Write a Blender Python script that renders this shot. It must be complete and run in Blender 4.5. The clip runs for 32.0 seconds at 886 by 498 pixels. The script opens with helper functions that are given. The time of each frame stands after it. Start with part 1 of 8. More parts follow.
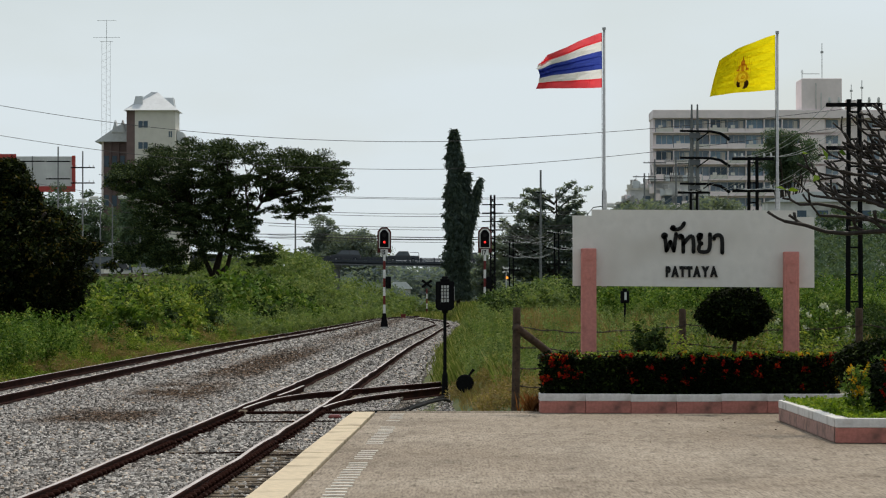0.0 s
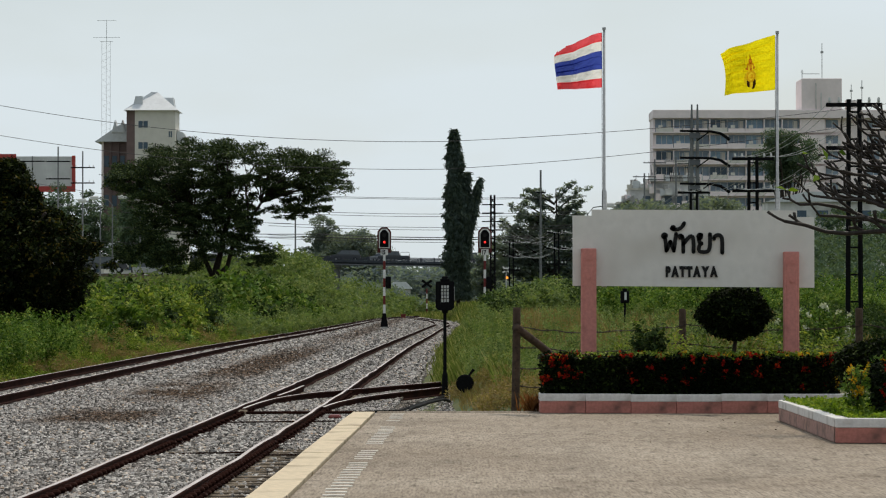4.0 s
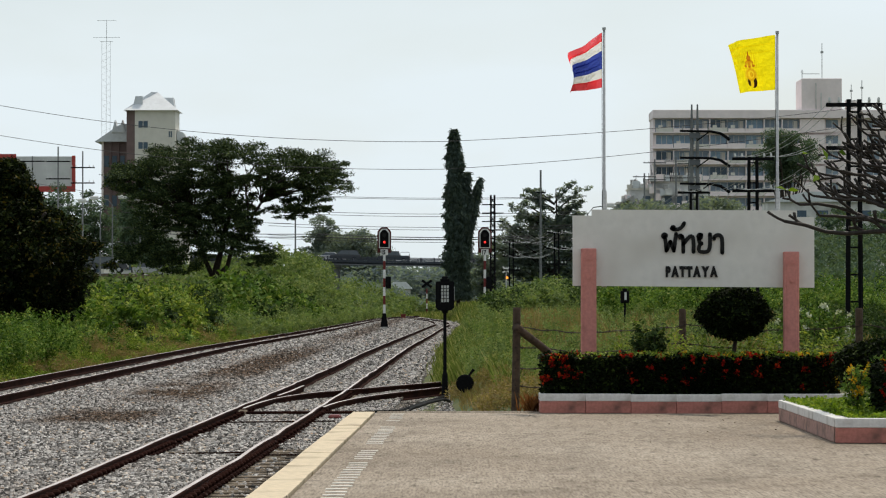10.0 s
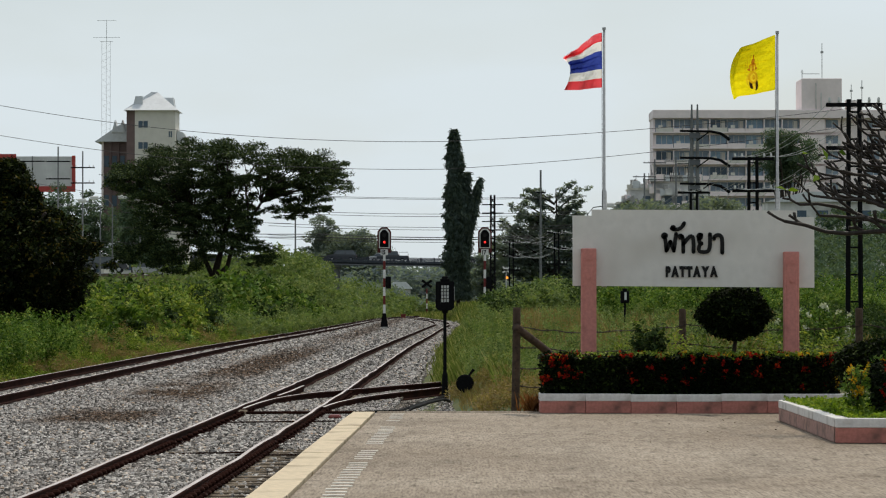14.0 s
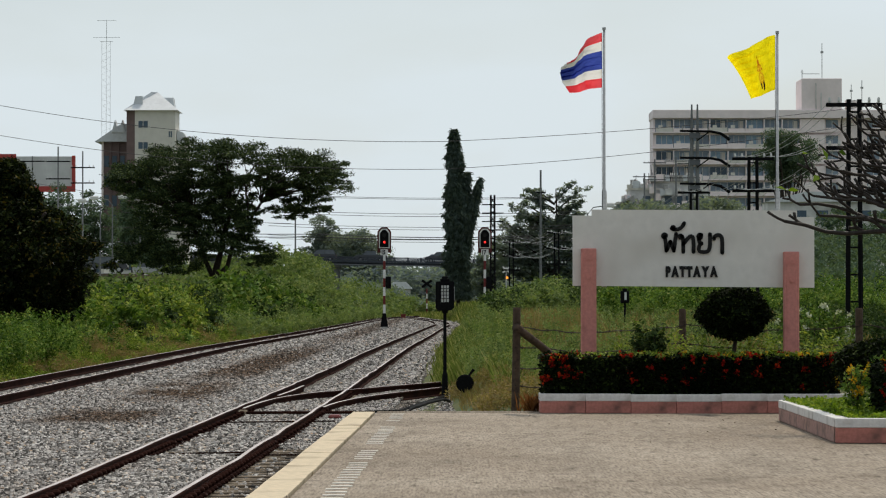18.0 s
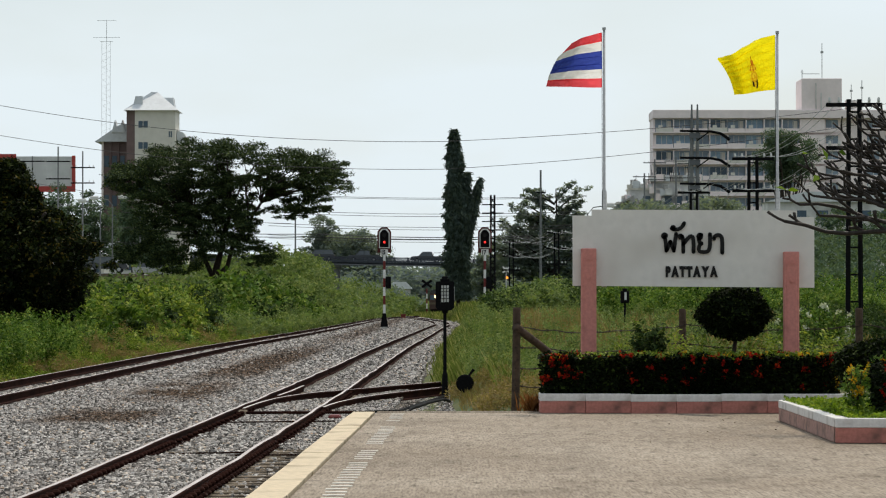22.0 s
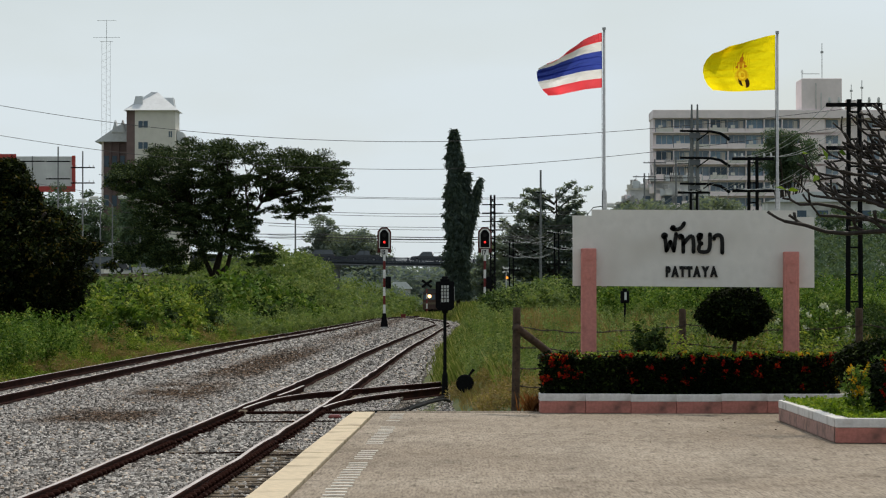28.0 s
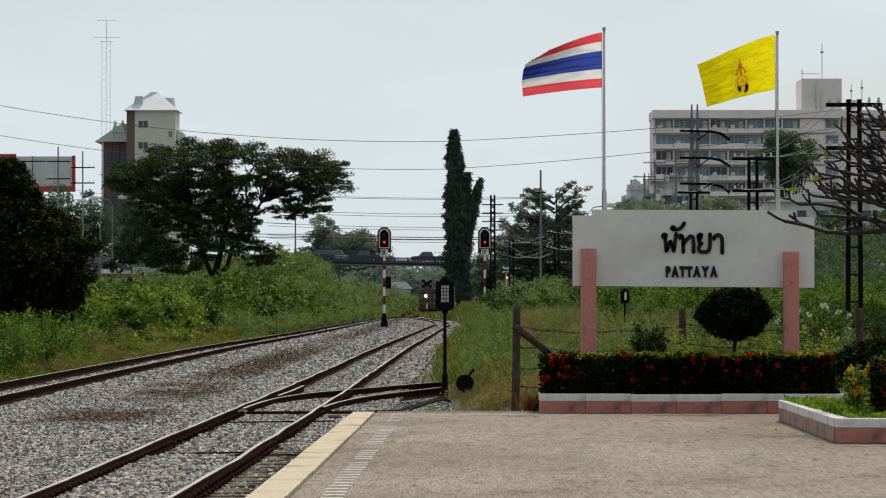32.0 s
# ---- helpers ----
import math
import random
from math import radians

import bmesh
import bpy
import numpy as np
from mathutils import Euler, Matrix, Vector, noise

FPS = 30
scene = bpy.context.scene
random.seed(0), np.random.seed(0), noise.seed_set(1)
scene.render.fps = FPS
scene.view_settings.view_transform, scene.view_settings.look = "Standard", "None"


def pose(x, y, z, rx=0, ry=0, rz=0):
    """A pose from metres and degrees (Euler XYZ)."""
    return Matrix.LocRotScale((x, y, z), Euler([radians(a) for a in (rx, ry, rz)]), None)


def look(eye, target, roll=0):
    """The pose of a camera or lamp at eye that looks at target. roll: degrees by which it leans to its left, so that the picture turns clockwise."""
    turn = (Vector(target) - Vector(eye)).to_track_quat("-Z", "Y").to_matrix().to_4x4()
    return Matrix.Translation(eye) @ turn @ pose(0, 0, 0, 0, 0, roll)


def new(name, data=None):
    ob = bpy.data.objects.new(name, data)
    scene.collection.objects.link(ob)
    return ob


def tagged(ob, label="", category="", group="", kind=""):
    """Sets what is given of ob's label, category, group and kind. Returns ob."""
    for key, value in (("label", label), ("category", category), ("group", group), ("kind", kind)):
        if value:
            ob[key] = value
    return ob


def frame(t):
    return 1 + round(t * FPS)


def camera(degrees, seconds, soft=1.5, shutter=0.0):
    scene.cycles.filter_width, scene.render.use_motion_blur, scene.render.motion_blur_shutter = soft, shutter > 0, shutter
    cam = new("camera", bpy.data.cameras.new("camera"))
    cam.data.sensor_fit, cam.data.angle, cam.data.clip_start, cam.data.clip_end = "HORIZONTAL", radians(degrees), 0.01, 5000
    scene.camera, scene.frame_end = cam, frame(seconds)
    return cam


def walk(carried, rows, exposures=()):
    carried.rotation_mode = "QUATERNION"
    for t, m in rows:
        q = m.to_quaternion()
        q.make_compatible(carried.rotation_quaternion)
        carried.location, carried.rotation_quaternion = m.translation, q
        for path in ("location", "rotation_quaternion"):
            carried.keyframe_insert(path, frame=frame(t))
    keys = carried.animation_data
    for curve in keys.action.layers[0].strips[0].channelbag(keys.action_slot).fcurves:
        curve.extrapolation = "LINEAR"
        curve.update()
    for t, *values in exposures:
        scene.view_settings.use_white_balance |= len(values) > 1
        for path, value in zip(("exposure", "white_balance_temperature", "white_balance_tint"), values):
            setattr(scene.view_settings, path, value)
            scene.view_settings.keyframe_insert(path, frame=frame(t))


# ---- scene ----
# ---- camera: on the platform, on a tripod, with a long lens ----
EYE = (0.0, 0.0, 1.12)
cam = camera(14.89, 32.0, soft=1.15, shutter=0.0)
STAND = pose(*EYE, 90.955, 0, 0)
walk(cam, [(0.0, STAND), (32.0, STAND)], exposures=[(0.0, 0.0), (4.4, 0.0), (5.0, 0.18), (6.45, 0.18), (6.6, 0.0), (7.4, 0.0), (7.55, 0.18), (13.45, 0.18), (13.6, 0.0),
                                                             (19.4, 0.0), (19.55, 0.18), (22.45, 0.18), (22.6, 0.0), (32.0, 0.0)])

# ---- light: a hazy bright sky and a high sun behind the scene ----
SUN_ELEVATION, SUN_TURN = radians(57), radians(20)   # turn: from +y towards +x
world = bpy.data.worlds.new("sky")
scene.world = world
world.use_nodes = True
wn, wl = world.node_tree.nodes, world.node_tree.links
wn.clear()
w_out = wn.new("ShaderNodeOutputWorld")
w_bg = wn.new("ShaderNodeBackground")
w_sky = wn.new("ShaderNodeTexSky")
w_sky.sky_type, w_sky.sun_disc = "NISHITA", False
w_sky.sun_elevation, w_sky.sun_rotation = SUN_ELEVATION, SUN_TURN
w_sky.air_density, w_sky.dust_density, w_sky.ozone_density = 1.0, 2.0, 1.0
w_co = wn.new("ShaderNodeTexCoord")
w_map = wn.new("ShaderNodeMapping")
w_map.inputs["Scale"].default_value = (5.0, 5.0, 14.0)
w_noise = wn.new("ShaderNodeTexNoise")
w_noise.inputs["Scale"].default_value, w_noise.inputs["Detail"].default_value = 1.3, 5.0
w_ramp = wn.new("ShaderNodeMapRange")
w_ramp.inputs["From Min"].default_value, w_ramp.inputs["From Max"].default_value = 0.38, 0.62
w_ramp.inputs["To Min"].default_value, w_ramp.inputs["To Max"].default_value = 0.60, 0.99
w_mix = wn.new("ShaderNodeMix")
w_mix.data_type = "RGBA"
# thin cloud is brightest around the sun and duller across the sky from it
SUN_WAY = Vector((math.sin(SUN_TURN) * math.cos(SUN_ELEVATION), math.cos(SUN_TURN) * math.cos(SUN_ELEVATION), math.sin(SUN_ELEVATION)))
w_dot = wn.new("ShaderNodeVectorMath")
w_dot.operation = "DOT_PRODUCT"
w_dot.inputs[1].default_value = SUN_WAY
w_lit = wn.new("ShaderNodeMapRange")
for key, value in (("From Min", -0.9), ("From Max", 0.5), ("To Min", 0.31), ("To Max", 1.0)):
    w_lit.inputs[key].default_value = value
w_cloud = wn.new("ShaderNodeMix")
w_cloud.data_type, w_cloud.blend_type = "RGBA", "MULTIPLY"
w_cloud.inputs["Factor"].default_value = 1.0
w_cloud.inputs["A"].default_value = (7.0, 7.78, 8.15, 1.0)
wl.new(w_co.outputs["Generated"], w_dot.inputs[0])
wl.new(w_dot.outputs["Value"], w_lit.inputs["Value"])
wl.new(w_lit.outputs["Result"], w_cloud.inputs["B"])
wl.new(w_cloud.outputs["Result"], w_mix.inputs["B"])
wl.new(w_co.outputs["Generated"], w_map.inputs["Vector"])
wl.new(w_map.outputs["Vector"], w_noise.inputs["Vector"])
wl.new(w_noise.outputs["Fac"], w_ramp.inputs["Value"])
wl.new(w_ramp.outputs["Result"], w_mix.inputs["Factor"])
wl.new(w_sky.outputs["Color"], w_mix.inputs["A"])
wl.new(w_mix.outputs["Result"], w_bg.inputs["Color"])
w_bg.inputs["Strength"].default_value = 0.1
wl.new(w_bg.outputs["Background"], w_out.inputs["Surface"])

sun = new("sun", bpy.data.lights.new("sun", "SUN"))
sun.data.energy, sun.data.angle, sun.data.color = 2.35, radians(0.6), (1.0, 0.905, 0.76)
sun.matrix_world = look(Vector((0, 40, 30)) + SUN_WAY * 60, (0, 40, 30))


# ---- materials ----
def shader(name, rough=0.8, metal=0.0):
    m = bpy.data.materials.new(name)
    m.use_nodes = True
    nt = m.node_tree
    b = nt.nodes["Principled BSDF"]
    b.inputs["Roughness"].default_value = rough
    b.inputs["Metallic"].default_value = metal
    b.inputs["Specular IOR Level"].default_value = 0.2
    return m, nt, b


def ramp(nt, fac, stops):
    r = nt.nodes.new("ShaderNodeValToRGB")
    el = r.color_ramp.elements
    while len(el) < len(stops):
        el.new(0.5)
    for e, (at, c) in zip(el, stops):
        e.position, e.color = at, (*c, 1.0)
    nt.links.new(fac, r.inputs["Fac"])
    return r.outputs["Color"]


def noise_of(nt, scale, detail=4.0, coord="Object", stretch=(1, 1, 1)):
    co = nt.nodes.new("ShaderNodeTexCoord")
    mp = nt.nodes.new("ShaderNodeMapping")
    mp.inputs["Scale"].default_value = stretch
    n = nt.nodes.new("ShaderNodeTexNoise")
    n.inputs["Scale"].default_value, n.inputs["Detail"].default_value = scale, detail
    nt.links.new(co.outputs[coord], mp.inputs["Vector"])
    nt.links.new(mp.outputs["Vector"], n.inputs["Vector"])
    return n.outputs["Fac"]


def mixed(nt, a, b, fac, blend="MIX"):
    n = nt.nodes.new("ShaderNodeMix")
    n.data_type, n.blend_type = "RGBA", blend
    for key, v in (("A", a), ("B", b), ("Factor", fac)):
        if hasattr(v, "is_linked"):
            nt.links.new(v, n.inputs[key])
        elif isinstance(v, tuple):
            n.inputs[key].default_value = (*v, 1.0)
        else:
            n.inputs[key].default_value = v
    return n.outputs["Result"]


def bump(nt, b, height, strength=0.4, distance=0.01):
    n = nt.nodes.new("ShaderNodeBump")
    n.inputs["Strength"].default_value, n.inputs["Distance"].default_value = strength, distance
    nt.links.new(height, n.inputs["Height"])
    nt.links.new(n.outputs["Normal"], b.inputs["Normal"])


def surface(name, base, rough=0.8, metal=0.0, grain=40.0, stain=3.0, vary=0.25, dirt=None, dirt_at=0.6, relief=0.003, stretch=(1, 1, 1), spec=0.25):
    """A painted, mineral or metal surface: grain and stains over one base colour."""
    m, nt, b = shader(name, rough, metal)
    b.inputs["Specular IOR Level"].default_value = spec
    fine, broad = noise_of(nt, grain), noise_of(nt, stain, 5.0, "Object", stretch)
    lo, hi = tuple(c * (1 - vary) for c in base), tuple(min(1.0, c * (1 + vary * 0.7)) for c in base)
    col = ramp(nt, fine, [(0.3, lo), (0.7, hi)])
    if dirt:
        col = mixed(nt, col, dirt, ramp(nt, broad, [(dirt_at - 0.08, (0, 0, 0)), (dirt_at + 0.15, (0.8, 0.8, 0.8))]))
    else:
        col = mixed(nt, col, tuple(c * 0.75 for c in base), ramp(nt, broad, [(0.5, (0, 0, 0)), (0.75, (0.6, 0.6, 0.6))]))
    nt.links.new(col, b.inputs["Base Color"])
    if relief:
        bump(nt, b, fine, 0.5, relief)
    return m


def leafy(name, stops, clear=0.3, rough=0.75, spec=0.08, dull=0.85):
    """Leaves: each one takes its own colour; some light comes through."""
    m, nt, b = shader(name, rough)
    b.inputs["Specular IOR Level"].default_value = spec
    geo = nt.nodes.new("ShaderNodeNewGeometry")
    col = ramp(nt, geo.outputs["Random Per Island"], stops)
    # broad dark green patches in the colour imitate shaded hollows between clumps
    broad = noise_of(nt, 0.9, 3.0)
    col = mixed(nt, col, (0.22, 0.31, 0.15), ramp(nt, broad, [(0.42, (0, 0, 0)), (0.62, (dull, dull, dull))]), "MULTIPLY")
    nt.links.new(col, b.inputs["Base Color"])
    t = nt.nodes.new("ShaderNodeBsdfTranslucent")
    nt.links.new(mixed(nt, col, (1.0, 1.0, 0.5), 1.0, "MULTIPLY"), t.inputs["Color"])
    mx = nt.nodes.new("ShaderNodeMixShader")
    mx.inputs["Fac"].default_value = clear
    nt.links.new(b.outputs[0], mx.inputs[1])
    nt.links.new(t.outputs[0], mx.inputs[2])
    nt.links.new(mx.outputs[0], nt.nodes["Material Output"].inputs["Surface"])
    return m


def glow(name, colour, strength):
    m, nt, b = shader(name, 0.4)
    b.inputs["Base Color"].default_value = (*colour, 1)
    b.inputs["Emission Color"].default_value = (*colour, 1)
    b.inputs["Emission Strength"].default_value = strength
    return m


def oil_mask(nt):
    """Where brown oil and leaf mould lie: broken patches midway between the two tracks."""
    co = nt.nodes.new("ShaderNodeTexCoord")
    sep = nt.nodes.new("ShaderNodeSeparateXYZ")
    nt.links.new(co.outputs["Object"], sep.inputs["Vector"])
    gap = nt.nodes.new("ShaderNodeMath")
    gap.operation = "ADD"
    gap.inputs[1].default_value = 4.55
    nt.links.new(sep.outputs["X"], gap.inputs[0])
    away = nt.nodes.new("ShaderNodeMath")
    away.operation = "ABSOLUTE"
    nt.links.new(gap.outputs[0], away.inputs[0])
    band = ramp(nt, away.outputs[0], [(0.5, (1, 1, 1)), (1.15, (0, 0, 0))])
    far = nt.nodes.new("ShaderNodeMath")
    far.operation = "DIVIDE"
    far.inputs[1].default_value = 160.0
    nt.links.new(sep.outputs["Y"], far.inputs[0])
    grey = [(41.8, 0.0), (43.6, 1.0), (46.8, 1.0), (49.5, 0.1), (51.5, 0.2), (54.5, 1.0), (62.0, 1.0), (67.0, 0.45), (73.0, 1.0), (112.0, 1.0), (126.0, 0.3), (150.0, 0.8)]
    along = ramp(nt, far.outputs[0], [(y / 160.0, (v, v, v)) for y, v in grey])
    torn = ramp(nt, noise_of(nt, 1.0, 6.0, "Object", (1.1, 0.3, 1)), [(0.3, (0, 0, 0)), (0.46, (1, 1, 1))])
    flecks = ramp(nt, noise_of(nt, 1.0, 3.0, "Object", (16, 4, 1)), [(0.32, (0.3, 0.3, 0.3)), (0.46, (1, 1, 1))])
    return mixed(nt, mixed(nt, mixed(nt, band, along, 1.0, "MULTIPLY"), torn, 1.0, "MULTIPLY"), flecks, 1.0, "MULTIPLY")


def stony(name, stops, cell=22.0, brown=0.0):
    """Track ballast: broken grey stones with brown, oily stretches."""
    m, nt, b = shader(name, 0.9)
    co = nt.nodes.new("ShaderNodeTexCoord")
    v = nt.nodes.new("ShaderNodeTexVoronoi")
    v.inputs["Scale"].default_value = cell
    nt.links.new(co.outputs["Object"], v.inputs["Vector"])
    sep = nt.nodes.new("ShaderNodeSeparateColor")
    nt.links.new(v.outputs["Color"], sep.inputs["Color"])
    col = ramp(nt, sep.outputs[0], stops)
    # colour darkens towards cell edges to imitate shade between the stones
    gap = ramp(nt, v.outputs["Distance"], [(0.25, (1, 1, 1)), (0.75, (0.25, 0.24, 0.22))])
    col = mixed(nt, col, gap, 1.0, "MULTIPLY")
    if brown:
        col = mixed(nt, col, (0.42, 0.32, 0.24), ramp(nt, noise_of(nt, 0.35, 5.0, "Object", (1.6, 0.35, 1)), [(0.58, (0, 0, 0)), (0.7, (brown, brown, brown))]), "MULTIPLY")
    col = mixed(nt, col, mixed(nt, col, (0.30, 0.21, 0.15), 1.0, "MULTIPLY"), oil_mask(nt))
    nt.links.new(col, b.inputs["Base Color"])
    bump(nt, b, v.outputs["Distance"], 0.9, -0.03)
    return m


def stone_piece(name):
    m, nt, b = shader(name, 0.9)
    geo = nt.nodes.new("ShaderNodeNewGeometry")
    col = ramp(nt, geo.outputs["Random Per Island"], [(0.0, (0.03, 0.028, 0.026)), (0.3, (0.13, 0.12, 0.112)), (0.65, (0.35, 0.325, 0.305)), (0.93, (0.60, 0.57, 0.545)), (1.0, (0.42, 0.30, 0.20))])
    col = mixed(nt, col, (0.42, 0.32, 0.24), ramp(nt, noise_of(nt, 0.35, 5.0, "Object", (1.6, 0.35, 1)), [(0.58, (0, 0, 0)), (0.7, (0.4, 0.4, 0.4))]), "MULTIPLY")
    col = mixed(nt, col, mixed(nt, col, (0.30, 0.21, 0.15), 1.0, "MULTIPLY"), oil_mask(nt))
    nt.links.new(col, b.inputs["Base Color"])
    bump(nt, b, noise_of(nt, 60.0), 0.5, 0.004)
    return m


def low_view_concrete(name):
    """Worn concrete with pits, stains and scuffs; grain stretched to suit the camera's low view."""
    m, nt, b = shader(name, 0.92)
    b.inputs["Specular IOR Level"].default_value = 0.2
    fine = noise_of(nt, 1.0, 4.0, "Object", (60, 4.5, 1))
    mid = noise_of(nt, 1.0, 5.0, "Object", (13, 1.5, 1))
    broad = noise_of(nt, 1.0, 4.0, "Object", (0.5, 0.22, 1))
    col = ramp(nt, fine, [(0.28, (0.17, 0.138, 0.107)), (0.48, (0.31, 0.259, 0.204)), (0.75, (0.435, 0.374, 0.305))])
    col = mixed(nt, col, ramp(nt, mid, [(0.34, (0.78, 0.765, 0.75)), (0.56, (1.0, 1.0, 1.0))]), 1.0, "MULTIPLY")
    streak = noise_of(nt, 1.0, 4.0, "Object", (1.5, 0.6, 1))
    spot = noise_of(nt, 1.0, 2.0, "Object", (8, 1.6, 1))
    col = mixed(nt, col, ramp(nt, broad, [(0.35, (0.74, 0.71, 0.68)), (0.6, (1.0, 1.0, 1.0))]), 1.0, "MULTIPLY")
    col = mixed(nt, col, ramp(nt, streak, [(0.34, (0.80, 0.79, 0.78)), (0.46, (1.0, 1.0, 1.0)), (0.8, (1.06, 1.05, 1.04))]), 1.0, "MULTIPLY")
    col = mixed(nt, col, ramp(nt, spot, [(0.27, (0.5, 0.48, 0.46)), (0.36, (1.0, 1.0, 1.0))]), 1.0, "MULTIPLY")
    nt.links.new(col, b.inputs["Base Color"])
    bump(nt, b, fine, 0.6, 0.006)
    return m


def glassy(name, colour=(0.022, 0.03, 0.036), rough=0.2):
    m, nt, b = shader(name, rough)
    col = mixed(nt, colour, tuple(c * 2.2 for c in colour), noise_of(nt, 0.8))
    nt.links.new(col, b.inputs["Base Color"])
    b.inputs["Specular IOR Level"].default_value = 0.35
    return m


M_CONCRETE = low_view_concrete("platform_concrete")
M_YELLOW = surface("yellow_edge_paint", (0.58, 0.475, 0.33), 0.75, grain=22, stain=2.2, vary=0.16, dirt=(0.22, 0.17, 0.11), dirt_at=0.6)
M_WORNWHITE = surface("worn_white_paint", (0.62, 0.59, 0.54), 0.8, grain=30, stain=9, vary=0.25, dirt=(0.36, 0.31, 0.255), dirt_at=0.52)
M_PINK = surface("salmon_pink_paint", (0.58, 0.235, 0.20), 0.6, grain=30, stain=4, vary=0.12, dirt=(0.3, 0.12, 0.1), dirt_at=0.62)
M_CURBPINK = surface("dusty_pink_kerb_paint", (0.47, 0.185, 0.15), 0.75, grain=30, stain=5, vary=0.18, dirt=(0.13, 0.075, 0.06), dirt_at=0.6)
M_CURBSTAINED = surface("stained_kerb_paint", (0.40, 0.24, 0.205), 0.85, grain=22, stain=7, vary=0.3, dirt=(0.12, 0.095, 0.08), dirt_at=0.55)
M_CURBWHITE = surface("white_kerb_paint", (0.68, 0.66, 0.64), 0.7, grain=30, stain=4, vary=0.12, dirt=(0.3, 0.27, 0.24), dirt_at=0.6)
M_SIGN = surface("white_sign_paint", (0.72, 0.70, 0.66), 0.55, grain=12, stain=1.5, vary=0.05, dirt=(0.55, 0.52, 0.47), dirt_at=0.6, relief=0.0015)
M_BLACK = surface("black_lettering", (0.012, 0.012, 0.012), 0.6, vary=0.3, spec=0.2)
M_IRON = surface("black_painted_iron", (0.007, 0.007, 0.008), 0.75, grain=25, vary=0.35, dirt=(0.02, 0.014, 0.01), dirt_at=0.66, spec=0.06)
M_RUST = surface("rusty_rail_side", (0.034, 0.0135, 0.010), 0.95, grain=30, stain=2, vary=0.5, dirt=(0.015, 0.007, 0.006), dirt_at=0.5, spec=0.02)
M_RAILTOP = surface("worn_rail_head", (0.52, 0.45, 0.43), 0.42, 0.3, grain=14, stain=1.0, vary=0.2, dirt=(0.2, 0.13, 0.09), dirt_at=0.58, stretch=(1, 0.3, 1), relief=0.001)
M_TIMBER = surface("oily_sleeper_timber", (0.25, 0.195, 0.14), 0.9, grain=18, stain=3, vary=0.4, dirt=(0.05, 0.04, 0.032), dirt_at=0.52, relief=0.008, stretch=(1, 6, 1))
M_POSTWOOD = surface("weathered_post_wood", (0.075, 0.05, 0.036), 0.9, grain=14, stain=4, vary=0.55, relief=0.006, stretch=(4, 4, 0.5))
M_GALV = surface("galvanised_steel", (0.42, 0.43, 0.43), 0.5, 0.5, vary=0.15)
M_POLEPAINT = surface("grey_white_pole_paint", (0.50, 0.50, 0.50), 0.5, 0.2, vary=0.15)
M_CEMENT = surface("cement_grey", (0.36, 0.35, 0.33), 0.85, grain=8, stain=0.8, vary=0.2)
M_WIRE = surface("dark_wire", (0.05, 0.05, 0.055), 0.6, vary=0.2, relief=0)
M_BARBED = surface("rusty_barbed_wire", (0.03, 0.02, 0.015), 0.85, vary=0.3, relief=0)
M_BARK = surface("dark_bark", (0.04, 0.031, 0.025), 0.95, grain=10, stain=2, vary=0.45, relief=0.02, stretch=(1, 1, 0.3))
M_GREYBARK = surface("grey_brown_branch_bark", (0.03, 0.024, 0.02), 0.6, grain=35, stain=9, vary=0.4, relief=0.004)
M_REDPAINT = surface("red_signal_paint", (0.15, 0.022, 0.02), 0.55, vary=0.25)
M_WHITEPAINT = surface("white_signal_paint", (0.74, 0.73, 0.71), 0.55, vary=0.1)
M_LAMPRED = glow("red_signal_light", (1.0, 0.03, 0.025), 1.6)
M_AMBER = glow("amber_flasher", (1.0, 0.3, 0.03), 1.6)
M_HEADLIGHT = glow("warm_headlight", (1.0, 0.58, 0.22), 5.0)
M_FROST = surface("frosted_lamp_glass", (0.62, 0.62, 0.6), 0.3, vary=0.06, relief=0)
M_GLASS = glassy("dark_window_glass", (0.042, 0.066, 0.092))
# paled to blue-grey to imitate haze over the bridge traffic
M_CARGLASS = glassy("haze_paled_car_glass", (0.085, 0.096, 0.11), 0.25)
M_PALEGLASS = glassy("pale_window_glass", (0.16, 0.235, 0.30), 0.12)
# pale blue in the glass colour imitates haze before the distant hotel
M_HOTELGLASS = glassy("distance_hazed_window_glass", (0.14, 0.178, 0.218))
M_BLDGWHITE = surface("cream_render_wall", (0.66, 0.63, 0.57), 0.85, grain=1.2, stain=0.15, vary=0.06, dirt=(0.5, 0.47, 0.42), dirt_at=0.6)
M_BLDGBROWN = surface("brown_render_wall", (0.17, 0.12, 0.115), 0.85, grain=1.2, stain=0.15, vary=0.12)
M_BLDGPINK = surface("beige_pink_render_wall", (0.86, 0.755, 0.745), 0.85, grain=1.0, stain=0.12, vary=0.05, dirt=(0.72, 0.63, 0.61), dirt_at=0.6)
M_BLDGGREY = surface("stained_grey_wall", (0.64, 0.635, 0.62), 0.85, grain=0.8, stain=0.3, vary=0.12, dirt=(0.32, 0.315, 0.30), dirt_at=0.52)
M_ROOFPALE = surface("pale_metal_roof", (0.62, 0.64, 0.66), 0.5, grain=2, stain=0.3, vary=0.08)
# bluish lift in the three bridge colours imitates distance haze
M_BRIDGE = surface("hazy_bridge_concrete", (0.15, 0.158, 0.172), 0.9, grain=1.5, stain=0.2, vary=0.15)
M_BRIDGEDARK = surface("dark_bridge_girder", (0.055, 0.062, 0.078), 0.8, grain=1.5, stain=0.2, vary=0.2)
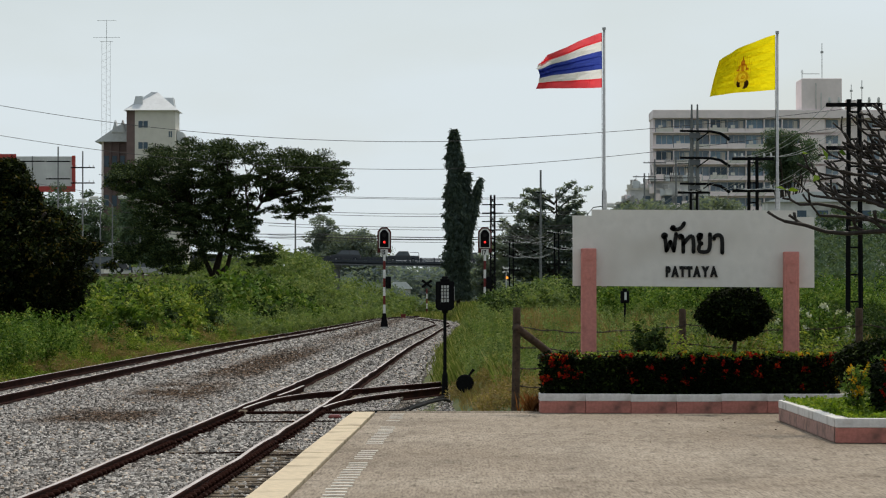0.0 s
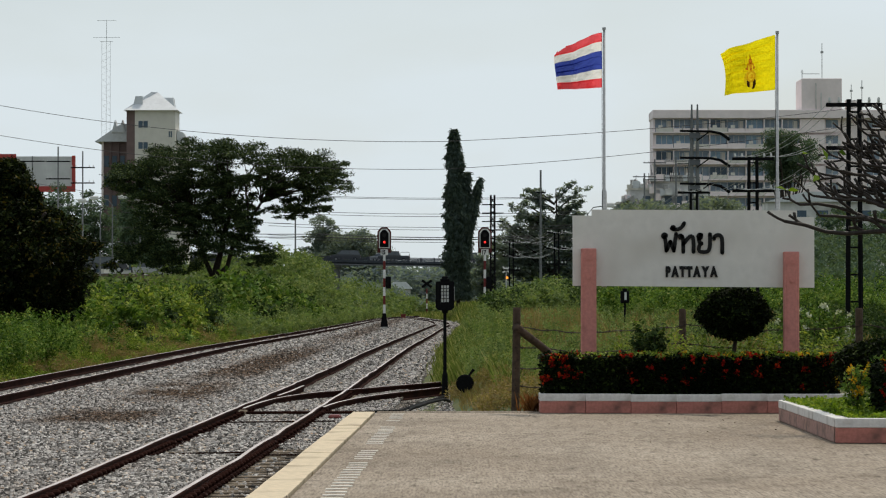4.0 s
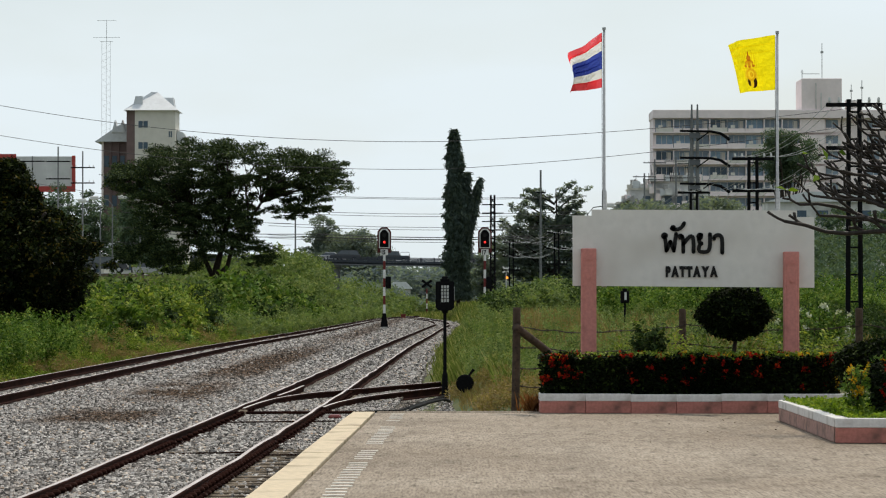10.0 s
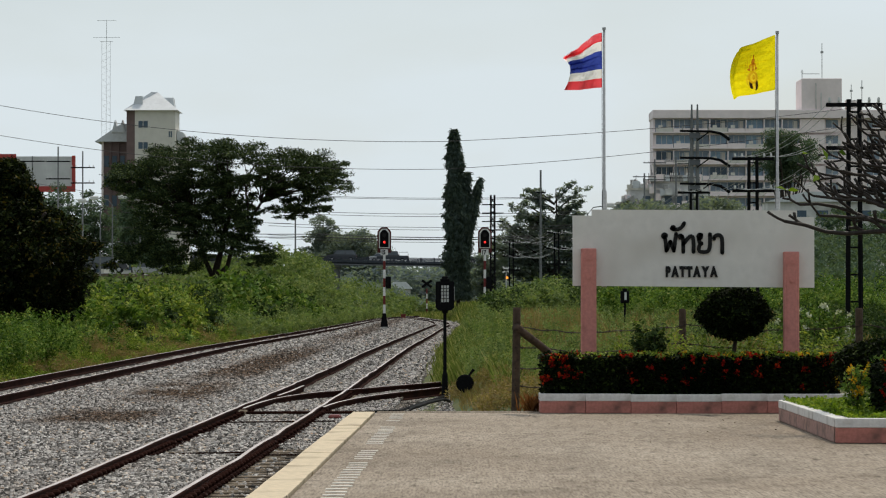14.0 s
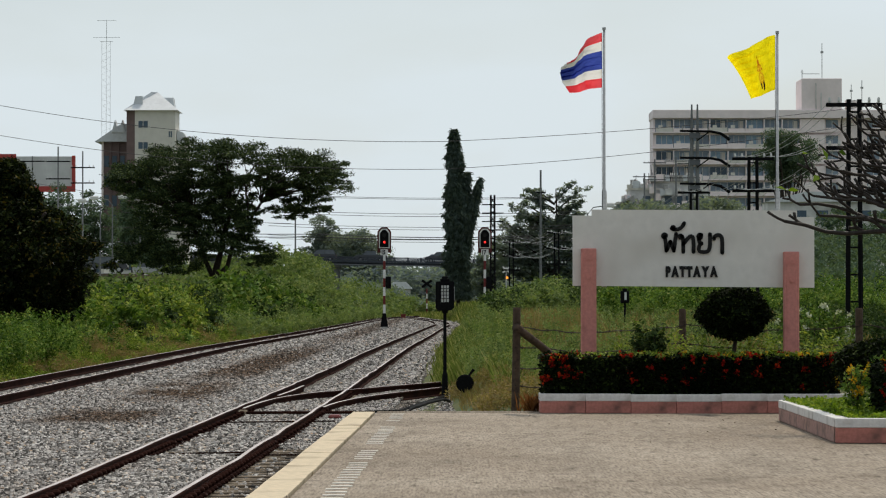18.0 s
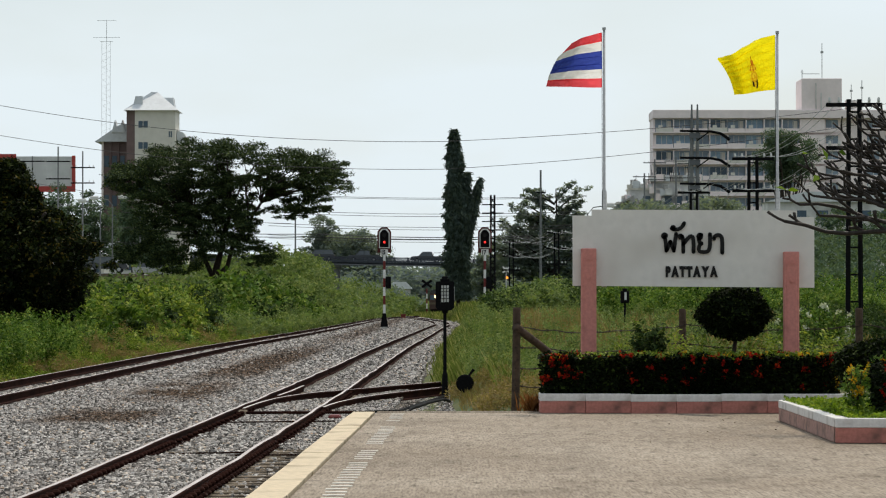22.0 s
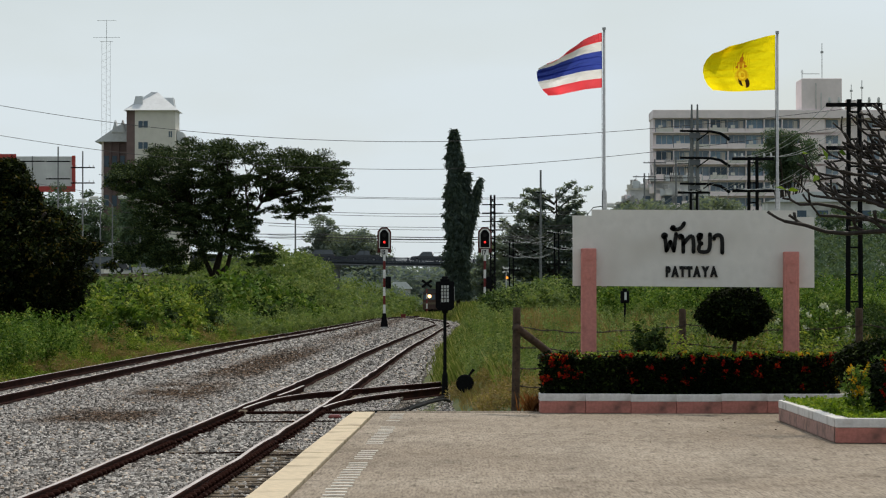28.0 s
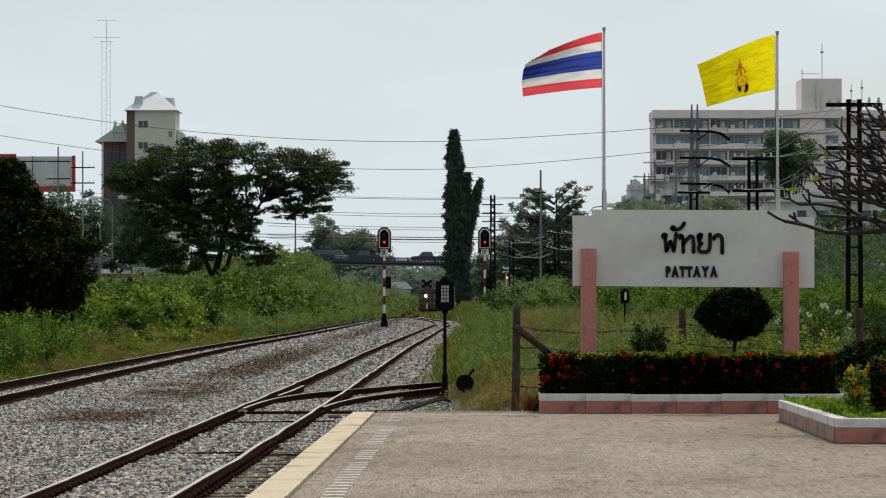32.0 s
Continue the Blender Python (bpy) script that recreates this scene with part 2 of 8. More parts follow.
M_RAILING = surface("grey_bridge_railing", (0.05, 0.055, 0.07), 0.7, vary=0.15)
M_BILLRED = surface("red_billboard_frame", (0.40, 0.06, 0.05), 0.6, vary=0.15)
M_BILLPALE = surface("faded_billboard_sheet", (0.58, 0.58, 0.57), 0.6, grain=1.0, stain=0.25, vary=0.12, dirt=(0.42, 0.42, 0.42), dirt_at=0.52)
# dark paint lifted blue-grey, with the bridge haze put into its colour
M_CARDARK = surface("dark_car_paint", (0.045, 0.05, 0.06), 0.3, 0.0, vary=0.1, relief=0, spec=0.6)
M_MAROON = surface("dull_maroon_board_paint", (0.085, 0.016, 0.016), 0.7, vary=0.25)
M_POLEGREY = surface("weathered_pole_concrete", (0.19, 0.195, 0.195), 0.85, grain=6, stain=0.8, vary=0.2)
M_CARSILVER = surface("silver_car_paint", (0.42, 0.43, 0.45), 0.28, 0.5, vary=0.06, relief=0)
M_CARWHITE = surface("white_car_paint", (0.72, 0.72, 0.72), 0.28, vary=0.04, relief=0)
M_RUBBER = surface("black_rubber", (0.02, 0.02, 0.02), 0.9, vary=0.2)
M_TRAIN = surface("faded_orange_train_paint", (0.07, 0.04, 0.032), 0.5, grain=3, stain=1, vary=0.15)
M_TRAINCREAM = surface("cream_train_band", (0.12, 0.09, 0.06), 0.5, vary=0.12)
M_TRAINROOF = surface("sooty_train_roof", (0.06, 0.06, 0.062), 0.8, vary=0.2)
M_FLOWERRED = leafy("scarlet_petals", [(0.0, (0.26, 0.006, 0.006)), (0.6, (0.42, 0.014, 0.01)), (1.0, (0.62, 0.06, 0.014))], 0.25)
M_FLOWERYELLOW = leafy("yellow_petals", [(0.0, (0.75, 0.32, 0.02)), (1.0, (0.85, 0.62, 0.05))], 0.35)
M_SOIL = surface("dry_soil", (0.16, 0.12, 0.085), 0.95, grain=20, stain=0.6, vary=0.35, relief=0.01)
M_BALLAST = stony("grey_ballast", [(0.0, (0.045, 0.042, 0.038)), (0.45, (0.17, 0.158, 0.146)), (0.85, (0.38, 0.358, 0.33)), (1.0, (0.36, 0.27, 0.19))], 27.0, 0.4)
M_STONE = stone_piece("ballast_stone")
M_GRASSLEAF = leafy("green_grass_blades", [(0.0, (0.078, 0.115, 0.03)), (0.45, (0.16, 0.205, 0.058)), (0.8, (0.275, 0.295, 0.11)), (1.0, (0.44, 0.4, 0.22))], 0.48, dull=0.45)
M_DRYGRASS = leafy("dry_grass_blades", [(0.0, (0.20, 0.14, 0.07)), (0.5, (0.32, 0.235, 0.12)), (0.8, (0.22, 0.2, 0.07)), (1.0, (0.42, 0.3, 0.18))], 0.4, dull=0.5)
M_LAWN = leafy("bright_lawn_leaves", [(0.0, (0.09, 0.16, 0.015)), (0.6, (0.2, 0.3, 0.03)), (1.0, (0.32, 0.38, 0.06))], 0.4)
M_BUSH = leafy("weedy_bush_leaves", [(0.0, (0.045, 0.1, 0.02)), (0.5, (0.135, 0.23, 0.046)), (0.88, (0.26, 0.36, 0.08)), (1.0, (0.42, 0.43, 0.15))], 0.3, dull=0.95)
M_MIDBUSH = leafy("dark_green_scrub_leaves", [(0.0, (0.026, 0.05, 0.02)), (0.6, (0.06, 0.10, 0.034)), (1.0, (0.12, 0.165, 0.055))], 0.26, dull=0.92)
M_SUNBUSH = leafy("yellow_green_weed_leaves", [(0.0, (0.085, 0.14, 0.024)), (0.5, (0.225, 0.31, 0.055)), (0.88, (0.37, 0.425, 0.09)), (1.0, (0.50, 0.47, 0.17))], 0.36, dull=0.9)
# blue-grey lift in the next two leaf colours imitates distance haze
M_FARBUSH = leafy("haze_tinted_far_leaves", [(0.0, (0.15, 0.19, 0.205)), (0.6, (0.21, 0.255, 0.235)), (1.0, (0.27, 0.31, 0.26))], 0.48, dull=0.3)
M_HAZYLEAF = leafy("haze_tinted_distant_leaves", [(0.0, (0.165, 0.215, 0.245)), (0.6, (0.185, 0.235, 0.26)), (1.0, (0.205, 0.25, 0.27))], 0.5, dull=0.1)
# light leaf green with some distance haze mixed into its colour
M_VERGE = leafy("hazy_light_green_leaves", [(0.0, (0.13, 0.19, 0.075)), (0.6, (0.21, 0.28, 0.105)), (1.0, (0.31, 0.35, 0.16))], 0.42, dull=0.6)
M_PALEWIRE = surface("pale_aluminium_wire", (0.42, 0.43, 0.43), 0.5, vary=0.1, relief=0)
M_BLOSSOM = leafy("white_blossom", [(0.0, (0.6, 0.6, 0.56)), (1.0, (0.8, 0.8, 0.76))], 0.3)
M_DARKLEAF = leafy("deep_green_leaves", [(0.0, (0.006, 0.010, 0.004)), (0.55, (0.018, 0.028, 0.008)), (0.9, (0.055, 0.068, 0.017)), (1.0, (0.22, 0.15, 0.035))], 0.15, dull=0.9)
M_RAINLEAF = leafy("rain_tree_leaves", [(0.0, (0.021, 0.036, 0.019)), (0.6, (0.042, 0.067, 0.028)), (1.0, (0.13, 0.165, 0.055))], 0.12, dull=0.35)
# bluish cast in this leaf green imitates haze on distant trees
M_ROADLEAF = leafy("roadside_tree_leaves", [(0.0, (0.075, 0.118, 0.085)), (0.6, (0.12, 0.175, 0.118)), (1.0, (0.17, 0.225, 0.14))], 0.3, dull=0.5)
# lifted towards blue to put the distance haze into the leaf colour
M_CONELEAF = leafy("mast_tree_leaves", [(0.0, (0.062, 0.088, 0.08)), (0.7, (0.095, 0.128, 0.105)), (1.0, (0.13, 0.165, 0.115))], 0.2, dull=0.4)
# near-black: the hedges' backlit shade is put into the leaf colour
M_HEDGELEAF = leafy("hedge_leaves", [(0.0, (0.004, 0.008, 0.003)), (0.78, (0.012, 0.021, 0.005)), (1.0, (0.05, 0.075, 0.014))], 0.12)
M_RUSTLEAF = leafy("rust_brown_blades", [(0.0, (0.2, 0.075, 0.03)), (1.0, (0.36, 0.16, 0.07))], 0.3)


# ---- mesh helpers ----
def thing(name, at, label, category, group="", kind=""):
    ob = new(name)
    ob.matrix_world = pose(*at) if isinstance(at, tuple) else at
    return tagged(ob, label, category, group, kind)


def mesh_object(name, bm, mat, smooth=False):
    me = bpy.data.meshes.new(name)
    bm.to_mesh(me)
    bm.free()
    me.materials.append(mat)
    if smooth:
        for p in me.polygons:
            p.use_smooth = True
    return new(name, me)


def part(name, bm, mat, parent, label="", smooth=False):
    ob = mesh_object(name, bm, mat, smooth)
    ob.parent = parent
    return tagged(ob, label)


def repeat(ob, m):
    """Another piece on the same mesh, under the same parent."""
    twin = ob.copy()
    scene.collection.objects.link(twin)
    twin.matrix_basis = m
    return twin


def box(bm, x0, x1, y0, y1, z0, z1, bevel=0.0):
    made = bmesh.ops.create_cube(bm, size=1.0)["verts"]
    for v in made:
        v.co = Vector((x0 + (v.co.x + 0.5) * (x1 - x0), y0 + (v.co.y + 0.5) * (y1 - y0), z0 + (v.co.z + 0.5) * (z1 - z0)))
    if bevel:
        edges = list({e for v in made for e in v.link_edges})
        bmesh.ops.bevel(bm, geom=edges, offset=bevel, segments=1, affect="EDGES", clamp_overlap=True)
    return bm


def boxed(*a, **k):
    return box(bmesh.new(), *a, **k)


def tube(bm, points, radii, seg=8, cap=True):
    """A round rod along a line of points, with a radius at each."""
    pts = [Vector(p) for p in points]
    if not isinstance(radii, (list, tuple)):
        radii = [radii] * len(pts)
    rings = []
    for i, p in enumerate(pts):
        way = (pts[min(i + 1, len(pts) - 1)] - pts[max(i - 1, 0)]).normalized()
        side = way.cross(Vector((0, 0, 1)) if abs(way.z) < 0.9 else Vector((1, 0, 0))).normalized()
        up = side.cross(way)
        rings.append([bm.verts.new(p + (side * math.cos(a) + up * math.sin(a)) * radii[i]) for a in (2 * math.pi * k / seg for k in range(seg))])
    for a, b in zip(rings, rings[1:]):
        for k in range(seg):
            bm.faces.new((a[k], a[(k + 1) % seg], b[(k + 1) % seg], b[k]))
    if cap:
        bm.faces.new(rings[0][::-1])
        bm.faces.new(rings[-1])
    return bm


def rod(p0, p1, r, seg=8, r1=None):
    return tube(bmesh.new(), [p0, p1], [r, r if r1 is None else r1], seg)


def slab(bm, outline, axis, d0, d1):
    """A flat outline (pairs) given thickness along the axis 'x', 'y' or 'z'."""
    def at(u, v, d):
        return {"x": (d, u, v), "y": (u, d, v), "z": (u, v, d)}[axis]
    a = [bm.verts.new(at(u, v, d0)) for u, v in outline]
    b = [bm.verts.new(at(u, v, d1)) for u, v in outline]
    n = len(a)
    bm.faces.new(a)
    bm.faces.new(b[::-1])
    for k in range(n):
        bm.faces.new((a[k], b[k], b[(k + 1) % n], a[(k + 1) % n]))
    bmesh.ops.recalc_face_normals(bm, faces=bm.faces)
    return bm


def quads_mesh(name, co, mat, n=4):
    """A mesh of loose n-sided faces from an array (faces * n, 3)."""
    count = len(co) // n
    me = bpy.data.meshes.new(name)
    me.vertices.add(count * n)
    me.vertices.foreach_set("co", np.ascontiguousarray(co, dtype=np.float32).ravel())
    me.loops.add(count * n)
    me.loops.foreach_set("vertex_index", np.arange(count * n, dtype=np.int32))
    me.polygons.add(count)
    me.polygons.foreach_set("loop_start", np.arange(0, count * n, n, dtype=np.int32))
    me.update(calc_edges=True)
    me.materials.append(mat)
    return new(name, me)


def unit(v):
    return v / np.maximum(np.linalg.norm(v, axis=1, keepdims=True), 1e-9)


def leaves_at(rng, pts, size, lift=0.5, droop=0.0, narrow=0.42):
    """Diamond leaves at the points: lift turns their faces up, droop hangs their tips."""
    n = len(pts)
    normal = rng.normal(size=(n, 3))
    normal[:, 2] = np.abs(normal[:, 2]) + lift
    normal = unit(normal)
    way = rng.normal(size=(n, 3))
    way[:, 2] -= droop
    way = unit(way - normal * np.sum(way * normal, axis=1, keepdims=True))
    side = np.cross(normal, way)
    ln = size * rng.uniform(0.6, 1.35, (n, 1)) if np.isscalar(size) else size[:, None] * rng.uniform(0.6, 1.35, (n, 1))
    out = np.empty((n, 4, 3))
    out[:, 0] = pts
    out[:, 1] = pts + way * ln * 0.45 + side * ln * narrow * 0.5 + normal * ln * 0.05
    out[:, 2] = pts + way * ln - normal * ln * 0.12
    out[:, 3] = pts + way * ln * 0.45 - side * ln * narrow * 0.5 + normal * ln * 0.05
    return out.reshape(-1, 3)


def blades_at(rng, pts, height, width=0.012, lean=0.35):
    """Grass: tapered bent blades, each two faces' worth of one quad strip."""
    n = len(pts)
    h = height * rng.uniform(0.5, 1.25, (n, 1)) if np.isscalar(height) else height[:, None] * rng.uniform(0.5, 1.25, (n, 1))
    a = rng.uniform(0, 2 * np.pi, n)
    side = np.stack([np.cos(a), np.sin(a), np.zeros(n)], 1) * (width if np.isscalar(width) else width[:, None])
    b = rng.uniform(0, 2 * np.pi, n)
    bend = np.stack([np.cos(b), np.sin(b), np.zeros(n)], 1) * h * lean * rng.uniform(0.2, 1.0, (n, 1))
    up = np.array([0, 0, 1.0])
    mid, tip = pts + up * h * 0.6 + bend * 0.35, pts + up * h + bend
    out = np.empty((n, 4, 3))
    out[:, 0], out[:, 1], out[:, 2], out[:, 3] = pts - side, pts + side, mid + side * 0.8, tip
    return out.reshape(-1, 3)


def in_ball(rng, n, hollow=0.45):
    d = unit(rng.normal(size=(n, 3)))
    return d * rng.uniform(hollow, 1.0, (n, 1)) ** 0.6


def step(a, b, v):
    t = np.clip((v - a) / (b - a), 0, 1)
    return t * t * (3 - 2 * t)


# ---- the plan ----
RAIL_TOP, BALLAST = -0.27, -0.378
GAUGE = 1.067                      # between rail head centres
NEAR_TRACK = [(-5, -2.91), (20, -2.56), (46, -2.24), (60, -2.10), (85, -1.91), (116, -1.68), (160, -1.17), (215, -0.58), (260, -0.02), (300, -0.3), (340, -1.5), (390, -3.3), (430, -4.6)]
LEFT_TRACK = [(-5, -6.9), (30, -7.2), (61, -7.45), (116, -7.72), (190, -7.2), (300, -7.05), (350, -6.8), (390, -6.1), (430, -4.6), (480, -2.1), (512, -0.5), (600, 4.2), (700, 10.5), (800, 18.0)]


def line_x(rows, y):
    return np.interp(y, [r[0] for r in rows], [r[1] for r in rows])


def smooth_line(rows, y0, y1, gap):
    ys = np.arange(y0, y1 + gap * 0.5, gap)
    xs = sum(line_x(rows, ys + o * 6.0) for o in (-1.5, -1, -0.5, 0, 0.5, 1, 1.5)) / 7
    return xs, ys


def edge_x(y):
    return -1.396 + 0.0128 * y


def ground_height(x, y):
    """The lie of the land: a sunken track bed, a weedy bank beyond it, a field behind the platform."""
    bed = -0.5 + 0 * x
    left = line_x(LEFT_TRACK, y) - 1.3
    bank = step(0.0, 6.0, left - x) * 1.0 + step(6.0, 25.0, left - x) * 0.9
    right = np.maximum(line_x(NEAR_TRACK, y) + 1.7, -0.2 + 0 * x)
    field = step(0.0, 1.0, x - right) * (0.48 + 0.75 * step(70.0, 190.0, y))
    far = step(450.0, 640.0, y) * 0.6 * np.clip(np.abs(x + 3) / 12.0, 0, 1)
    return bed + bank + field + far


def dip(x, y):
    """The bed lies lower along the main track and beyond the turnout, and is heaped between the near rails."""
    return 0.055 * np.exp(-((x - line_x(LEFT_TRACK, y)) / 1.1) ** 2) + 0.045 * step(50.0, 60.0, y) * np.exp(-((x - line_x(NEAR_TRACK, y)) / 1.0) ** 2) - 0.055 * step(33.2, 32.2, y) * np.exp(-((x - line_x(NEAR_TRACK, y)) / 0.46) ** 4)


# ---- ground ----
def build_ground():
    xs = np.concatenate([[-4000, -1500, -600, -250, -120], np.arange(-70, -20, 5), np.arange(-20, 12.1, 0.5), np.arange(15, 70, 5), [120, 250, 600, 1500, 4000]])
    ys = np.concatenate([[-60, -20], np.arange(0, 120, 2.0), np.arange(120, 300, 5), np.arange(300, 720, 15), [900, 1300, 2000, 3000, 4500]])
    gx, gy = np.meshgrid(xs, ys)
    gz = ground_height(gx, gy)
    co = np.stack([gx, gy, gz], -1).reshape(-1, 3)
    w = len(xs)
    faces = [(j * w + i, j * w + i + 1, (j + 1) * w + i + 1, (j + 1) * w + i) for j in range(len(ys) - 1) for i in range(w - 1)]
    me = bpy.data.meshes.new("ground")
    me.from_pydata(co.tolist(), [], faces)
    m, nt, b = shader("weedy_earth", 0.95)
    col = ramp(nt, noise_of(nt, 0.7, 6.0), [(0.3, (0.05, 0.075, 0.02)), (0.55, (0.09, 0.10, 0.035)), (0.75, (0.16, 0.125, 0.075))])
    nt.links.new(col, b.inputs["Base Color"])
    bump(nt, b, noise_of(nt, 5.0, 6.0), 0.8, 0.05)
    me.materials.append(m)
    tagged(new("ground", me), "weedy uneven earth with grass and bare patches", "ground", kind="structure")


def build_ballast():
    rng = np.random.default_rng(5)
    bm = bmesh.new()
    rows = []
    for y in np.concatenate([np.arange(10, 70, 0.8), np.arange(70, 200, 3.0), np.arange(200, 470, 10.0)]):
        l = line_x(LEFT_TRACK, y) - 1.05
        r = line_x(NEAR_TRACK, y) + 1.6
        r = max(r, l + 2.7)
        row = []
        for k, f in enumerate(np.linspace(0, 1, 25)):
            x = l + (r - l) * f
            z = BALLAST + rng.normal() * 0.010 - (0.12 if k in (0, 24) else 0) - dip(x, y)
            row.append(bm.verts.new((x, y, z)))
        rows.append(row)
    for a, b in zip(rows, rows[1:]):
        for k in range(24):
            bm.faces.new((a[k], a[k + 1], b[k + 1], b[k]))
    tagged(mesh_object("ballast_bed", bm, M_BALLAST, True), "grey crushed-stone ballast with brown oily patches between the tracks", "ballast", kind="structure")
    # loose stones that stand up from the bed, thinning with distance
    cube = np.array([(-1, -1, -1), (1, -1, -1), (1, 1, -1), (-1, 1, -1), (-1, -1, 1), (1, -1, 1), (1, 1, 1), (-1, 1, 1)], float)
    quad = np.array([(4, 5, 6, 7), (0, 1, 5, 4), (1, 2, 6, 5), (2, 3, 7, 6), (3, 0, 4, 7)])
    for n, y0, y1, s0, s1 in ((92000, 19.0, 64.0, 0.0095, 0.0185), (44000, 58.0, 420.0, 0.015, 0.026)):
        if y0 < 30:
            y = y0 + (y1 - y0) * rng.random(n) ** 1.25
        else:
            y = 1 / (1 / y0 - rng.random(n) * (1 / y0 - 1 / y1))
        near_edge = np.where(y < 35.5, edge_x(y) - 0.02, np.maximum(line_x(NEAR_TRACK, y) + 1.6, np.where(y < 60, 0.15, -9.0)))
        lo, hi = line_x(LEFT_TRACK, y) - 0.72, near_edge
        lo = np.maximum(lo, -0.131 * y - 0.35)
        x = lo + (hi - lo) * rng.random(n)
        s = rng.uniform(s0, s1, (n, 1, 1)) * rng.uniform(0.7, 1.3, (n, 1, 3))
        if y0 > 30:
            s = s * (y[:, None, None] / 60.0) ** 0.45
        co = cube[None] * (1 + rng.uniform(-0.45, 0.25, (n, 8, 1))) * s
        a = rng.uniform(0, 6.283, n)
        ca, sa = np.cos(a)[:, None], np.sin(a)[:, None]
        tilt = rng.uniform(-0.7, 0.7, n)[:, None]
        px, py, pz = co[..., 0], co[..., 1], co[..., 2]
        py, pz = py * np.cos(tilt) - pz * np.sin(tilt), py * np.sin(tilt) + pz * np.cos(tilt)
        px, py = px * ca - py * sa, px * sa + py * ca
        keep = np.ones(n, bool)
        for rows_ in (NEAR_TRACK, LEFT_TRACK):
            for off in (-GAUGE / 2, GAUGE / 2):
                keep &= np.abs(x - line_x(rows_, y) - off) > np.where(y > 50, 0.2, 0.11)
        keep &= ~((y < 35.0) & (x > line_x(NEAR_TRACK, y) + 0.6) & (rng.random(n) < 0.93))
        keep &= ~((y > 32.6) & (y < 34.6) & (np.abs(x - line_x(NEAR_TRACK, y)) < 0.5) & (rng.random(n) < 0.5))
        co = np.stack([px + x[:, None], py + y[:, None], pz + np.where(x > line_x(NEAR_TRACK, y) + 1.5, ground_height(x, y), BALLAST - dip(x, y))[:, None] + 0.012], -1)[keep]
        n = len(co)
        me = bpy.data.meshes.new("ballast_stones")
        me.vertices.add(n * 8)
        me.vertices.foreach_set("co", co.astype(np.float32).ravel())
        idx = (np.arange(n)[:, None, None] * 8 + quad[None]).astype(np.int32)
        me.loops.add(n * 20)
        me.loops.foreach_set("vertex_index", idx.ravel())
        me.polygons.add(n * 5)
        me.polygons.foreach_set("loop_start", np.arange(0, n * 20, 4, dtype=np.int32))
        me.update(calc_edges=True)
        me.materials.append(M_STONE)
        tagged(new("ballast_stones", me), "loose broken grey stones lying on the track bed", "stones", kind="stuff")


# ---- rails ----
def rail_mesh(points, z_top=RAIL_TOP):
    """Flat-bottomed rail swept along points (x, y)."""
    prof = [(-0.020, 0.0), (-0.030, -0.010), (-0.028, -0.032), (-0.009, -0.04), (-0.009, -0.115), (-0.058, -0.128), (-0.058, -0.145), (0.058, -0.145), (0.058, -0.128), (0.009, -0.115), (0.009, -0.04), (0.028, -0.032), (0.030, -0.010), (0.020, 0.0)]
    bm = bmesh.new()
    rows = []
    for i, (x, y) in enumerate(points):
        a, b = points[max(i - 1, 0)], points[min(i + 1, len(points) - 1)]
        d = Vector((b[0] - a[0], b[1] - a[1])).normalized()
        rows.append([bm.verts.new((x + d.y * u, y - d.x * u, z_top + v)) for u, v in prof])
    for a, b in zip(rows, rows[1:]):
        for k in range(14):
            f = bm.faces.new((a[k], a[(k + 1) % 14], b[(k + 1) % 14], b[k]))
            f.material_index = 1 if k == 13 else 0
    bm.faces.new(rows[0])
    bm.faces.new(rows[-1][::-1])
    bmesh.ops.recalc_face_normals(bm, faces=bm.faces)
    return bm


def rail_part(points, parent, label=""):
    ob = part("rail", rail_mesh(points), M_RUST, parent, label)
    ob.data.materials.append(M_RAILTOP)
    return ob


def offset_line(rows, y0, y1, gap, off, wob=0.0, seed=1):
    rng = np.random.default_rng(seed)
    xs, ys = smooth_line(rows, y0, y1, gap)
    w = np.cumsum(rng.normal(size=len(xs))) * wob * 0.6
    w -= np.linspace(w[0], w[-1], len(w))
    w += rng.normal(size=len(xs)) * wob * 0.9
    return [(float(x + off + d), float(y)) for x, y, d in zip(xs, ys, w)]


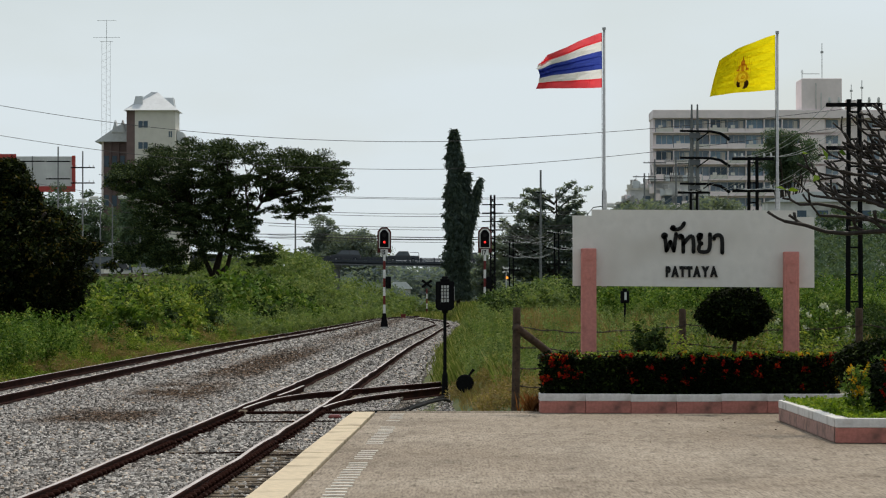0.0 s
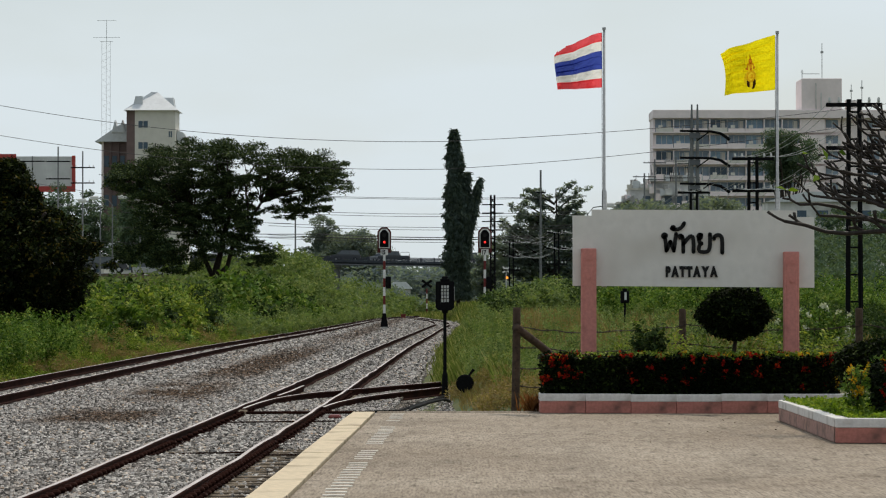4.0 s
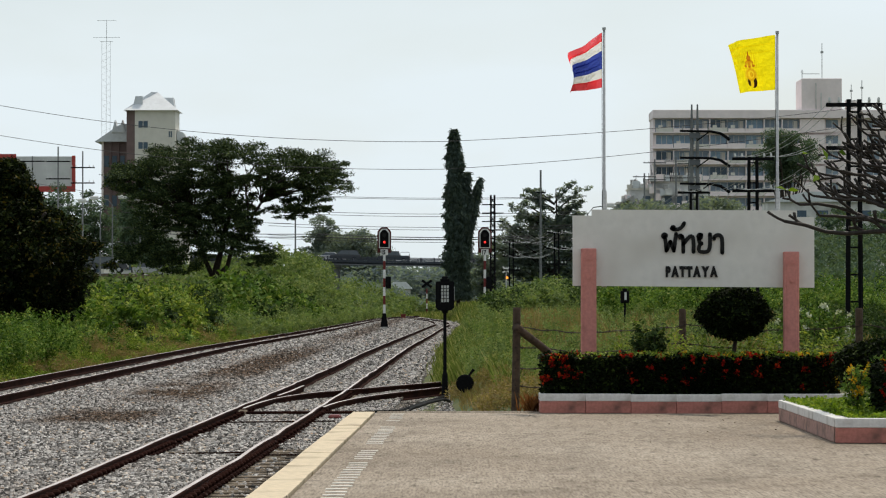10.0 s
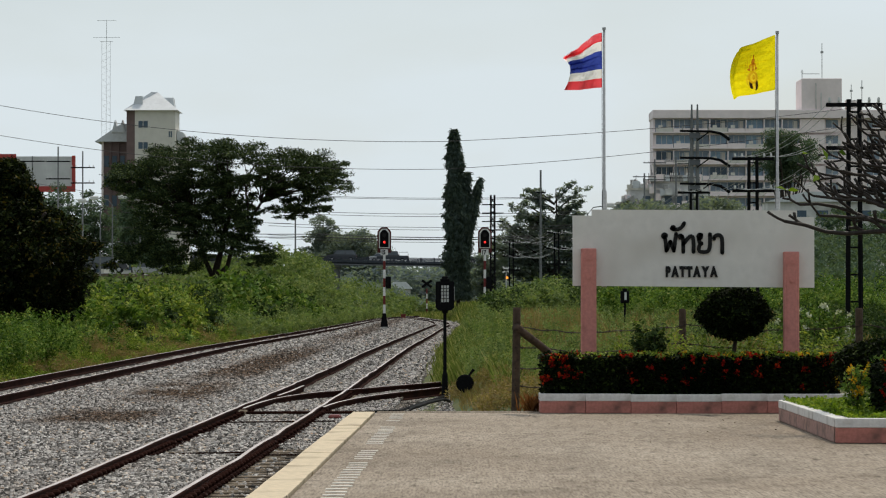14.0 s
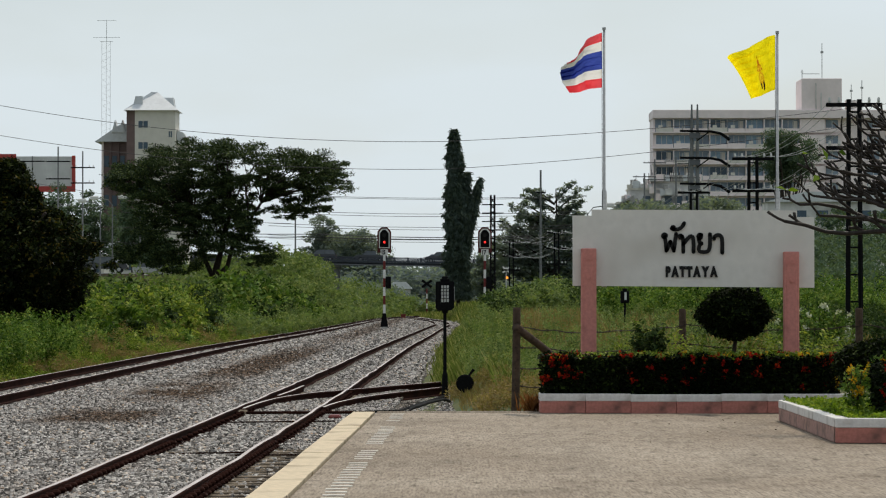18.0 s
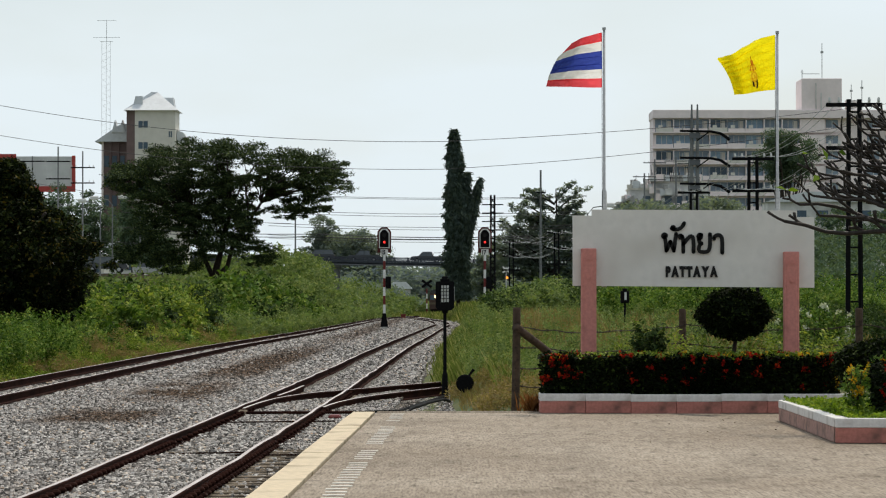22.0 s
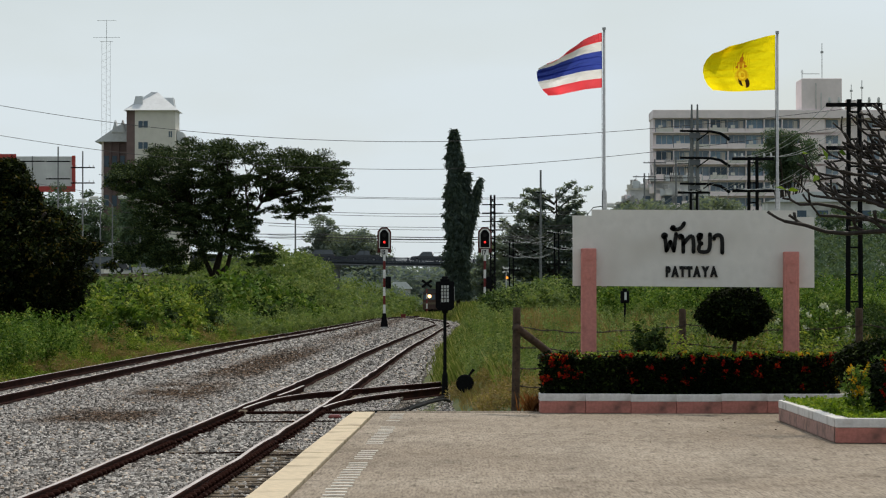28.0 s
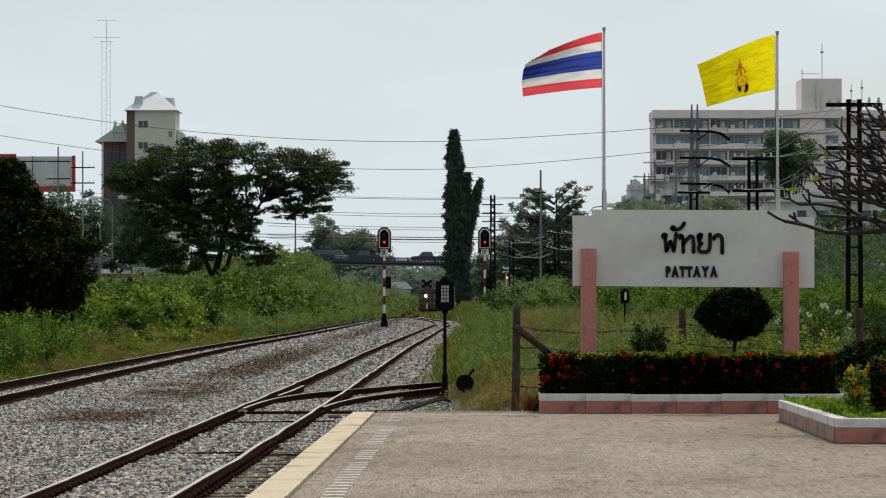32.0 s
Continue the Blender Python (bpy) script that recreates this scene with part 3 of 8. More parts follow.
def build_tracks():
    near = thing("platform_track", (0, 0, 0), "worn metre-gauge track with rusty rails beside the platform", "railway track", kind="structure")
    for off, seed in ((-GAUGE / 2, 3), (GAUGE / 2, 4)):
        rail_part(offset_line(NEAR_TRACK, 8, 75, 1.9, off, 0.011, seed), near, "rusty rail with a worn shiny head")
        rail_part(offset_line(NEAR_TRACK, 75, 428, 4.0, off, 0.010, seed + 20), near)
    left = thing("far_track", (0, 0, 0), "metre-gauge main track beside the weedy bank", "railway track", kind="structure")
    for off in (-GAUGE / 2, GAUGE / 2):
        rail_part(offset_line(LEFT_TRACK, 20, 130, 2.0, off, 0.004, 7), left, "rusty rail with a dull head")
        rail_part(offset_line(LEFT_TRACK, 130, 780, 6.0, off, 0.02, 9), left)
    # the siding that leaves the near track by a short turnout
    siding = thing("siding_turnout", (0, 0, 0), "short siding that curves off into the grass by a turnout", "railway turnout", kind="structure")
    inner = [(-2.70, 45.9), (-2.66, 48.0), (-2.53, 51.1), (-2.16, 53.9), (-1.90, 55.0), (-1.54, 56.2), (-0.63, 59.8), (-0.08, 61.8), (0.9, 65.2)]
    outer = [(-1.64, 46.5), (-1.55, 48.6), (-1.27, 51.4), (-0.93, 53.4), (-0.58, 55.2), (-0.14, 57.3), (0.6, 60.5), (1.4, 63.6)]

    def finer(p):
        out = []
        for a, b in zip(p, p[1:]):
            out += [(a[0] + (b[0] - a[0]) * k / 4, a[1] + (b[1] - a[1]) * k / 4) for k in range(4)]
        for _ in range(4):
            out = [out[0]] + [((a[0] + 2 * b[0] + c[0]) / 4, (a[1] + 2 * b[1] + c[1]) / 4) for a, b, c in zip(out, out[1:], out[2:])] + [out[-1]]
        return out + [p[-1]]
    rail_part(finer(inner), siding, "curved closure rail, dark with rust")
    rail_part(finer(outer), siding, "curved outer rail, dark with rust")
    # guard rail, cast switch heel and the rod that works the blades
    rail_part([(-2.55, 52.5), (-2.47, 55.5), (-2.43, 59.0)], siding, "short check rail")
    part("switch_heel", boxed(-2.77, -2.64, 45.7, 45.95, -0.37, -0.29, 0.02), M_TIMBER, siding, "worn bright casting at the blade tip")
    part("stretcher_bar", tube(bmesh.new(), [(-2.85, 45.7, -0.325), (-1.2, 45.9, -0.325)], 0.02, 8), M_RUST, siding)
    for y, x0, x1 in ((32.8, -2.95, -1.2), (42.3, -2.75, -1.35), (33.3, -2.7, -1.9)):
        part("tie_rod", tube(bmesh.new(), [(x0, y, -0.335), (x1, y + 0.1, -0.325)], 0.009, 6), M_RUST, siding)
    part("point_rod", tube(bmesh.new(), [(-1.2, 45.9, -0.325), (-0.6, 46.4, -0.32), (0.02, 53.2, -0.30)], 0.02, 6), M_IRON, siding)
    part("rail_brace", boxed(-1.50, -1.34, 44.3, 44.7, -0.38, -0.31, 0.02), M_REDPAINT, siding, "faded red rail brace")
    # timbers and fastenings; near sleeper ends narrowed and spaced to fit the camera's view
    rng = random.Random(4)
    stub = part("sleeper", boxed(0.6, 1.42, -0.035, 0.035, -0.12, 0.0, 0.008), M_TIMBER, near, "oily grey-brown end of a timber sleeper")
    inner_end = part("sleeper", boxed(-0.36, -0.02, -0.04, 0.04, -0.12, 0.0, 0.008), M_TIMBER, near, "short grey-brown sleeper piece, laid to fit the camera's view")
    proto = part("sleeper", boxed(-0.5, 1.42, -0.1, 0.1, -0.12, 0.0, 0.012), M_TIMBER, near, "oily grey-brown timber sleeper")
    clip = part("rail_clip", box(boxed(-0.055, 0.055, -0.075, 0.075, 0, 0.035, 0.014), -0.035, 0.035, -0.045, 0.045, 0.035, 0.08, 0.016), M_RUST, near)
    used = set()

    def lay(ob, m):
        if ob.name in used:
            repeat(ob, m)
        else:
            used.add(ob.name)
            ob.matrix_basis = m
    y = 19.2
    while y < 58.5:
        x = float(line_x(NEAR_TRACK, y))
        close = y < 35.2
        bare = 0.022 if close else 0.004
        m = pose(x + rng.uniform(-0.04, 0.04), y, BALLAST + bare + rng.uniform(-0.006, 0.008), 0, 0, rng.uniform(-1.2, 1.2))
        lay(stub if close else proto, m)
        if 30.2 < y < 35.2:
            lay(inner_end, m)
        for off in (-GAUGE / 2 + 0.085, GAUGE / 2 + 0.085):
            lay(clip, pose(x + off, y, BALLAST + bare, 0, 0, rng.uniform(-6, 6)))
        y += (0.35 if close else 0.66) + rng.uniform(-0.025, 0.025)


# ---- platform ----
def build_platform():
    plat = thing("platform", (0, 0, 0), "low worn concrete station platform with a faded yellow edge", "platform", kind="structure")
    e0, e1 = float(edge_x(-6)), float(edge_x(35.5))
    bm = bmesh.new()
    slab(bm, [(e0 + 0.25, -6), (9, -6), (9, 37.6), (0.96, 37.6), (0.96, 35.62), (e1 + 0.25, 35.5)], "z", -0.6, 0.0)
    part("paving", bm, M_CONCRETE, plat, "sun-bleached grey-brown concrete with faint stains")
    # edge stones, one by one
    rng = random.Random(8)
    y = 14.0
    while y < 35.3:
        ln = min(2.9, 35.5 - y)
        x0, x1 = float(edge_x(y)), float(edge_x(y + ln))
        bm = bmesh.new()
        w = 0.228 + rng.uniform(-0.004, 0.004)
        worn = [(x0 + (x1 - x0) * k / 40 + w + rng.uniform(-0.005, 0.003) - (0.012 if rng.random() < 0.05 else 0.0), y + (ln - 0.006) * k / 40) for k in range(41)]
        outer = [(x0 + (x1 - x0) * k / 6 + rng.uniform(0.0, 0.007), y + (ln - 0.006) * k / 6) for k in range(6, -1, -1)]
        slab(bm, worn + outer, "z", -0.6, 0.012 + rng.uniform(-0.003, 0.003))
        part("edge_stone", bm, M_YELLOW, plat)
        y += ln
    part("edge_base", slab(bmesh.new(), [(e0, -6), (e0 + 0.23, -6), (float(edge_x(14)) + 0.23, 13.99), (float(edge_x(14)), 13.99)], "z", -0.6, 0.012), M_YELLOW, plat)
    part("end_kerb", boxed(e1 + 0.25, 0.955, 35.505, 35.62, -0.6, 0.012, 0.008), M_CONCRETE, plat)
    # worn line of short white bars
    y = 19.0
    proto = None
    while y < 35.2:
        if not (26.4 < y < 27.2 or 24.2 < y < 24.7 or 31.5 < y < 34.2) or rng.random() < 0.25:
            if proto is None:
                proto = part("line_bar", boxed(-0.066, 0.066, -0.055, 0.055, 0, 0.004), M_WORNWHITE, plat)
                proto.matrix_basis = pose(float(edge_x(y)) + 0.49, y, 0.0)
            else:
                repeat(proto, pose(float(edge_x(y)) + 0.49 + rng.uniform(-0.01, 0.01), y, rng.uniform(-0.0015, 0.0), 0, 0, rng.uniform(-2, 2)))
        y += 0.34
    cable = thing("black_cable", (-0.4, 45.6, -0.36), "loose black cable lying beside the turnout", "cable")
    part("cable_run", tube(bmesh.new(), [(-0.12, -1.8, 0.02), (-0.02, -0.9, 0.12), (0.18, 0.6, 0.15), (0.42, 3.0, 0.14), (0.5, 5.0, 0.05)], 0.022, 6), M_IRON, cable, smooth=True)


build_ground()
build_ballast()
build_tracks()
build_platform()


# ---- platform end: beds, hedge, name board ----
def kerb_run(parent, pts, height=0.2, thick=0.12, joint=0.86, low_mat=M_CURBPINK):
    """Kerb stones along a line of corners, white above, pink below; the outer face lies on the line."""
    rng = random.Random(len(pts) + int(pts[0][0] * 10))
    for (x0, y0), (x1, y1) in zip(pts, pts[1:]):
        d = Vector((x1 - x0, y1 - y0))
        n = max(1, round(d.length / joint))
        way = d.normalized()
        for k in range(n):
            a, b = d.length * k / n, d.length * (k + 1) / n - 0.003
            m = Matrix.Translation((x0 + way.x * a, y0 + way.y * a, rng.uniform(-0.004, 0.004))) @ Matrix.Rotation(math.atan2(way.y, way.x), 4, "Z")
            low = part("kerb_stone", boxed(0, b - a, 0, thick, 0, height * 0.62, 0.004), low_mat, parent)
            top = part("kerb_cap", boxed(-0.002, b - a + 0.002, -0.003, thick, height * 0.62, height, 0.005), M_CURBWHITE, parent)
            low.matrix_basis = top.matrix_basis = m


def flowers_on(parent, name, spots, radius, mat, label, seed):
    """Single flower heads at the spots, all on one of three meshes."""
    rng = np.random.default_rng(seed)
    protos = []
    for k, p in enumerate(spots):
        m = pose(float(p[0]), float(p[1]), float(p[2]), rng.uniform(-40, 40), rng.uniform(-40, 40), rng.uniform(0, 360))
        if len(protos) < 3:
            ob = quads_mesh(name, flower_heads(rng, np.zeros((1, 3)), radius, 18), mat)
            tagged(ob, label).parent = parent
            ob.matrix_basis = m
            protos.append(ob)
        else:
            repeat(protos[k % 3], m)


def flower_heads(rng, spots, radius, per=16):
    pts = np.repeat(spots, per, axis=0) + in_ball(rng, len(spots) * per, 0.2) * radius
    return leaves_at(rng, pts, radius * 0.9, 0.2, 0.0, 0.8)


def build_long_bed():
    bed = thing("flower_bed", (1.01, 35.2, 0.0), "raised bed with a white and pink painted kerb", "planter bed")
    kerb_run(bed, [(0.0, 0.0), (3.3, 0.0)], joint=0.44)
    kerb_run(bed, [(0.0, 0.56), (0.0, 0.122)])
    part("soil", boxed(0.12, 3.3, 0.12, 1.75, 0.0, 0.16), M_SOIL, bed)
    rng = np.random.default_rng(21)
    hedge = thing("flowering_hedge", (1.03, 35.34, 0.16), "clipped dark green hedge dotted with scarlet and yellow flowers", "hedge")
    n = 30000
    p = rng.random((n, 3)) * np.array([3.1, 0.75, 0.42])
    wob = 0.025 * np.sin(p[:, 0] * 9) + 0.02 * np.sin(p[:, 0] * 23 + 1)
    shell = rng.random(n)
    p[shell < 0.38, 1] = np.abs(rng.normal(0.0, 0.035, (shell < 0.38).sum()))
    top = shell > 0.68
    p[top, 2] = 0.42 - np.abs(rng.normal(0, 0.03, top.sum()))
    p[:, 2] *= 1 + wob * 1.4
    p[:, 2] += np.where(top, rng.normal(0, 0.012, n), 0)
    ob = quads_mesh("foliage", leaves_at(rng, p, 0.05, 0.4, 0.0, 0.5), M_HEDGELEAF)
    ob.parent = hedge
    # a solid dark block backs the leaves from inside
    part("core", boxed(0.06, 3.04, 0.08, 0.68, 0.0, 0.36, 0.05), M_BARK, hedge, "solid dark block inside the hedge")
    q = np.stack([3.08 * rng.random(1500) ** 0.6, rng.uniform(-0.02, 0.6, 1500), 0.43 + rng.normal(0, 0.022, 1500)], 1)
    tagged(quads_mesh("young_leaves", leaves_at(rng, q, 0.045, 0.3, 0.0, 0.5), M_SUNBUSH), "yellow-green young leaves along the top").parent = hedge
    spots = np.concatenate([
        np.stack([rng.uniform(0.0, 0.42, 16), rng.uniform(-0.04, 0.02, 16), rng.uniform(0.16, 0.4, 16)], 1),
        np.stack([rng.uniform(0.0, 3.05, 62), rng.uniform(-0.04, 0.45, 62), rng.uniform(0.38, 0.455, 62)], 1),
        np.stack([rng.uniform(0.9, 3.05, 26), rng.uniform(-0.02, 0.02, 26), rng.uniform(0.12, 0.38, 26)], 1)])
    flowers_on(hedge, "red_flower", spots, 0.031, M_FLOWERRED, "scarlet flower cluster", 51)
    spots = np.concatenate([np.stack([rng.uniform(0.0, 0.4, 6), rng.uniform(0.0, 0.5, 6), rng.uniform(0.41, 0.46, 6)], 1),
                            np.stack([rng.uniform(1.3, 3.05, 36), rng.uniform(0.0, 0.6, 36), rng.uniform(0.41, 0.47, 36)], 1),
                            np.stack([rng.uniform(3.06, 3.12, 10), rng.uniform(-0.05, 0.3, 10), rng.uniform(0.0, 0.34, 10)], 1)])
    flowers_on(hedge, "yellow_flower", spots, 0.03, M_FLOWERYELLOW, "yellow-orange flower tuft", 52)


def build_corner_bed():
    bed = thing("corner_bed", (3.19, 27.54, 0.0), "raised corner bed with painted kerb and bright ground cover", "planter bed")
    kerb_run(bed, [(0.07, 5.4), (0.0, 0.122)], joint=2.7, low_mat=M_CURBSTAINED)
    kerb_run(bed, [(0.0, 0.0), (3.0, -0.2)], joint=1.5)
    part("soil", slab(bmesh.new(), [(0.11, 0.11), (3.0, -0.06), (3.0, 5.4), (0.18, 5.4)], "z", 0.0, 0.15), M_SOIL, bed)
    rng = np.random.default_rng(31)
    n = 26000
    p = np.stack([rng.uniform(0.1, 1.6, n), rng.uniform(0.1, 5.3, n), np.full(n, 0.165)], 1)
    p[:, 2] += rng.random(n) * (0.06 + 0.025 * np.sin(p[:, 0] * 17) * np.sin(p[:, 1] * 5))
    ob = quads_mesh("ground_cover", leaves_at(rng, p, 0.036, 0.7, 0.0, 0.7), M_LAWN)
    tagged(ob, "bright green creeping leaves, sunlit").parent = bed
    hedge = thing("box_hedge", (3.73, 28.4, 0.165), "square clipped dark hedge with red flowers at its edge", "hedge")
    n = 16000
    p = rng.random((n, 3)) * np.array([1.3, 1.1, 0.44])
    s = rng.random(n)
    p[s < 0.35, 1] = np.abs(rng.normal(0, 0.03, (s < 0.35).sum()))
    p[(s > 0.35) & (s < 0.6), 0] = np.abs(rng.normal(0, 0.03, ((s > 0.35) & (s < 0.6)).sum()))
    p[s > 0.8, 2] = 0.44 + rng.normal(0, 0.018, (s > 0.8).sum())
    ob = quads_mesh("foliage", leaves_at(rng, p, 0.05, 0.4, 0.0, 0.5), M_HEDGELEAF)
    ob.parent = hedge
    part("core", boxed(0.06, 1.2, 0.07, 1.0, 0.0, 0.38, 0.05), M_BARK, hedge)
    spots = np.stack([rng.normal(0.0, 0.015, 16), rng.uniform(0.0, 0.2, 16), rng.uniform(0.1, 0.46, 16)], 1)
    flowers_on(hedge, "red_flower", spots, 0.028, M_FLOWERRED, "scarlet flower cluster", 53)
    for at, n, h, r in (((3.66, 30.1, 0.165), 520, 0.42, 0.12), ((3.84, 29.7, 0.165), 900, 0.54, 0.15)):
        bush = thing("golden_shrub", at, "small shrub with golden yellow leaves beside the hedge", "shrub", "golden shrubs")
        stems = bmesh.new()
        for k in range(6):
            a = k * 1.05
            tube(stems, [(0, 0, 0), (math.cos(a) * r * 0.5, math.sin(a) * r * 0.5, h * 0.5), (math.cos(a) * r * 0.8, math.sin(a) * r * 0.8, h * 0.9)], [0.008, 0.006, 0.003], 5)
        part("stems", stems, M_BARK, bush)
        q = in_ball(rng, n, 0.3) * np.array([r, r, h * 0.55]) + np.array([0, 0, h * 0.47])
        ob = quads_mesh("foliage", leaves_at(rng, q, 0.045, 0.4, 0, 0.5), M_BUSH)
        ob.parent = bush
        spots = in_ball(rng, 9, 0.6) * np.array([r, r, h * 0.45]) + np.array([0, -0.02, h * 0.55])
        flowers_on(bush, "yellow_flower", spots, 0.032, M_FLOWERYELLOW, "golden flower tuft", 54)
    mound = thing("round_hedge", (4.5, 34.2, 0.1), "dark rounded clipped bush behind the corner bed", "shrub")
    q = in_ball(rng, 12000, 0.7) * np.array([0.56, 0.5, 0.27]) + np.array([0, 0, 0.42])
    ob = quads_mesh("foliage", leaves_at(rng, q, 0.05, 0.4, 0, 0.5), M_HEDGELEAF)
    ob.parent = mound
    part("stems", tube(bmesh.new(), [(0, 0, 0), (0, 0, 0.4)], [0.04, 0.03], 6), M_BARK, mound)


def ribbon(strokes, width=0.032, y0=-0.012, y1=0.0):
    """Rounded pen strokes in the x-z plane with thickness along y."""
    bm = bmesh.new()
    for pts in strokes:
        p = [Vector(q) for q in pts]
        for _ in range(2):
            p = [p[0]] + [v for a, b in zip(p, p[1:]) for v in (a.lerp(b, 0.25), a.lerp(b, 0.75))] + [p[-1]]
        left, right = [], []
        for i, v in enumerate(p):
            d = (p[min(i + 1, len(p) - 1)] - p[max(i - 1, 0)]).normalized()
            nn = Vector((-d.y, d.x)) * width * 0.5
            left.append(v + nn)
            right.append(v - nn)
        for i in range(len(p) - 1):
            slab(bm, [tuple(left[i]), tuple(right[i]), tuple(right[i + 1]), tuple(left[i + 1])], "y", y0, y1)
        for v in (p[0], p[-1]):
            slab(bm, [(v.x + math.cos(a) * width * 0.5, v.y + math.sin(a) * width * 0.5) for a in (k * math.pi / 5 for k in range(10))], "y", y0, y1)
    return bm


def letters(word, size, parent, at, mat, extrude=0.006, gap=0.0, wide=1.0, bold=0.0, name="letter"):
    """Raised letters of the built-in font, one piece each, standing in the x-z plane."""
    x = at[0]
    for ch in word:
        cu = bpy.data.curves.new("glyph", "FONT")
        cu.body, cu.size, cu.extrude, cu.offset = ch, size, extrude, bold
        tmp = bpy.data.objects.new("glyph", cu)
        scene.collection.objects.link(tmp)
        bpy.context.view_layer.update()
        me = bpy.data.meshes.new_from_object(tmp.evaluated_get(bpy.context.evaluated_depsgraph_get()))
        bpy.data.objects.remove(tmp)
        bpy.data.curves.remove(cu)
        co = np.empty(len(me.vertices) * 3)
        me.vertices.foreach_get("co", co)
        co = co.reshape(-1, 3)
        lo, hi = co[:, 0].min() * wide, co[:, 0].max() * wide
        co = np.stack([co[:, 0] * wide - lo, -co[:, 2], co[:, 1]], 1)
        me.vertices.foreach_set("co", np.ascontiguousarray(co).ravel())
        me.update()
        me.materials.clear()
        me.materials.append(mat)
        ob = new(name, me)
        ob.parent = parent
        ob.matrix_basis = Matrix.Translation((x, at[1], at[2]))
        x += (hi - lo) + gap
    return x


def build_sign():
    sign = thing("station_name_board", (1.40, 36.5, 0.0), "white station name board with black lettering on two pink posts", "sign")
    bm = bmesh.new()
    slab(bm, [(0, 1.333), (2.605, 1.312), (2.605, 2.075), (2.42, 2.075), (2.42, 2.145), (0.205, 2.155), (0.205, 2.09), (0, 2.09)], "y", 0.06, 0.14)
    board = part("board", bm, M_SIGN, sign, "white painted board with stepped upper corners")
    k = 36.5 / 6000.0
    for x, top in ((0.085, 1.735), (2.265, 1.70)):
        post = part("post", box(boxed(0, 0.165, -0.06, 0.055, 0.0, top, 0.008), 0.03, 0.135, -0.066, -0.058, 0.25, top - 0.12, 0.003), M_PINK, sign, "salmon-pink painted concrete post with two bolts")
        post.matrix_basis = pose(x, 0, 0)
        for z in (top - 0.11, top - 0.31):
            bolt = part("bolt", rod((0.085, -0.088, z), (0.085, -0.055, z), 0.022, 8), M_PINK, post)
    # raised characters of the upper line
    def glyph(rows):
        return [[(u * 0.002213, 1.99 - v * 0.002213) for u, v in pts] for pts in rows]
    glyphs = [
        glyph([[(26, 62), (18, 56), (22, 46), (32, 47), (35, 55), (27, 62)], [(29, 58), (36, 126)], [(36, 126), (55, 82)], [(55, 82), (72, 126)], [(72, 126), (83, 44)]]),
        glyph([[(62, 18), (66, 9), (74, 12), (71, 20), (62, 18), (80, 24), (100, 20), (114, 8), (122, -8)]]),
        glyph([[(112, 56), (104, 50), (98, 58), (106, 66), (114, 60), (118, 72), (118, 132)], [(118, 94), (146, 58), (160, 54), (168, 70), (168, 132)]]),
        glyph([[(206, 50), (196, 46), (190, 56), (196, 66), (206, 62), (204, 48)], [(194, 66), (196, 88), (212, 90), (196, 98), (192, 128), (216, 134), (248, 128), (248, 46)]]),
        glyph([[(268, 68), (272, 54), (290, 48), (304, 56), (308, 74), (308, 136)]])]
    for g in glyphs:
        ob = part("thai_letter", ribbon(g, 0.042, -0.014, 0.0), M_BLACK, sign)
        ob.matrix_basis = pose(0.93, 0.058, 0.0)
    letters("PATTAYA", 0.140, sign, (1.0, 0.05, 1.437), M_BLACK, 0.008, 0.004, 0.66, 0.012)


def build_topiary():
    rng = np.random.default_rng(41)
    t = thing("topiary_tree", (3.16, 36.85, 0.16), "small clipped tree with a dense dark rounded crown", "tree")
    bm = tube(bmesh.new(), [(-0.05, 0, 0), (-0.03, 0, 0.25), (0.0, 0, 0.45), (0.03, 0, 0.7)], [0.035, 0.028, 0.026, 0.018], 7)
    part("trunk", bm, M_BARK, t, smooth=True)
    p = in_ball(rng, 22000, 0.55)
    lump = 1 + 0.1 * np.sin(p[:, 0:1] * 7 + 1) * np.cos(p[:, 2:3] * 6) + 0.05 * np.sin(p[:, 1:2] * 11)
    p = p * lump * np.array([0.385, 0.37, 0.29])
    p[:, 2] = np.where(p[:, 2] < 0, p[:, 2] * 0.92, p[:, 2]) + 0.865
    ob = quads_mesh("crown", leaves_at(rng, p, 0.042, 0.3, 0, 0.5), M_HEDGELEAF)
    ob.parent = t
    s = thing("spiky_shrub", (2.26, 36.7, 0.16), "small upright shrub with pale green leaf tips in the bed", "shrub")
    bm = bmesh.new()
    pts = []
    for k in range(13):
        a, r = k * 2.4, 0.09 + 0.12 * ((k * 7) % 5) / 5
        tip = Vector((math.cos(a) * r, math.sin(a) * r, 0.56 + 0.16 * ((k * 3) % 4) / 4))
        tube(bm, [(0, 0, 0), tip * 0.5 + Vector((0, 0, 0.05)), tip], [0.012, 0.008, 0.004], 5)
        pts += [tuple(tip * f) for f in np.linspace(0.4, 1.08, 190)]
    part("stems", bm, M_BARK, s)
    p = np.array(pts) + rng.normal(0, 0.028, (len(pts), 3))
    ob = quads_mesh("foliage", leaves_at(rng, p, 0.055, 0.4, 0, 0.5), M_MIDBUSH)
    ob.parent = s


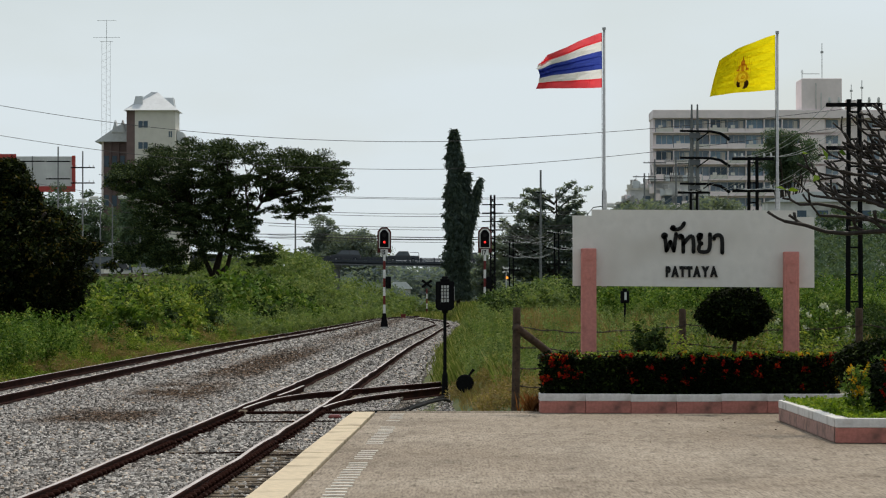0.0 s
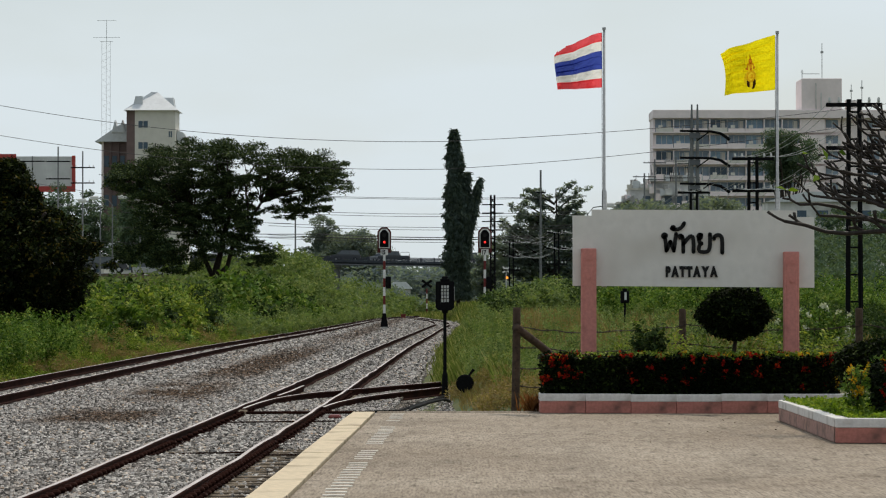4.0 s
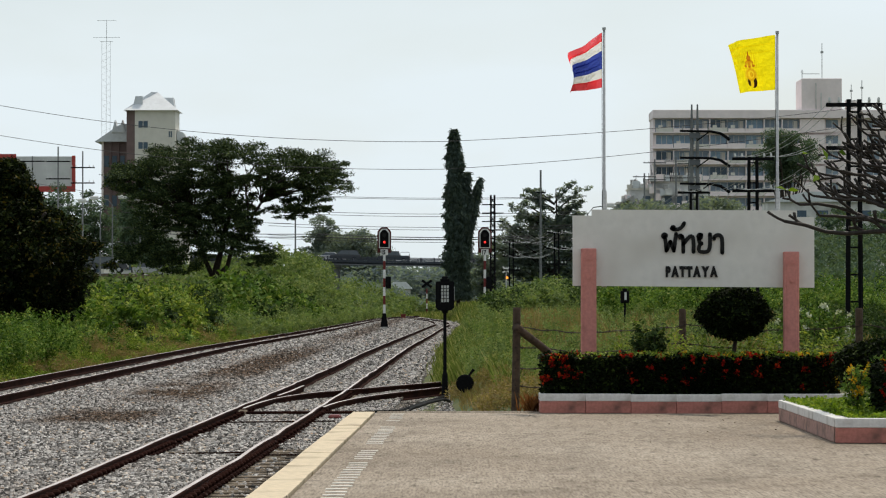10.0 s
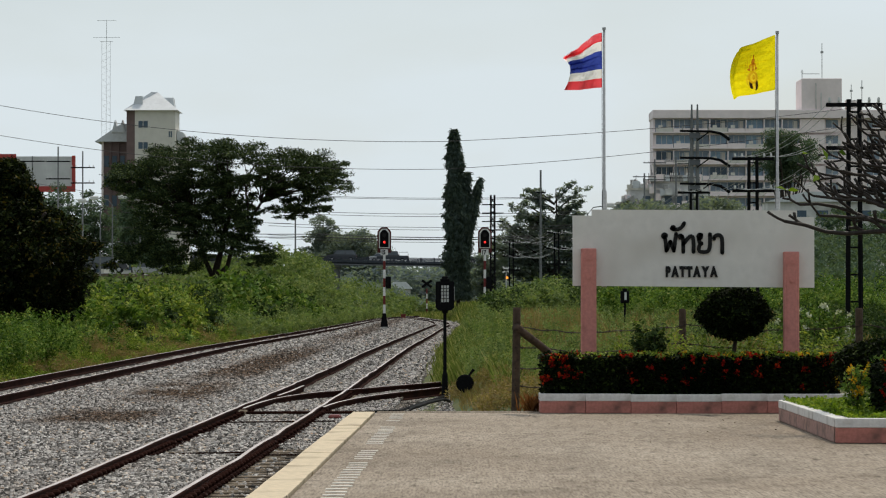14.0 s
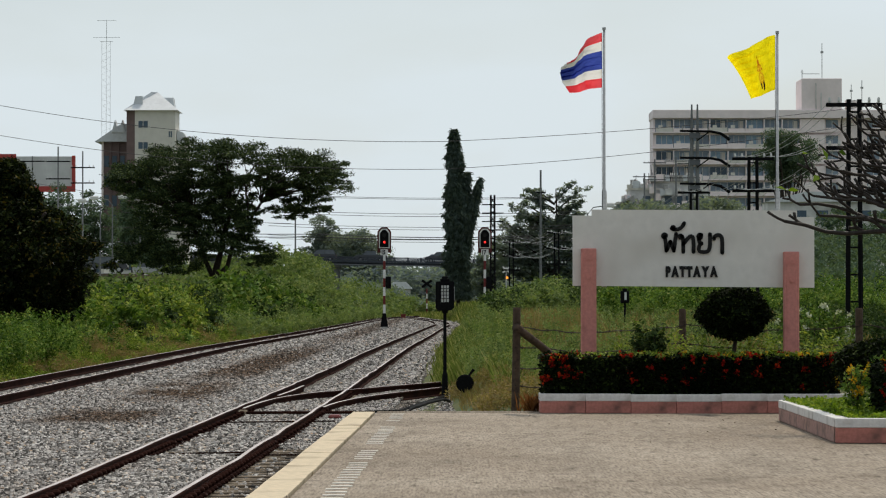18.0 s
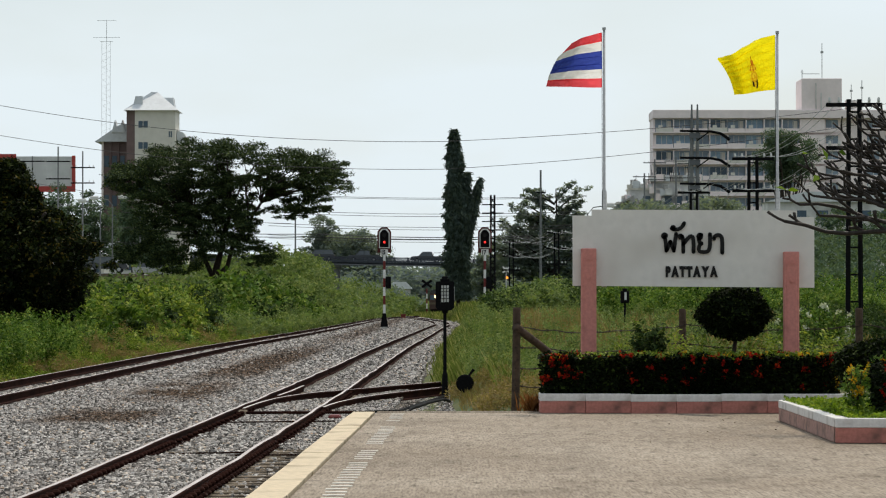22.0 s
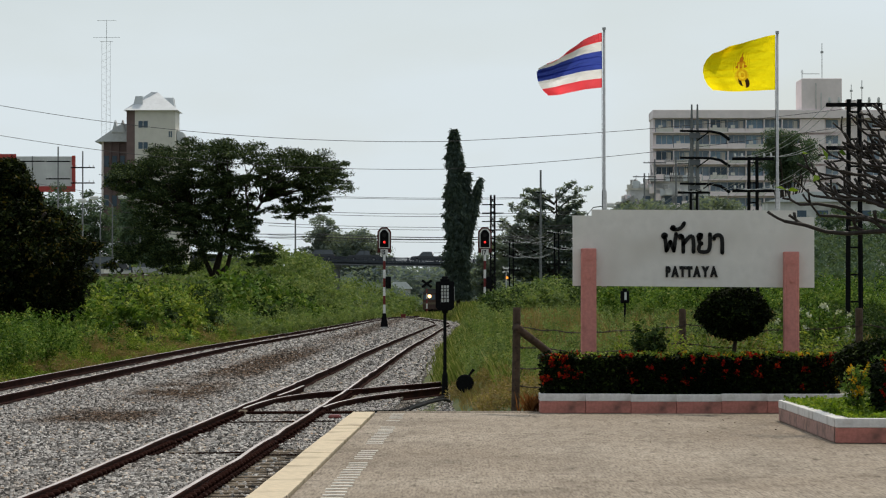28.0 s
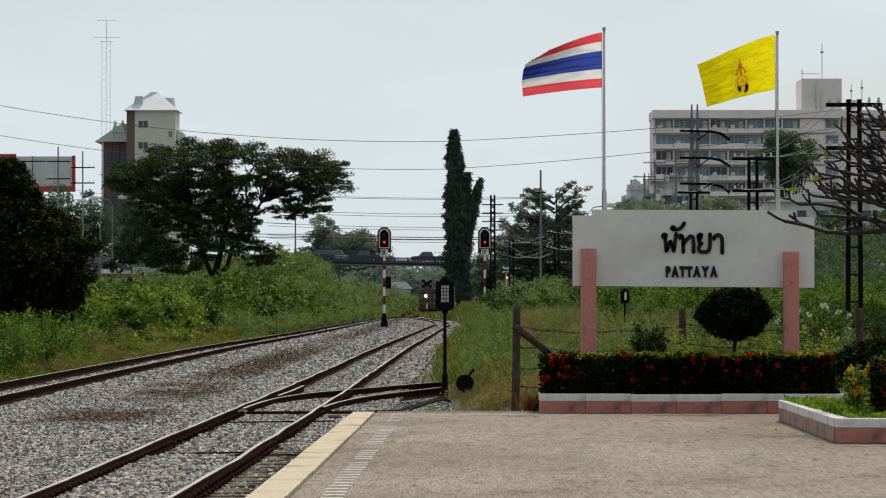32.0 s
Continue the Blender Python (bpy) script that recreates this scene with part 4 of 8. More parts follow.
def build_fence():
    rng = random.Random(6)
    fence = thing("barbed_wire_fence", (0.81, 38.0, -0.02), "weathered wooden posts strung with rusty barbed wire", "fence")
    spots = [(0.0, 0.0, 1.12, 0.047), (2.1, 3.0, 1.10, 0.046), (4.22, 3.05, 1.11, 0.048), (6.4, 3.1, 1.1, 0.046), (-0.02, 6.0, 0.5, 0.04)]
    for x, y, h, r in spots[:4]:
        bm = tube(bmesh.new(), [(0, 0, -0.2), (0.005, 0, h * 0.5), (0.0, 0, h - 0.02), (0, 0, h)], [r, r * 0.97, r * 0.95, r * 0.8], 9)
        part("post", bm, M_POSTWOOD, fence).matrix_basis = pose(x, y, 0, rng.uniform(-1, 1), rng.uniform(-1, 1), rng.uniform(0, 90))
    part("brace", tube(bmesh.new(), [(0.0, -0.06, 0.9), (0.27, 0.25, 0.7), (0.62, 0.6, 0.42), (0.85, 0.9, 0.25)], [0.05, 0.046, 0.044, 0.04], 8), M_POSTWOOD, fence, "leaning round timber brace", smooth=True)
    for z in (0.24, 0.45, 0.68, 0.90):
        for (x0, y0, _, _), (x1, y1, _, _) in zip(spots[:3], spots[1:4]):
            pts, n = [], 14
            for i in range(n + 1):
                f = i / n
                pts.append((x0 + (x1 - x0) * f, y0 + (y1 - y0) * f - 0.05, z - 0.07 * math.sin(f * math.pi) + rng.uniform(-0.016, 0.016)))
            bm = tube(bmesh.new(), pts, 0.0065, 4)
            for i in range(n):
                p = Vector(pts[i]).lerp(Vector(pts[i + 1]), 0.5)
                tube(bm, [p + Vector((-0.012, 0, -0.02)), p + Vector((0.012, 0, 0.02))], 0.004, 3)
                tube(bm, [p + Vector((0.014, 0, -0.016)), p + Vector((-0.014, 0, 0.016))], 0.004, 3)
            part("wire", bm, M_BARBED, fence)


def build_switch_stand():
    s = thing("point_indicator", (0.03, 54.0, -0.40), "black iron point indicator lamp on a slim post", "railway lamp")
    bm = tube(bmesh.new(), [(0, 0, 0), (0, 0, 0.42), (0, 0, 0.46), (0, 0, 1.42)], [0.062, 0.045, 0.03, 0.027], 10)
    part("post", bm, M_IRON, s, smooth=False)
    part("foot", box(boxed(-0.09, 0.09, -0.09, 0.09, 0.0, 0.03, 0.008), -0.06, 0.06, -0.06, 0.06, 0.03, 0.09, 0.012), M_IRON, s)
    bm = slab(bmesh.new(), [(-0.11, 1.45), (-0.06, 1.44), (0.06, 1.44), (0.11, 1.45), (0.148, 1.49), (0.148, 1.885), (0.13, 1.905), (-0.13, 1.905), (-0.148, 1.885), (-0.148, 1.49)], "y", -0.12, 0.12)
    head = part("lamp_case", bm, M_IRON, s)
    part("cap", box(boxed(-0.075, 0.075, -0.07, 0.07, 1.905, 1.95, 0.01), -0.05, 0.05, -0.05, 0.05, 1.95, 1.985, 0.012), M_IRON, head)
    part("collar", boxed(-0.05, 0.05, -0.05, 0.05, 1.40, 1.445, 0.01), M_IRON, head)
    part("lamp_glass", boxed(-0.058, 0.062, -0.127, -0.119, 1.575, 1.84), M_FROST, head, "pale frosted lamp window")
    for x in (-0.02, 0.024):
        part("glazing_bar", boxed(x - 0.005, x + 0.005, -0.136, -0.128, 1.575, 1.84), M_IRON, head)
    for z in (1.63, 1.685, 1.74, 1.79):
        part("glazing_bar", boxed(-0.058, 0.062, -0.142, -0.137, z - 0.005, z + 0.005), M_IRON, head)
    part("side_glass", boxed(0.148, 0.155, -0.05, 0.05, 1.6, 1.82), M_FROST, head)
    lever = thing("point_lever", (0.33, 51.0, -0.36), "switch lever with a round black counterweight", "lever")
    bm = bmesh.new()
    bmesh.ops.create_cone(bm, cap_ends=True, segments=28, radius1=0.135, radius2=0.135, depth=0.07, matrix=pose(0, 0, 0.31, 90, 0, 0))
    bmesh.ops.bevel(bm, geom=bm.edges, offset=0.012, segments=1, affect="EDGES")
    part("counterweight", bm, M_IRON, lever)
    part("handle", tube(bmesh.new(), [(0.05, 0.0, 0.40), (0.10, 0.0, 0.48), (0.135, 0.0, 0.52)], [0.022, 0.02, 0.024], 8), M_IRON, lever)
    part("stand", boxed(-0.05, 0.06, 0.04, 0.16, -0.1, 0.34, 0.015), M_IRON, lever)


def build_lantern():
    s = thing("field_lantern", (5.90, 110.0, 0.15), "small black point lamp standing in the grass", "railway lamp")
    part("post", rod((0, 0, 0), (0, 0, 1.05), 0.035), M_IRON, s)
    part("lamp_case", boxed(-0.14, 0.14, -0.13, 0.13, 1.05, 1.45, 0.03), M_IRON, s)
    part("cap", boxed(-0.08, 0.08, -0.08, 0.08, 1.45, 1.53, 0.02), M_IRON, s)
    part("lamp_glass", boxed(-0.02, 0.05, -0.14, -0.13, 1.15, 1.4), M_FROST, s)


# ---- flags ----
FLAG_LENGTH, FLAG_HEIGHT, COLUMNS, ROWS = 0.892, 0.597, 36, 7


def striped_cloth():
    m, nt, b = shader("red_white_blue_cloth", 0.8)
    uv = nt.nodes.new("ShaderNodeUVMap")
    sep = nt.nodes.new("ShaderNodeSeparateXYZ")
    nt.links.new(uv.outputs["UV"], sep.inputs["Vector"])
    red, white, blue = (0.95, 0.115, 0.14), (0.94, 0.93, 0.92), (0.06, 0.095, 0.45)
    r = nt.nodes.new("ShaderNodeValToRGB")
    r.color_ramp.interpolation = "CONSTANT"
    el = r.color_ramp.elements
    for _ in range(3):
        el.new(0.5)
    for e, (at, c) in zip(el, [(0.0, red), (1 / 6, white), (2 / 6, blue), (4 / 6, white), (5 / 6, red)]):
        e.position, e.color = at, (*c, 1)
    nt.links.new(sep.outputs["Y"], r.inputs["Fac"])
    cloth_finish(m, nt, b, r.outputs["Color"])
    return m


def cloth_finish(m, nt, b, col):
    nt.links.new(col, b.inputs["Base Color"])
    b.inputs["Specular IOR Level"].default_value = 0.1
    wr = nt.nodes.new("ShaderNodeTexNoise")
    wr.inputs["Scale"].default_value, wr.inputs["Detail"].default_value = 3.2, 3.0
    uvw = nt.nodes.new("ShaderNodeUVMap")
    nt.links.new(uvw.outputs["UV"], wr.inputs["Vector"])
    rel = nt.nodes.new("ShaderNodeBump")
    rel.inputs["Strength"].default_value, rel.inputs["Distance"].default_value = 0.65, 0.05
    nt.links.new(wr.outputs["Fac"], rel.inputs["Height"])
    nt.links.new(rel.outputs["Normal"], b.inputs["Normal"])
    # the wrinkle noise also darkens the cloth colour, imitating shade in folds
    col = mixed(nt, col, (0.62, 0.62, 0.62), ramp(nt, wr.outputs["Fac"], [(0.42, (0, 0, 0)), (0.72, (0.1, 0.1, 0.1))]), "MULTIPLY")
    nt.links.new(col, b.inputs["Base Color"])
    t = nt.nodes.new("ShaderNodeBsdfTranslucent")
    nt.links.new(col, t.inputs["Color"])
    nt.links.new(rel.outputs["Normal"], t.inputs["Normal"])
    mx = nt.nodes.new("ShaderNodeMixShader")
    mx.inputs["Fac"].default_value = 0.93
    nt.links.new(b.outputs[0], mx.inputs[1])
    nt.links.new(t.outputs[0], mx.inputs[2])
    nt.links.new(mx.outputs[0], nt.nodes["Material Output"].inputs["Surface"])


def yellow_cloth():
    """Yellow cloth with a plain orange and dark emblem in its middle."""
    m, nt, b = shader("yellow_cloth", 0.8)
    uv = nt.nodes.new("ShaderNodeUVMap")

    def blob(cx, cy, rx, ry):
        mp = nt.nodes.new("ShaderNodeMapping")
        mp.inputs["Location"].default_value = (-cx / rx, -cy / ry, 0)
        mp.inputs["Scale"].default_value = (1 / rx, 1 / ry, 0)
        nt.links.new(uv.outputs["UV"], mp.inputs["Vector"])
        ln = nt.nodes.new("ShaderNodeVectorMath")
        ln.operation = "LENGTH"
        nt.links.new(mp.outputs["Vector"], ln.inputs[0])
        lt = nt.nodes.new("ShaderNodeMath")
        lt.operation = "LESS_THAN"
        lt.inputs[1].default_value = 1.0
        nt.links.new(ln.outputs["Value"], lt.inputs[0])
        return lt.outputs[0]
    col = (0.99, 0.84, 0.01)
    gold, brown, dark, pale = (0.80, 0.48, 0.012), (0.62, 0.22, 0.012), (0.05, 0.022, 0.01), (0.98, 0.72, 0.03)
    for cx, cy, rx, ry, c in ((0.47, 0.27, 0.105, 0.17, (0.90, 0.66, 0.02)), (0.435, 0.165, 0.06, 0.10, dark), (0.50, 0.20, 0.035, 0.10, dark), (0.46, 0.16, 0.028, 0.09, pale), (0.465, 0.31, 0.078, 0.115, gold), (0.465, 0.31, 0.05, 0.075, pale), (0.455, 0.31, 0.026, 0.045, gold),
                              (0.47, 0.475, 0.085, 0.035, brown), (0.47, 0.53, 0.062, 0.06, (0.75, 0.36, 0.012)), (0.44, 0.47, 0.012, 0.07, pale), (0.50, 0.47, 0.012, 0.07, pale), (0.47, 0.62, 0.03, 0.06, brown), (0.47, 0.69, 0.009, 0.08, brown),
                              (0.385, 0.56, 0.006, 0.15, (0.85, 0.62, 0.01)), (0.36, 0.50, 0.005, 0.14, (0.85, 0.62, 0.01)), (0.555, 0.56, 0.006, 0.15, (0.85, 0.62, 0.01)), (0.58, 0.50, 0.005, 0.14, (0.85, 0.62, 0.01)), (0.42, 0.68, 0.005, 0.10, (0.85, 0.62, 0.01)), (0.52, 0.68, 0.005, 0.10, (0.85, 0.62, 0.01))):
        col = mixed(nt, col, c, blob(cx, cy, rx, ry))
    cloth_finish(m, nt, b, col)
    return m


def build_flag(name, at, mat, label, torn=None):
    """A flag of small stiff pieces of cloth; the hoist lies at the thing's origin, the fly towards -x."""
    flag = thing(name, at, label, "flag", "flags on poles")
    w, h = FLAG_LENGTH / COLUMNS, FLAG_HEIGHT / ROWS
    pieces = {}
    for i in range(COLUMNS):
        for j in range(ROWS):
            # over each piece's edge by a hair, so that the weave stays closed where it folds
            lap = 0.07 if j >= ROWS - 2 else 0.02
            a0, a1, b0, b1 = i - lap, i + 1 + lap, j - 0.02, j + 1.02
            a0, a1, b0, b1 = max(a0, 0), min(a1, COLUMNS), max(b0, 0), min(b1, ROWS)
            outline = [(a1, b0), (a0, b0), (a0, b1), (a1, b1)]
            if torn:
                outline = torn(i, j, outline)
                if not outline:
                    continue
            me = bpy.data.meshes.new("cloth_piece")
            me.from_pydata([((i + 0.5 - a) * w, 0, (b - j - 0.5) * h) for a, b in outline], [], [tuple(range(len(outline)))])
            layer = me.uv_layers.new(name="UVMap")
            for lp, (a, b) in zip(me.loops, outline):
                layer.data[lp.index].uv = (a / COLUMNS, b / ROWS)
            me.materials.append(mat)
            ob = new("cloth_piece", me)
            ob.parent = flag
            pieces[i, j] = ob
    return flag, pieces


def frayed(i, j, outline):
    """The upper fly corner is worn away in tatters."""
    wear = (0, 0.06, 0.16, 0.3, 0.42, 0.4, 0.62, 0.88, 1.05, 1.3)[i - COLUMNS + 10] if i >= COLUMNS - 10 else 0
    top = ROWS - wear
    if j >= top:
        return None
    if j + 1.02 > top and wear:
        a1, a0 = outline[0][0], outline[1][0]
        return [outline[0], outline[1], (a0, top), ((a0 + a1) / 2, max(top - 0.18, j + 0.05)), (a1, top - 0.1)]
    if i == COLUMNS - 1:
        dent = 0.35 if j % 2 else 0.1
        return [(outline[0][0] - dent, outline[0][1]), outline[1], outline[2], (outline[3][0] - 0.35 + dent, outline[3][1])]
    return outline


def build_flagpole(x, y, ground, top, label):
    p = thing("flagpole", (x, y, ground), label, "flagpole", "flagpoles")
    bm = tube(bmesh.new(), [(0, 0, 0), (0, 0, 1.03), (0, 0, 1.06), (0, 0, top - ground)], [0.028, 0.028, 0.0155, 0.0135], 10)
    part("pole", bm, M_POLEPAINT, p, smooth=True)
    part("truck", rod((0, 0, top - ground), (0, 0, top - ground + 0.028), 0.02), M_GALV, p)
    for z in (0.12, 0.6):
        part("bracket", boxed(-0.05, 0.05, -0.052, 0.035, z, z + 0.05, 0.006), M_GALV, p)
    part("halyard", tube(bmesh.new(), [(-0.022, -0.02, 0.85), (-0.025, -0.02, top - ground - 0.03)], 0.003, 4), M_WIRE, p)


def build_bed_weeds():
    rng = np.random.default_rng(61)
    tuft = thing("dry_tuft", (0.93, 35.9, -0.03), "dry rust-brown weed tuft against the kerb", "weed")
    p = np.stack([rng.normal(0, 0.05, 160), rng.normal(0, 0.05, 160), np.zeros(160)], 1)
    quads_mesh("tuft_blade", blades_at(rng, p, 0.2, 0.004, 0.7), M_RUSTLEAF).parent = tuft
    spots = np.stack([rng.uniform(1.9, 4.3, 46), rng.uniform(36.75, 37.1, 46), rng.uniform(0.5, 0.8, 46)], 1)
    q = np.repeat(spots, 30, axis=0) + rng.normal(0, 0.05, (46 * 30, 3))
    tagged(quads_mesh("bed_plants", leaves_at(rng, q, 0.05, 0.5, 0.0, 0.45), M_SUNBUSH), "small yellow-green leafy plants behind the hedge", "plants", kind="stuff")
    # lighter leaves put the hedge top's sunlit edge into the colour
    q = np.stack([rng.uniform(1.1, 4.2, 900), rng.uniform(35.36, 35.95, 900), rng.normal(0.595, 0.016, 900)], 1)
    q = q[rng.random(900) < np.interp(q[:, 0], [1.1, 2.2, 4.2], [0.35, 0.6, 1.0])]
    tagged(quads_mesh("hedge_tips", leaves_at(rng, q, 0.045, 0.7, 0.0, 0.45), M_SUNBUSH), "yellow-green leaf tips that imitate the sunlit hedge top", "plants", kind="stuff")
    bush = thing("white_flower_bush", (6.6, 60.5, 0.0), "weedy bush with white blossoms behind the fence", "shrub")
    stems = bmesh.new()
    for k in range(9):
        a = k * 0.7
        tube(stems, [(0, 0, 0), (0.25 * math.cos(a), 0.2 * math.sin(a), 0.5), (0.5 * math.cos(a), 0.3 * math.sin(a), 0.95)], [0.015, 0.01, 0.006], 5)
    part("stems", stems, M_BARK, bush)
    p = in_ball(rng, 2600, 0.3) * np.array([0.8, 0.5, 0.5]) + np.array([0, 0, 0.62])
    quads_mesh("foliage", leaves_at(rng, p, 0.08, 0.4, 0, 0.5), M_BUSH).parent = bush
    spots = in_ball(rng, 28, 0.7) * np.array([0.8, 0.5, 0.5]) + np.array([0, -0.05, 0.68])
    flowers_on(bush, "white_flower", spots, 0.055, M_BLOSSOM, "white blossom", 62)


def build_litter():
    """Dry crumbs and leaves swept against the kerbs and scattered on the platform."""
    rng = np.random.default_rng(65)
    x = np.concatenate([rng.uniform(0.96, 3.7, 170), rng.uniform(-0.6, 4.6, 40)])
    y = np.concatenate([35.9 - np.abs(rng.normal(0, 0.22, 170)), rng.uniform(26, 35, 40)])
    keep = x < 3.3 + 0.0 * y
    p = np.stack([x, y, np.full(len(x), 0.006)], 1)[keep]
    tagged(quads_mesh("leaf_litter", leaves_at(rng, p, 0.026, 0.0, -0.05, 0.5), M_SOIL), "dry leaf crumbs lying on the platform by the kerb", "leaf litter", kind="stuff")


build_long_bed()
build_bed_weeds()
build_litter()
build_corner_bed()
build_sign()
build_topiary()
build_fence()
build_switch_stand()
build_lantern()
build_flagpole(1.746, 36.69, 1.32, 4.105, "slim grey steel flagpole with the striped flag")
build_flagpole(3.622, 36.69, 1.32, 4.065, "slim grey steel flagpole with the yellow flag")
striped_flag, striped_cloth_pieces = build_flag("striped_flag", (1.722, 36.69, 3.78), striped_cloth(), "red, white and blue striped flag, frayed, blowing in the wind", frayed)
yellow_flag, yellow_cloth_pieces = build_flag("yellow_flag", (3.598, 36.69, 3.755), yellow_cloth(), "plain yellow flag with an orange emblem, blowing in the wind")


# ---- signals and line-side poles ----
def build_signal(x, y, number, label):
    s = thing("light_signal", (x, y, -0.42), label, "railway signal", "light signals")
    part("base", box(boxed(-0.32, 0.32, -0.3, 0.3, 0, 0.12, 0.02), -0.2, 0.2, -0.2, 0.2, 0.12, 0.2, 0.02), M_CEMENT, s)
    part("pedestal", slab(bmesh.new(), [(-0.24, 0.2), (0.24, 0.2), (0.11, 1.05), (-0.11, 1.05)], "y", -0.13, 0.15), M_IRON, s)
    z = 1.05
    for k in range(7):
        part("mast", rod((0, 0, z), (0, 0, z + 0.55), 0.085, 10), M_WHITEPAINT if k % 2 == 0 else M_REDPAINT, s)
        z += 0.55
    part("relay_box", boxed(0.09, 0.42, -0.1, 0.12, 2.6, 3.35, 0.02), M_IRON, s, "grey-black relay box on the mast")
    w, lo, hi = 0.43, 4.86, 6.46
    oct_ = [(-w, lo), (w, lo), (w, hi - 0.28), (w - 0.24, hi), (-w + 0.24, hi), (-w, hi - 0.28)]
    head = part("backboard", slab(bmesh.new(), oct_, "y", -0.03, 0.03), M_MAROON, s, "dull red backing board")
    def loop(d, z0, z1):
        return [(-d, z0), (d, z0), (d, z1 - 0.22), (d - 0.18, z1), (-d + 0.18, z1), (-d, z1 - 0.22)]
    part("white_border", slab(bmesh.new(), loop(0.335, 5.14, 6.36), "y", -0.06, -0.032), M_WHITEPAINT, head)
    part("black_face", slab(bmesh.new(), loop(0.275, 5.2, 6.3), "y", -0.09, -0.062), M_IRON, head)
    part("top_lens", rod((0, -0.13, 5.96), (0, -0.092, 5.96), 0.12, 14), M_BLACK, head)
    part("red_lens", rod((0, -0.13, 5.52), (0, -0.092, 5.52), 0.07, 14), M_LAMPRED, head, "lit red lens")
    for z in (5.52, 5.96):
        hood = bmesh.new()
        tube(hood, [(math.cos(a) * 0.16, -0.2, z + math.sin(a) * 0.16) for a in (math.pi * k / 8 for k in range(9))], 0.02, 5)
        part("hood", hood, M_IRON, head)
    plate = part("number_plate", boxed(-0.23, 0.23, -0.08, -0.045, 4.70, 5.07, 0.01), M_WHITEPAINT, s, "white plate with a black number")
    letters(number, 0.36, plate, (-0.165, -0.085, 4.76), M_BLACK, 0.004, 0.035, 0.8, 0.018, "numeral")


def build_rail_pole(x, y, ground, top, arms, sc=1.0):
    """A telegraph pole of two old rails with rungs and crossarms."""
    p = thing("rail_telegraph_pole", (x, y, ground), "black telegraph pole of two old rails with rungs and crossarms", "utility pole", "telegraph poles")
    h = top - ground
    for sx in (-0.14, 0.14):
        bm = tube(bmesh.new(), [(sx * 1.25, 0, 0), (sx, 0, h)], [0.075, 0.065], 6)
        part("leg", bm, M_IRON, p)
    z = 0.5
    while z < h - 0.2:
        part("rung", boxed(-0.14, 0.14, -0.02, 0.02, z - 0.025, z + 0.025), M_IRON, p)
        z += 0.72
    for k in range(arms):
        zz = h - 0.15 - k * 1.15
        arm = part("crossarm", boxed(-0.75, 0.75, -0.06, -0.01, zz - 0.055, zz + 0.055, 0.008), M_IRON, p)
        for dx in (-0.65, -0.4, 0.4, 0.65):
            part("insulator", tube(bmesh.new(), [(dx, -0.035, zz + 0.05), (dx, -0.035, zz + 0.11), (dx, -0.035, zz + 0.2)], [0.02, 0.045, 0.028], 7), M_FROST, arm)


def build_power_pole(x, y, ground, h, arms, label, spread=1.6, r=0.16):
    p = thing("power_pole", (x, y, ground), label, "utility pole", "power poles")
    part("pole", tube(bmesh.new(), [(0, 0, 0), (0, 0, h)], [r, r * 0.65], 8), M_POLEGREY, p)
    for k, z in enumerate(arms):
        arm = part("crossarm", boxed(-spread, spread, -0.08, 0.08, h - z - 0.07, h - z + 0.07, 0.01), M_IRON, p)
        for dx in (-0.9, -0.55, 0.55, 0.9):
            part("insulator", tube(bmesh.new(), [(dx * spread, 0, h - z + 0.06), (dx * spread, 0, h - z + 0.3)], [0.05, 0.035], 6), M_FROST, arm)
    return p


def build_lattice_pole(x, y, ground, h):
    p = thing("lattice_pole", (x, y, ground), "dark steel lattice pole with four short crossarms", "utility pole")
    for sx in (-0.2, 0.2):
        for sy in (-0.2, 0.2):
            part("leg", rod((sx, sy, 0), (sx * 0.8, sy * 0.8, h), 0.085, 5), M_IRON, p)
    bm = bmesh.new()
    z = 0.3
    while z < h - 0.6:
        tube(bm, [(-0.2, -0.2, z), (0.2, -0.2, z + 0.55)], 0.045, 4)
        tube(bm, [(0.2, -0.2, z), (-0.2, -0.2, z + 0.55)], 0.045, 4)
        z += 0.55
    part("lacing", bm, M_IRON, p)
    for k in range(4):
        part("crossarm", boxed(-0.95, 0.95, -0.05, 0.05, h - 0.9 - k * 0.75, h - 0.8 - k * 0.75), M_IRON, p)


def wires(name, label, runs, r=0.02, mat=None):
    """Hanging wires: each run is (start, end, sag)."""
    ob = thing(name, (0, 0, 0), label, "cable")
    for a, b, sag in runs:
        a, b = Vector(a), Vector(b)
        pts = [a.lerp(b, f) - Vector((0, 0, 4 * sag * f * (1 - f))) for f in (k / 16 for k in range(17))]
        part("wire", tube(bmesh.new(), pts, r, 4, False), mat or M_WIRE, ob)


def build_point_box():
    b = thing("red_point_box", (-4.75, 405.0, -0.42), "small faded red point box between the tracks", "trackside box")
    part("casing", boxed(-0.28, 0.28, -0.3, 0.3, 0, 0.42, 0.05), M_REDPAINT, b)
    part("lid", boxed(-0.32, 0.32, -0.34, 0.34, 0.42, 0.52, 0.03), M_REDPAINT, b)
    part("lever", rod((0.35, 0, 0.1), (0.75, 0, 0.55), 0.05, 6), M_IRON, b)


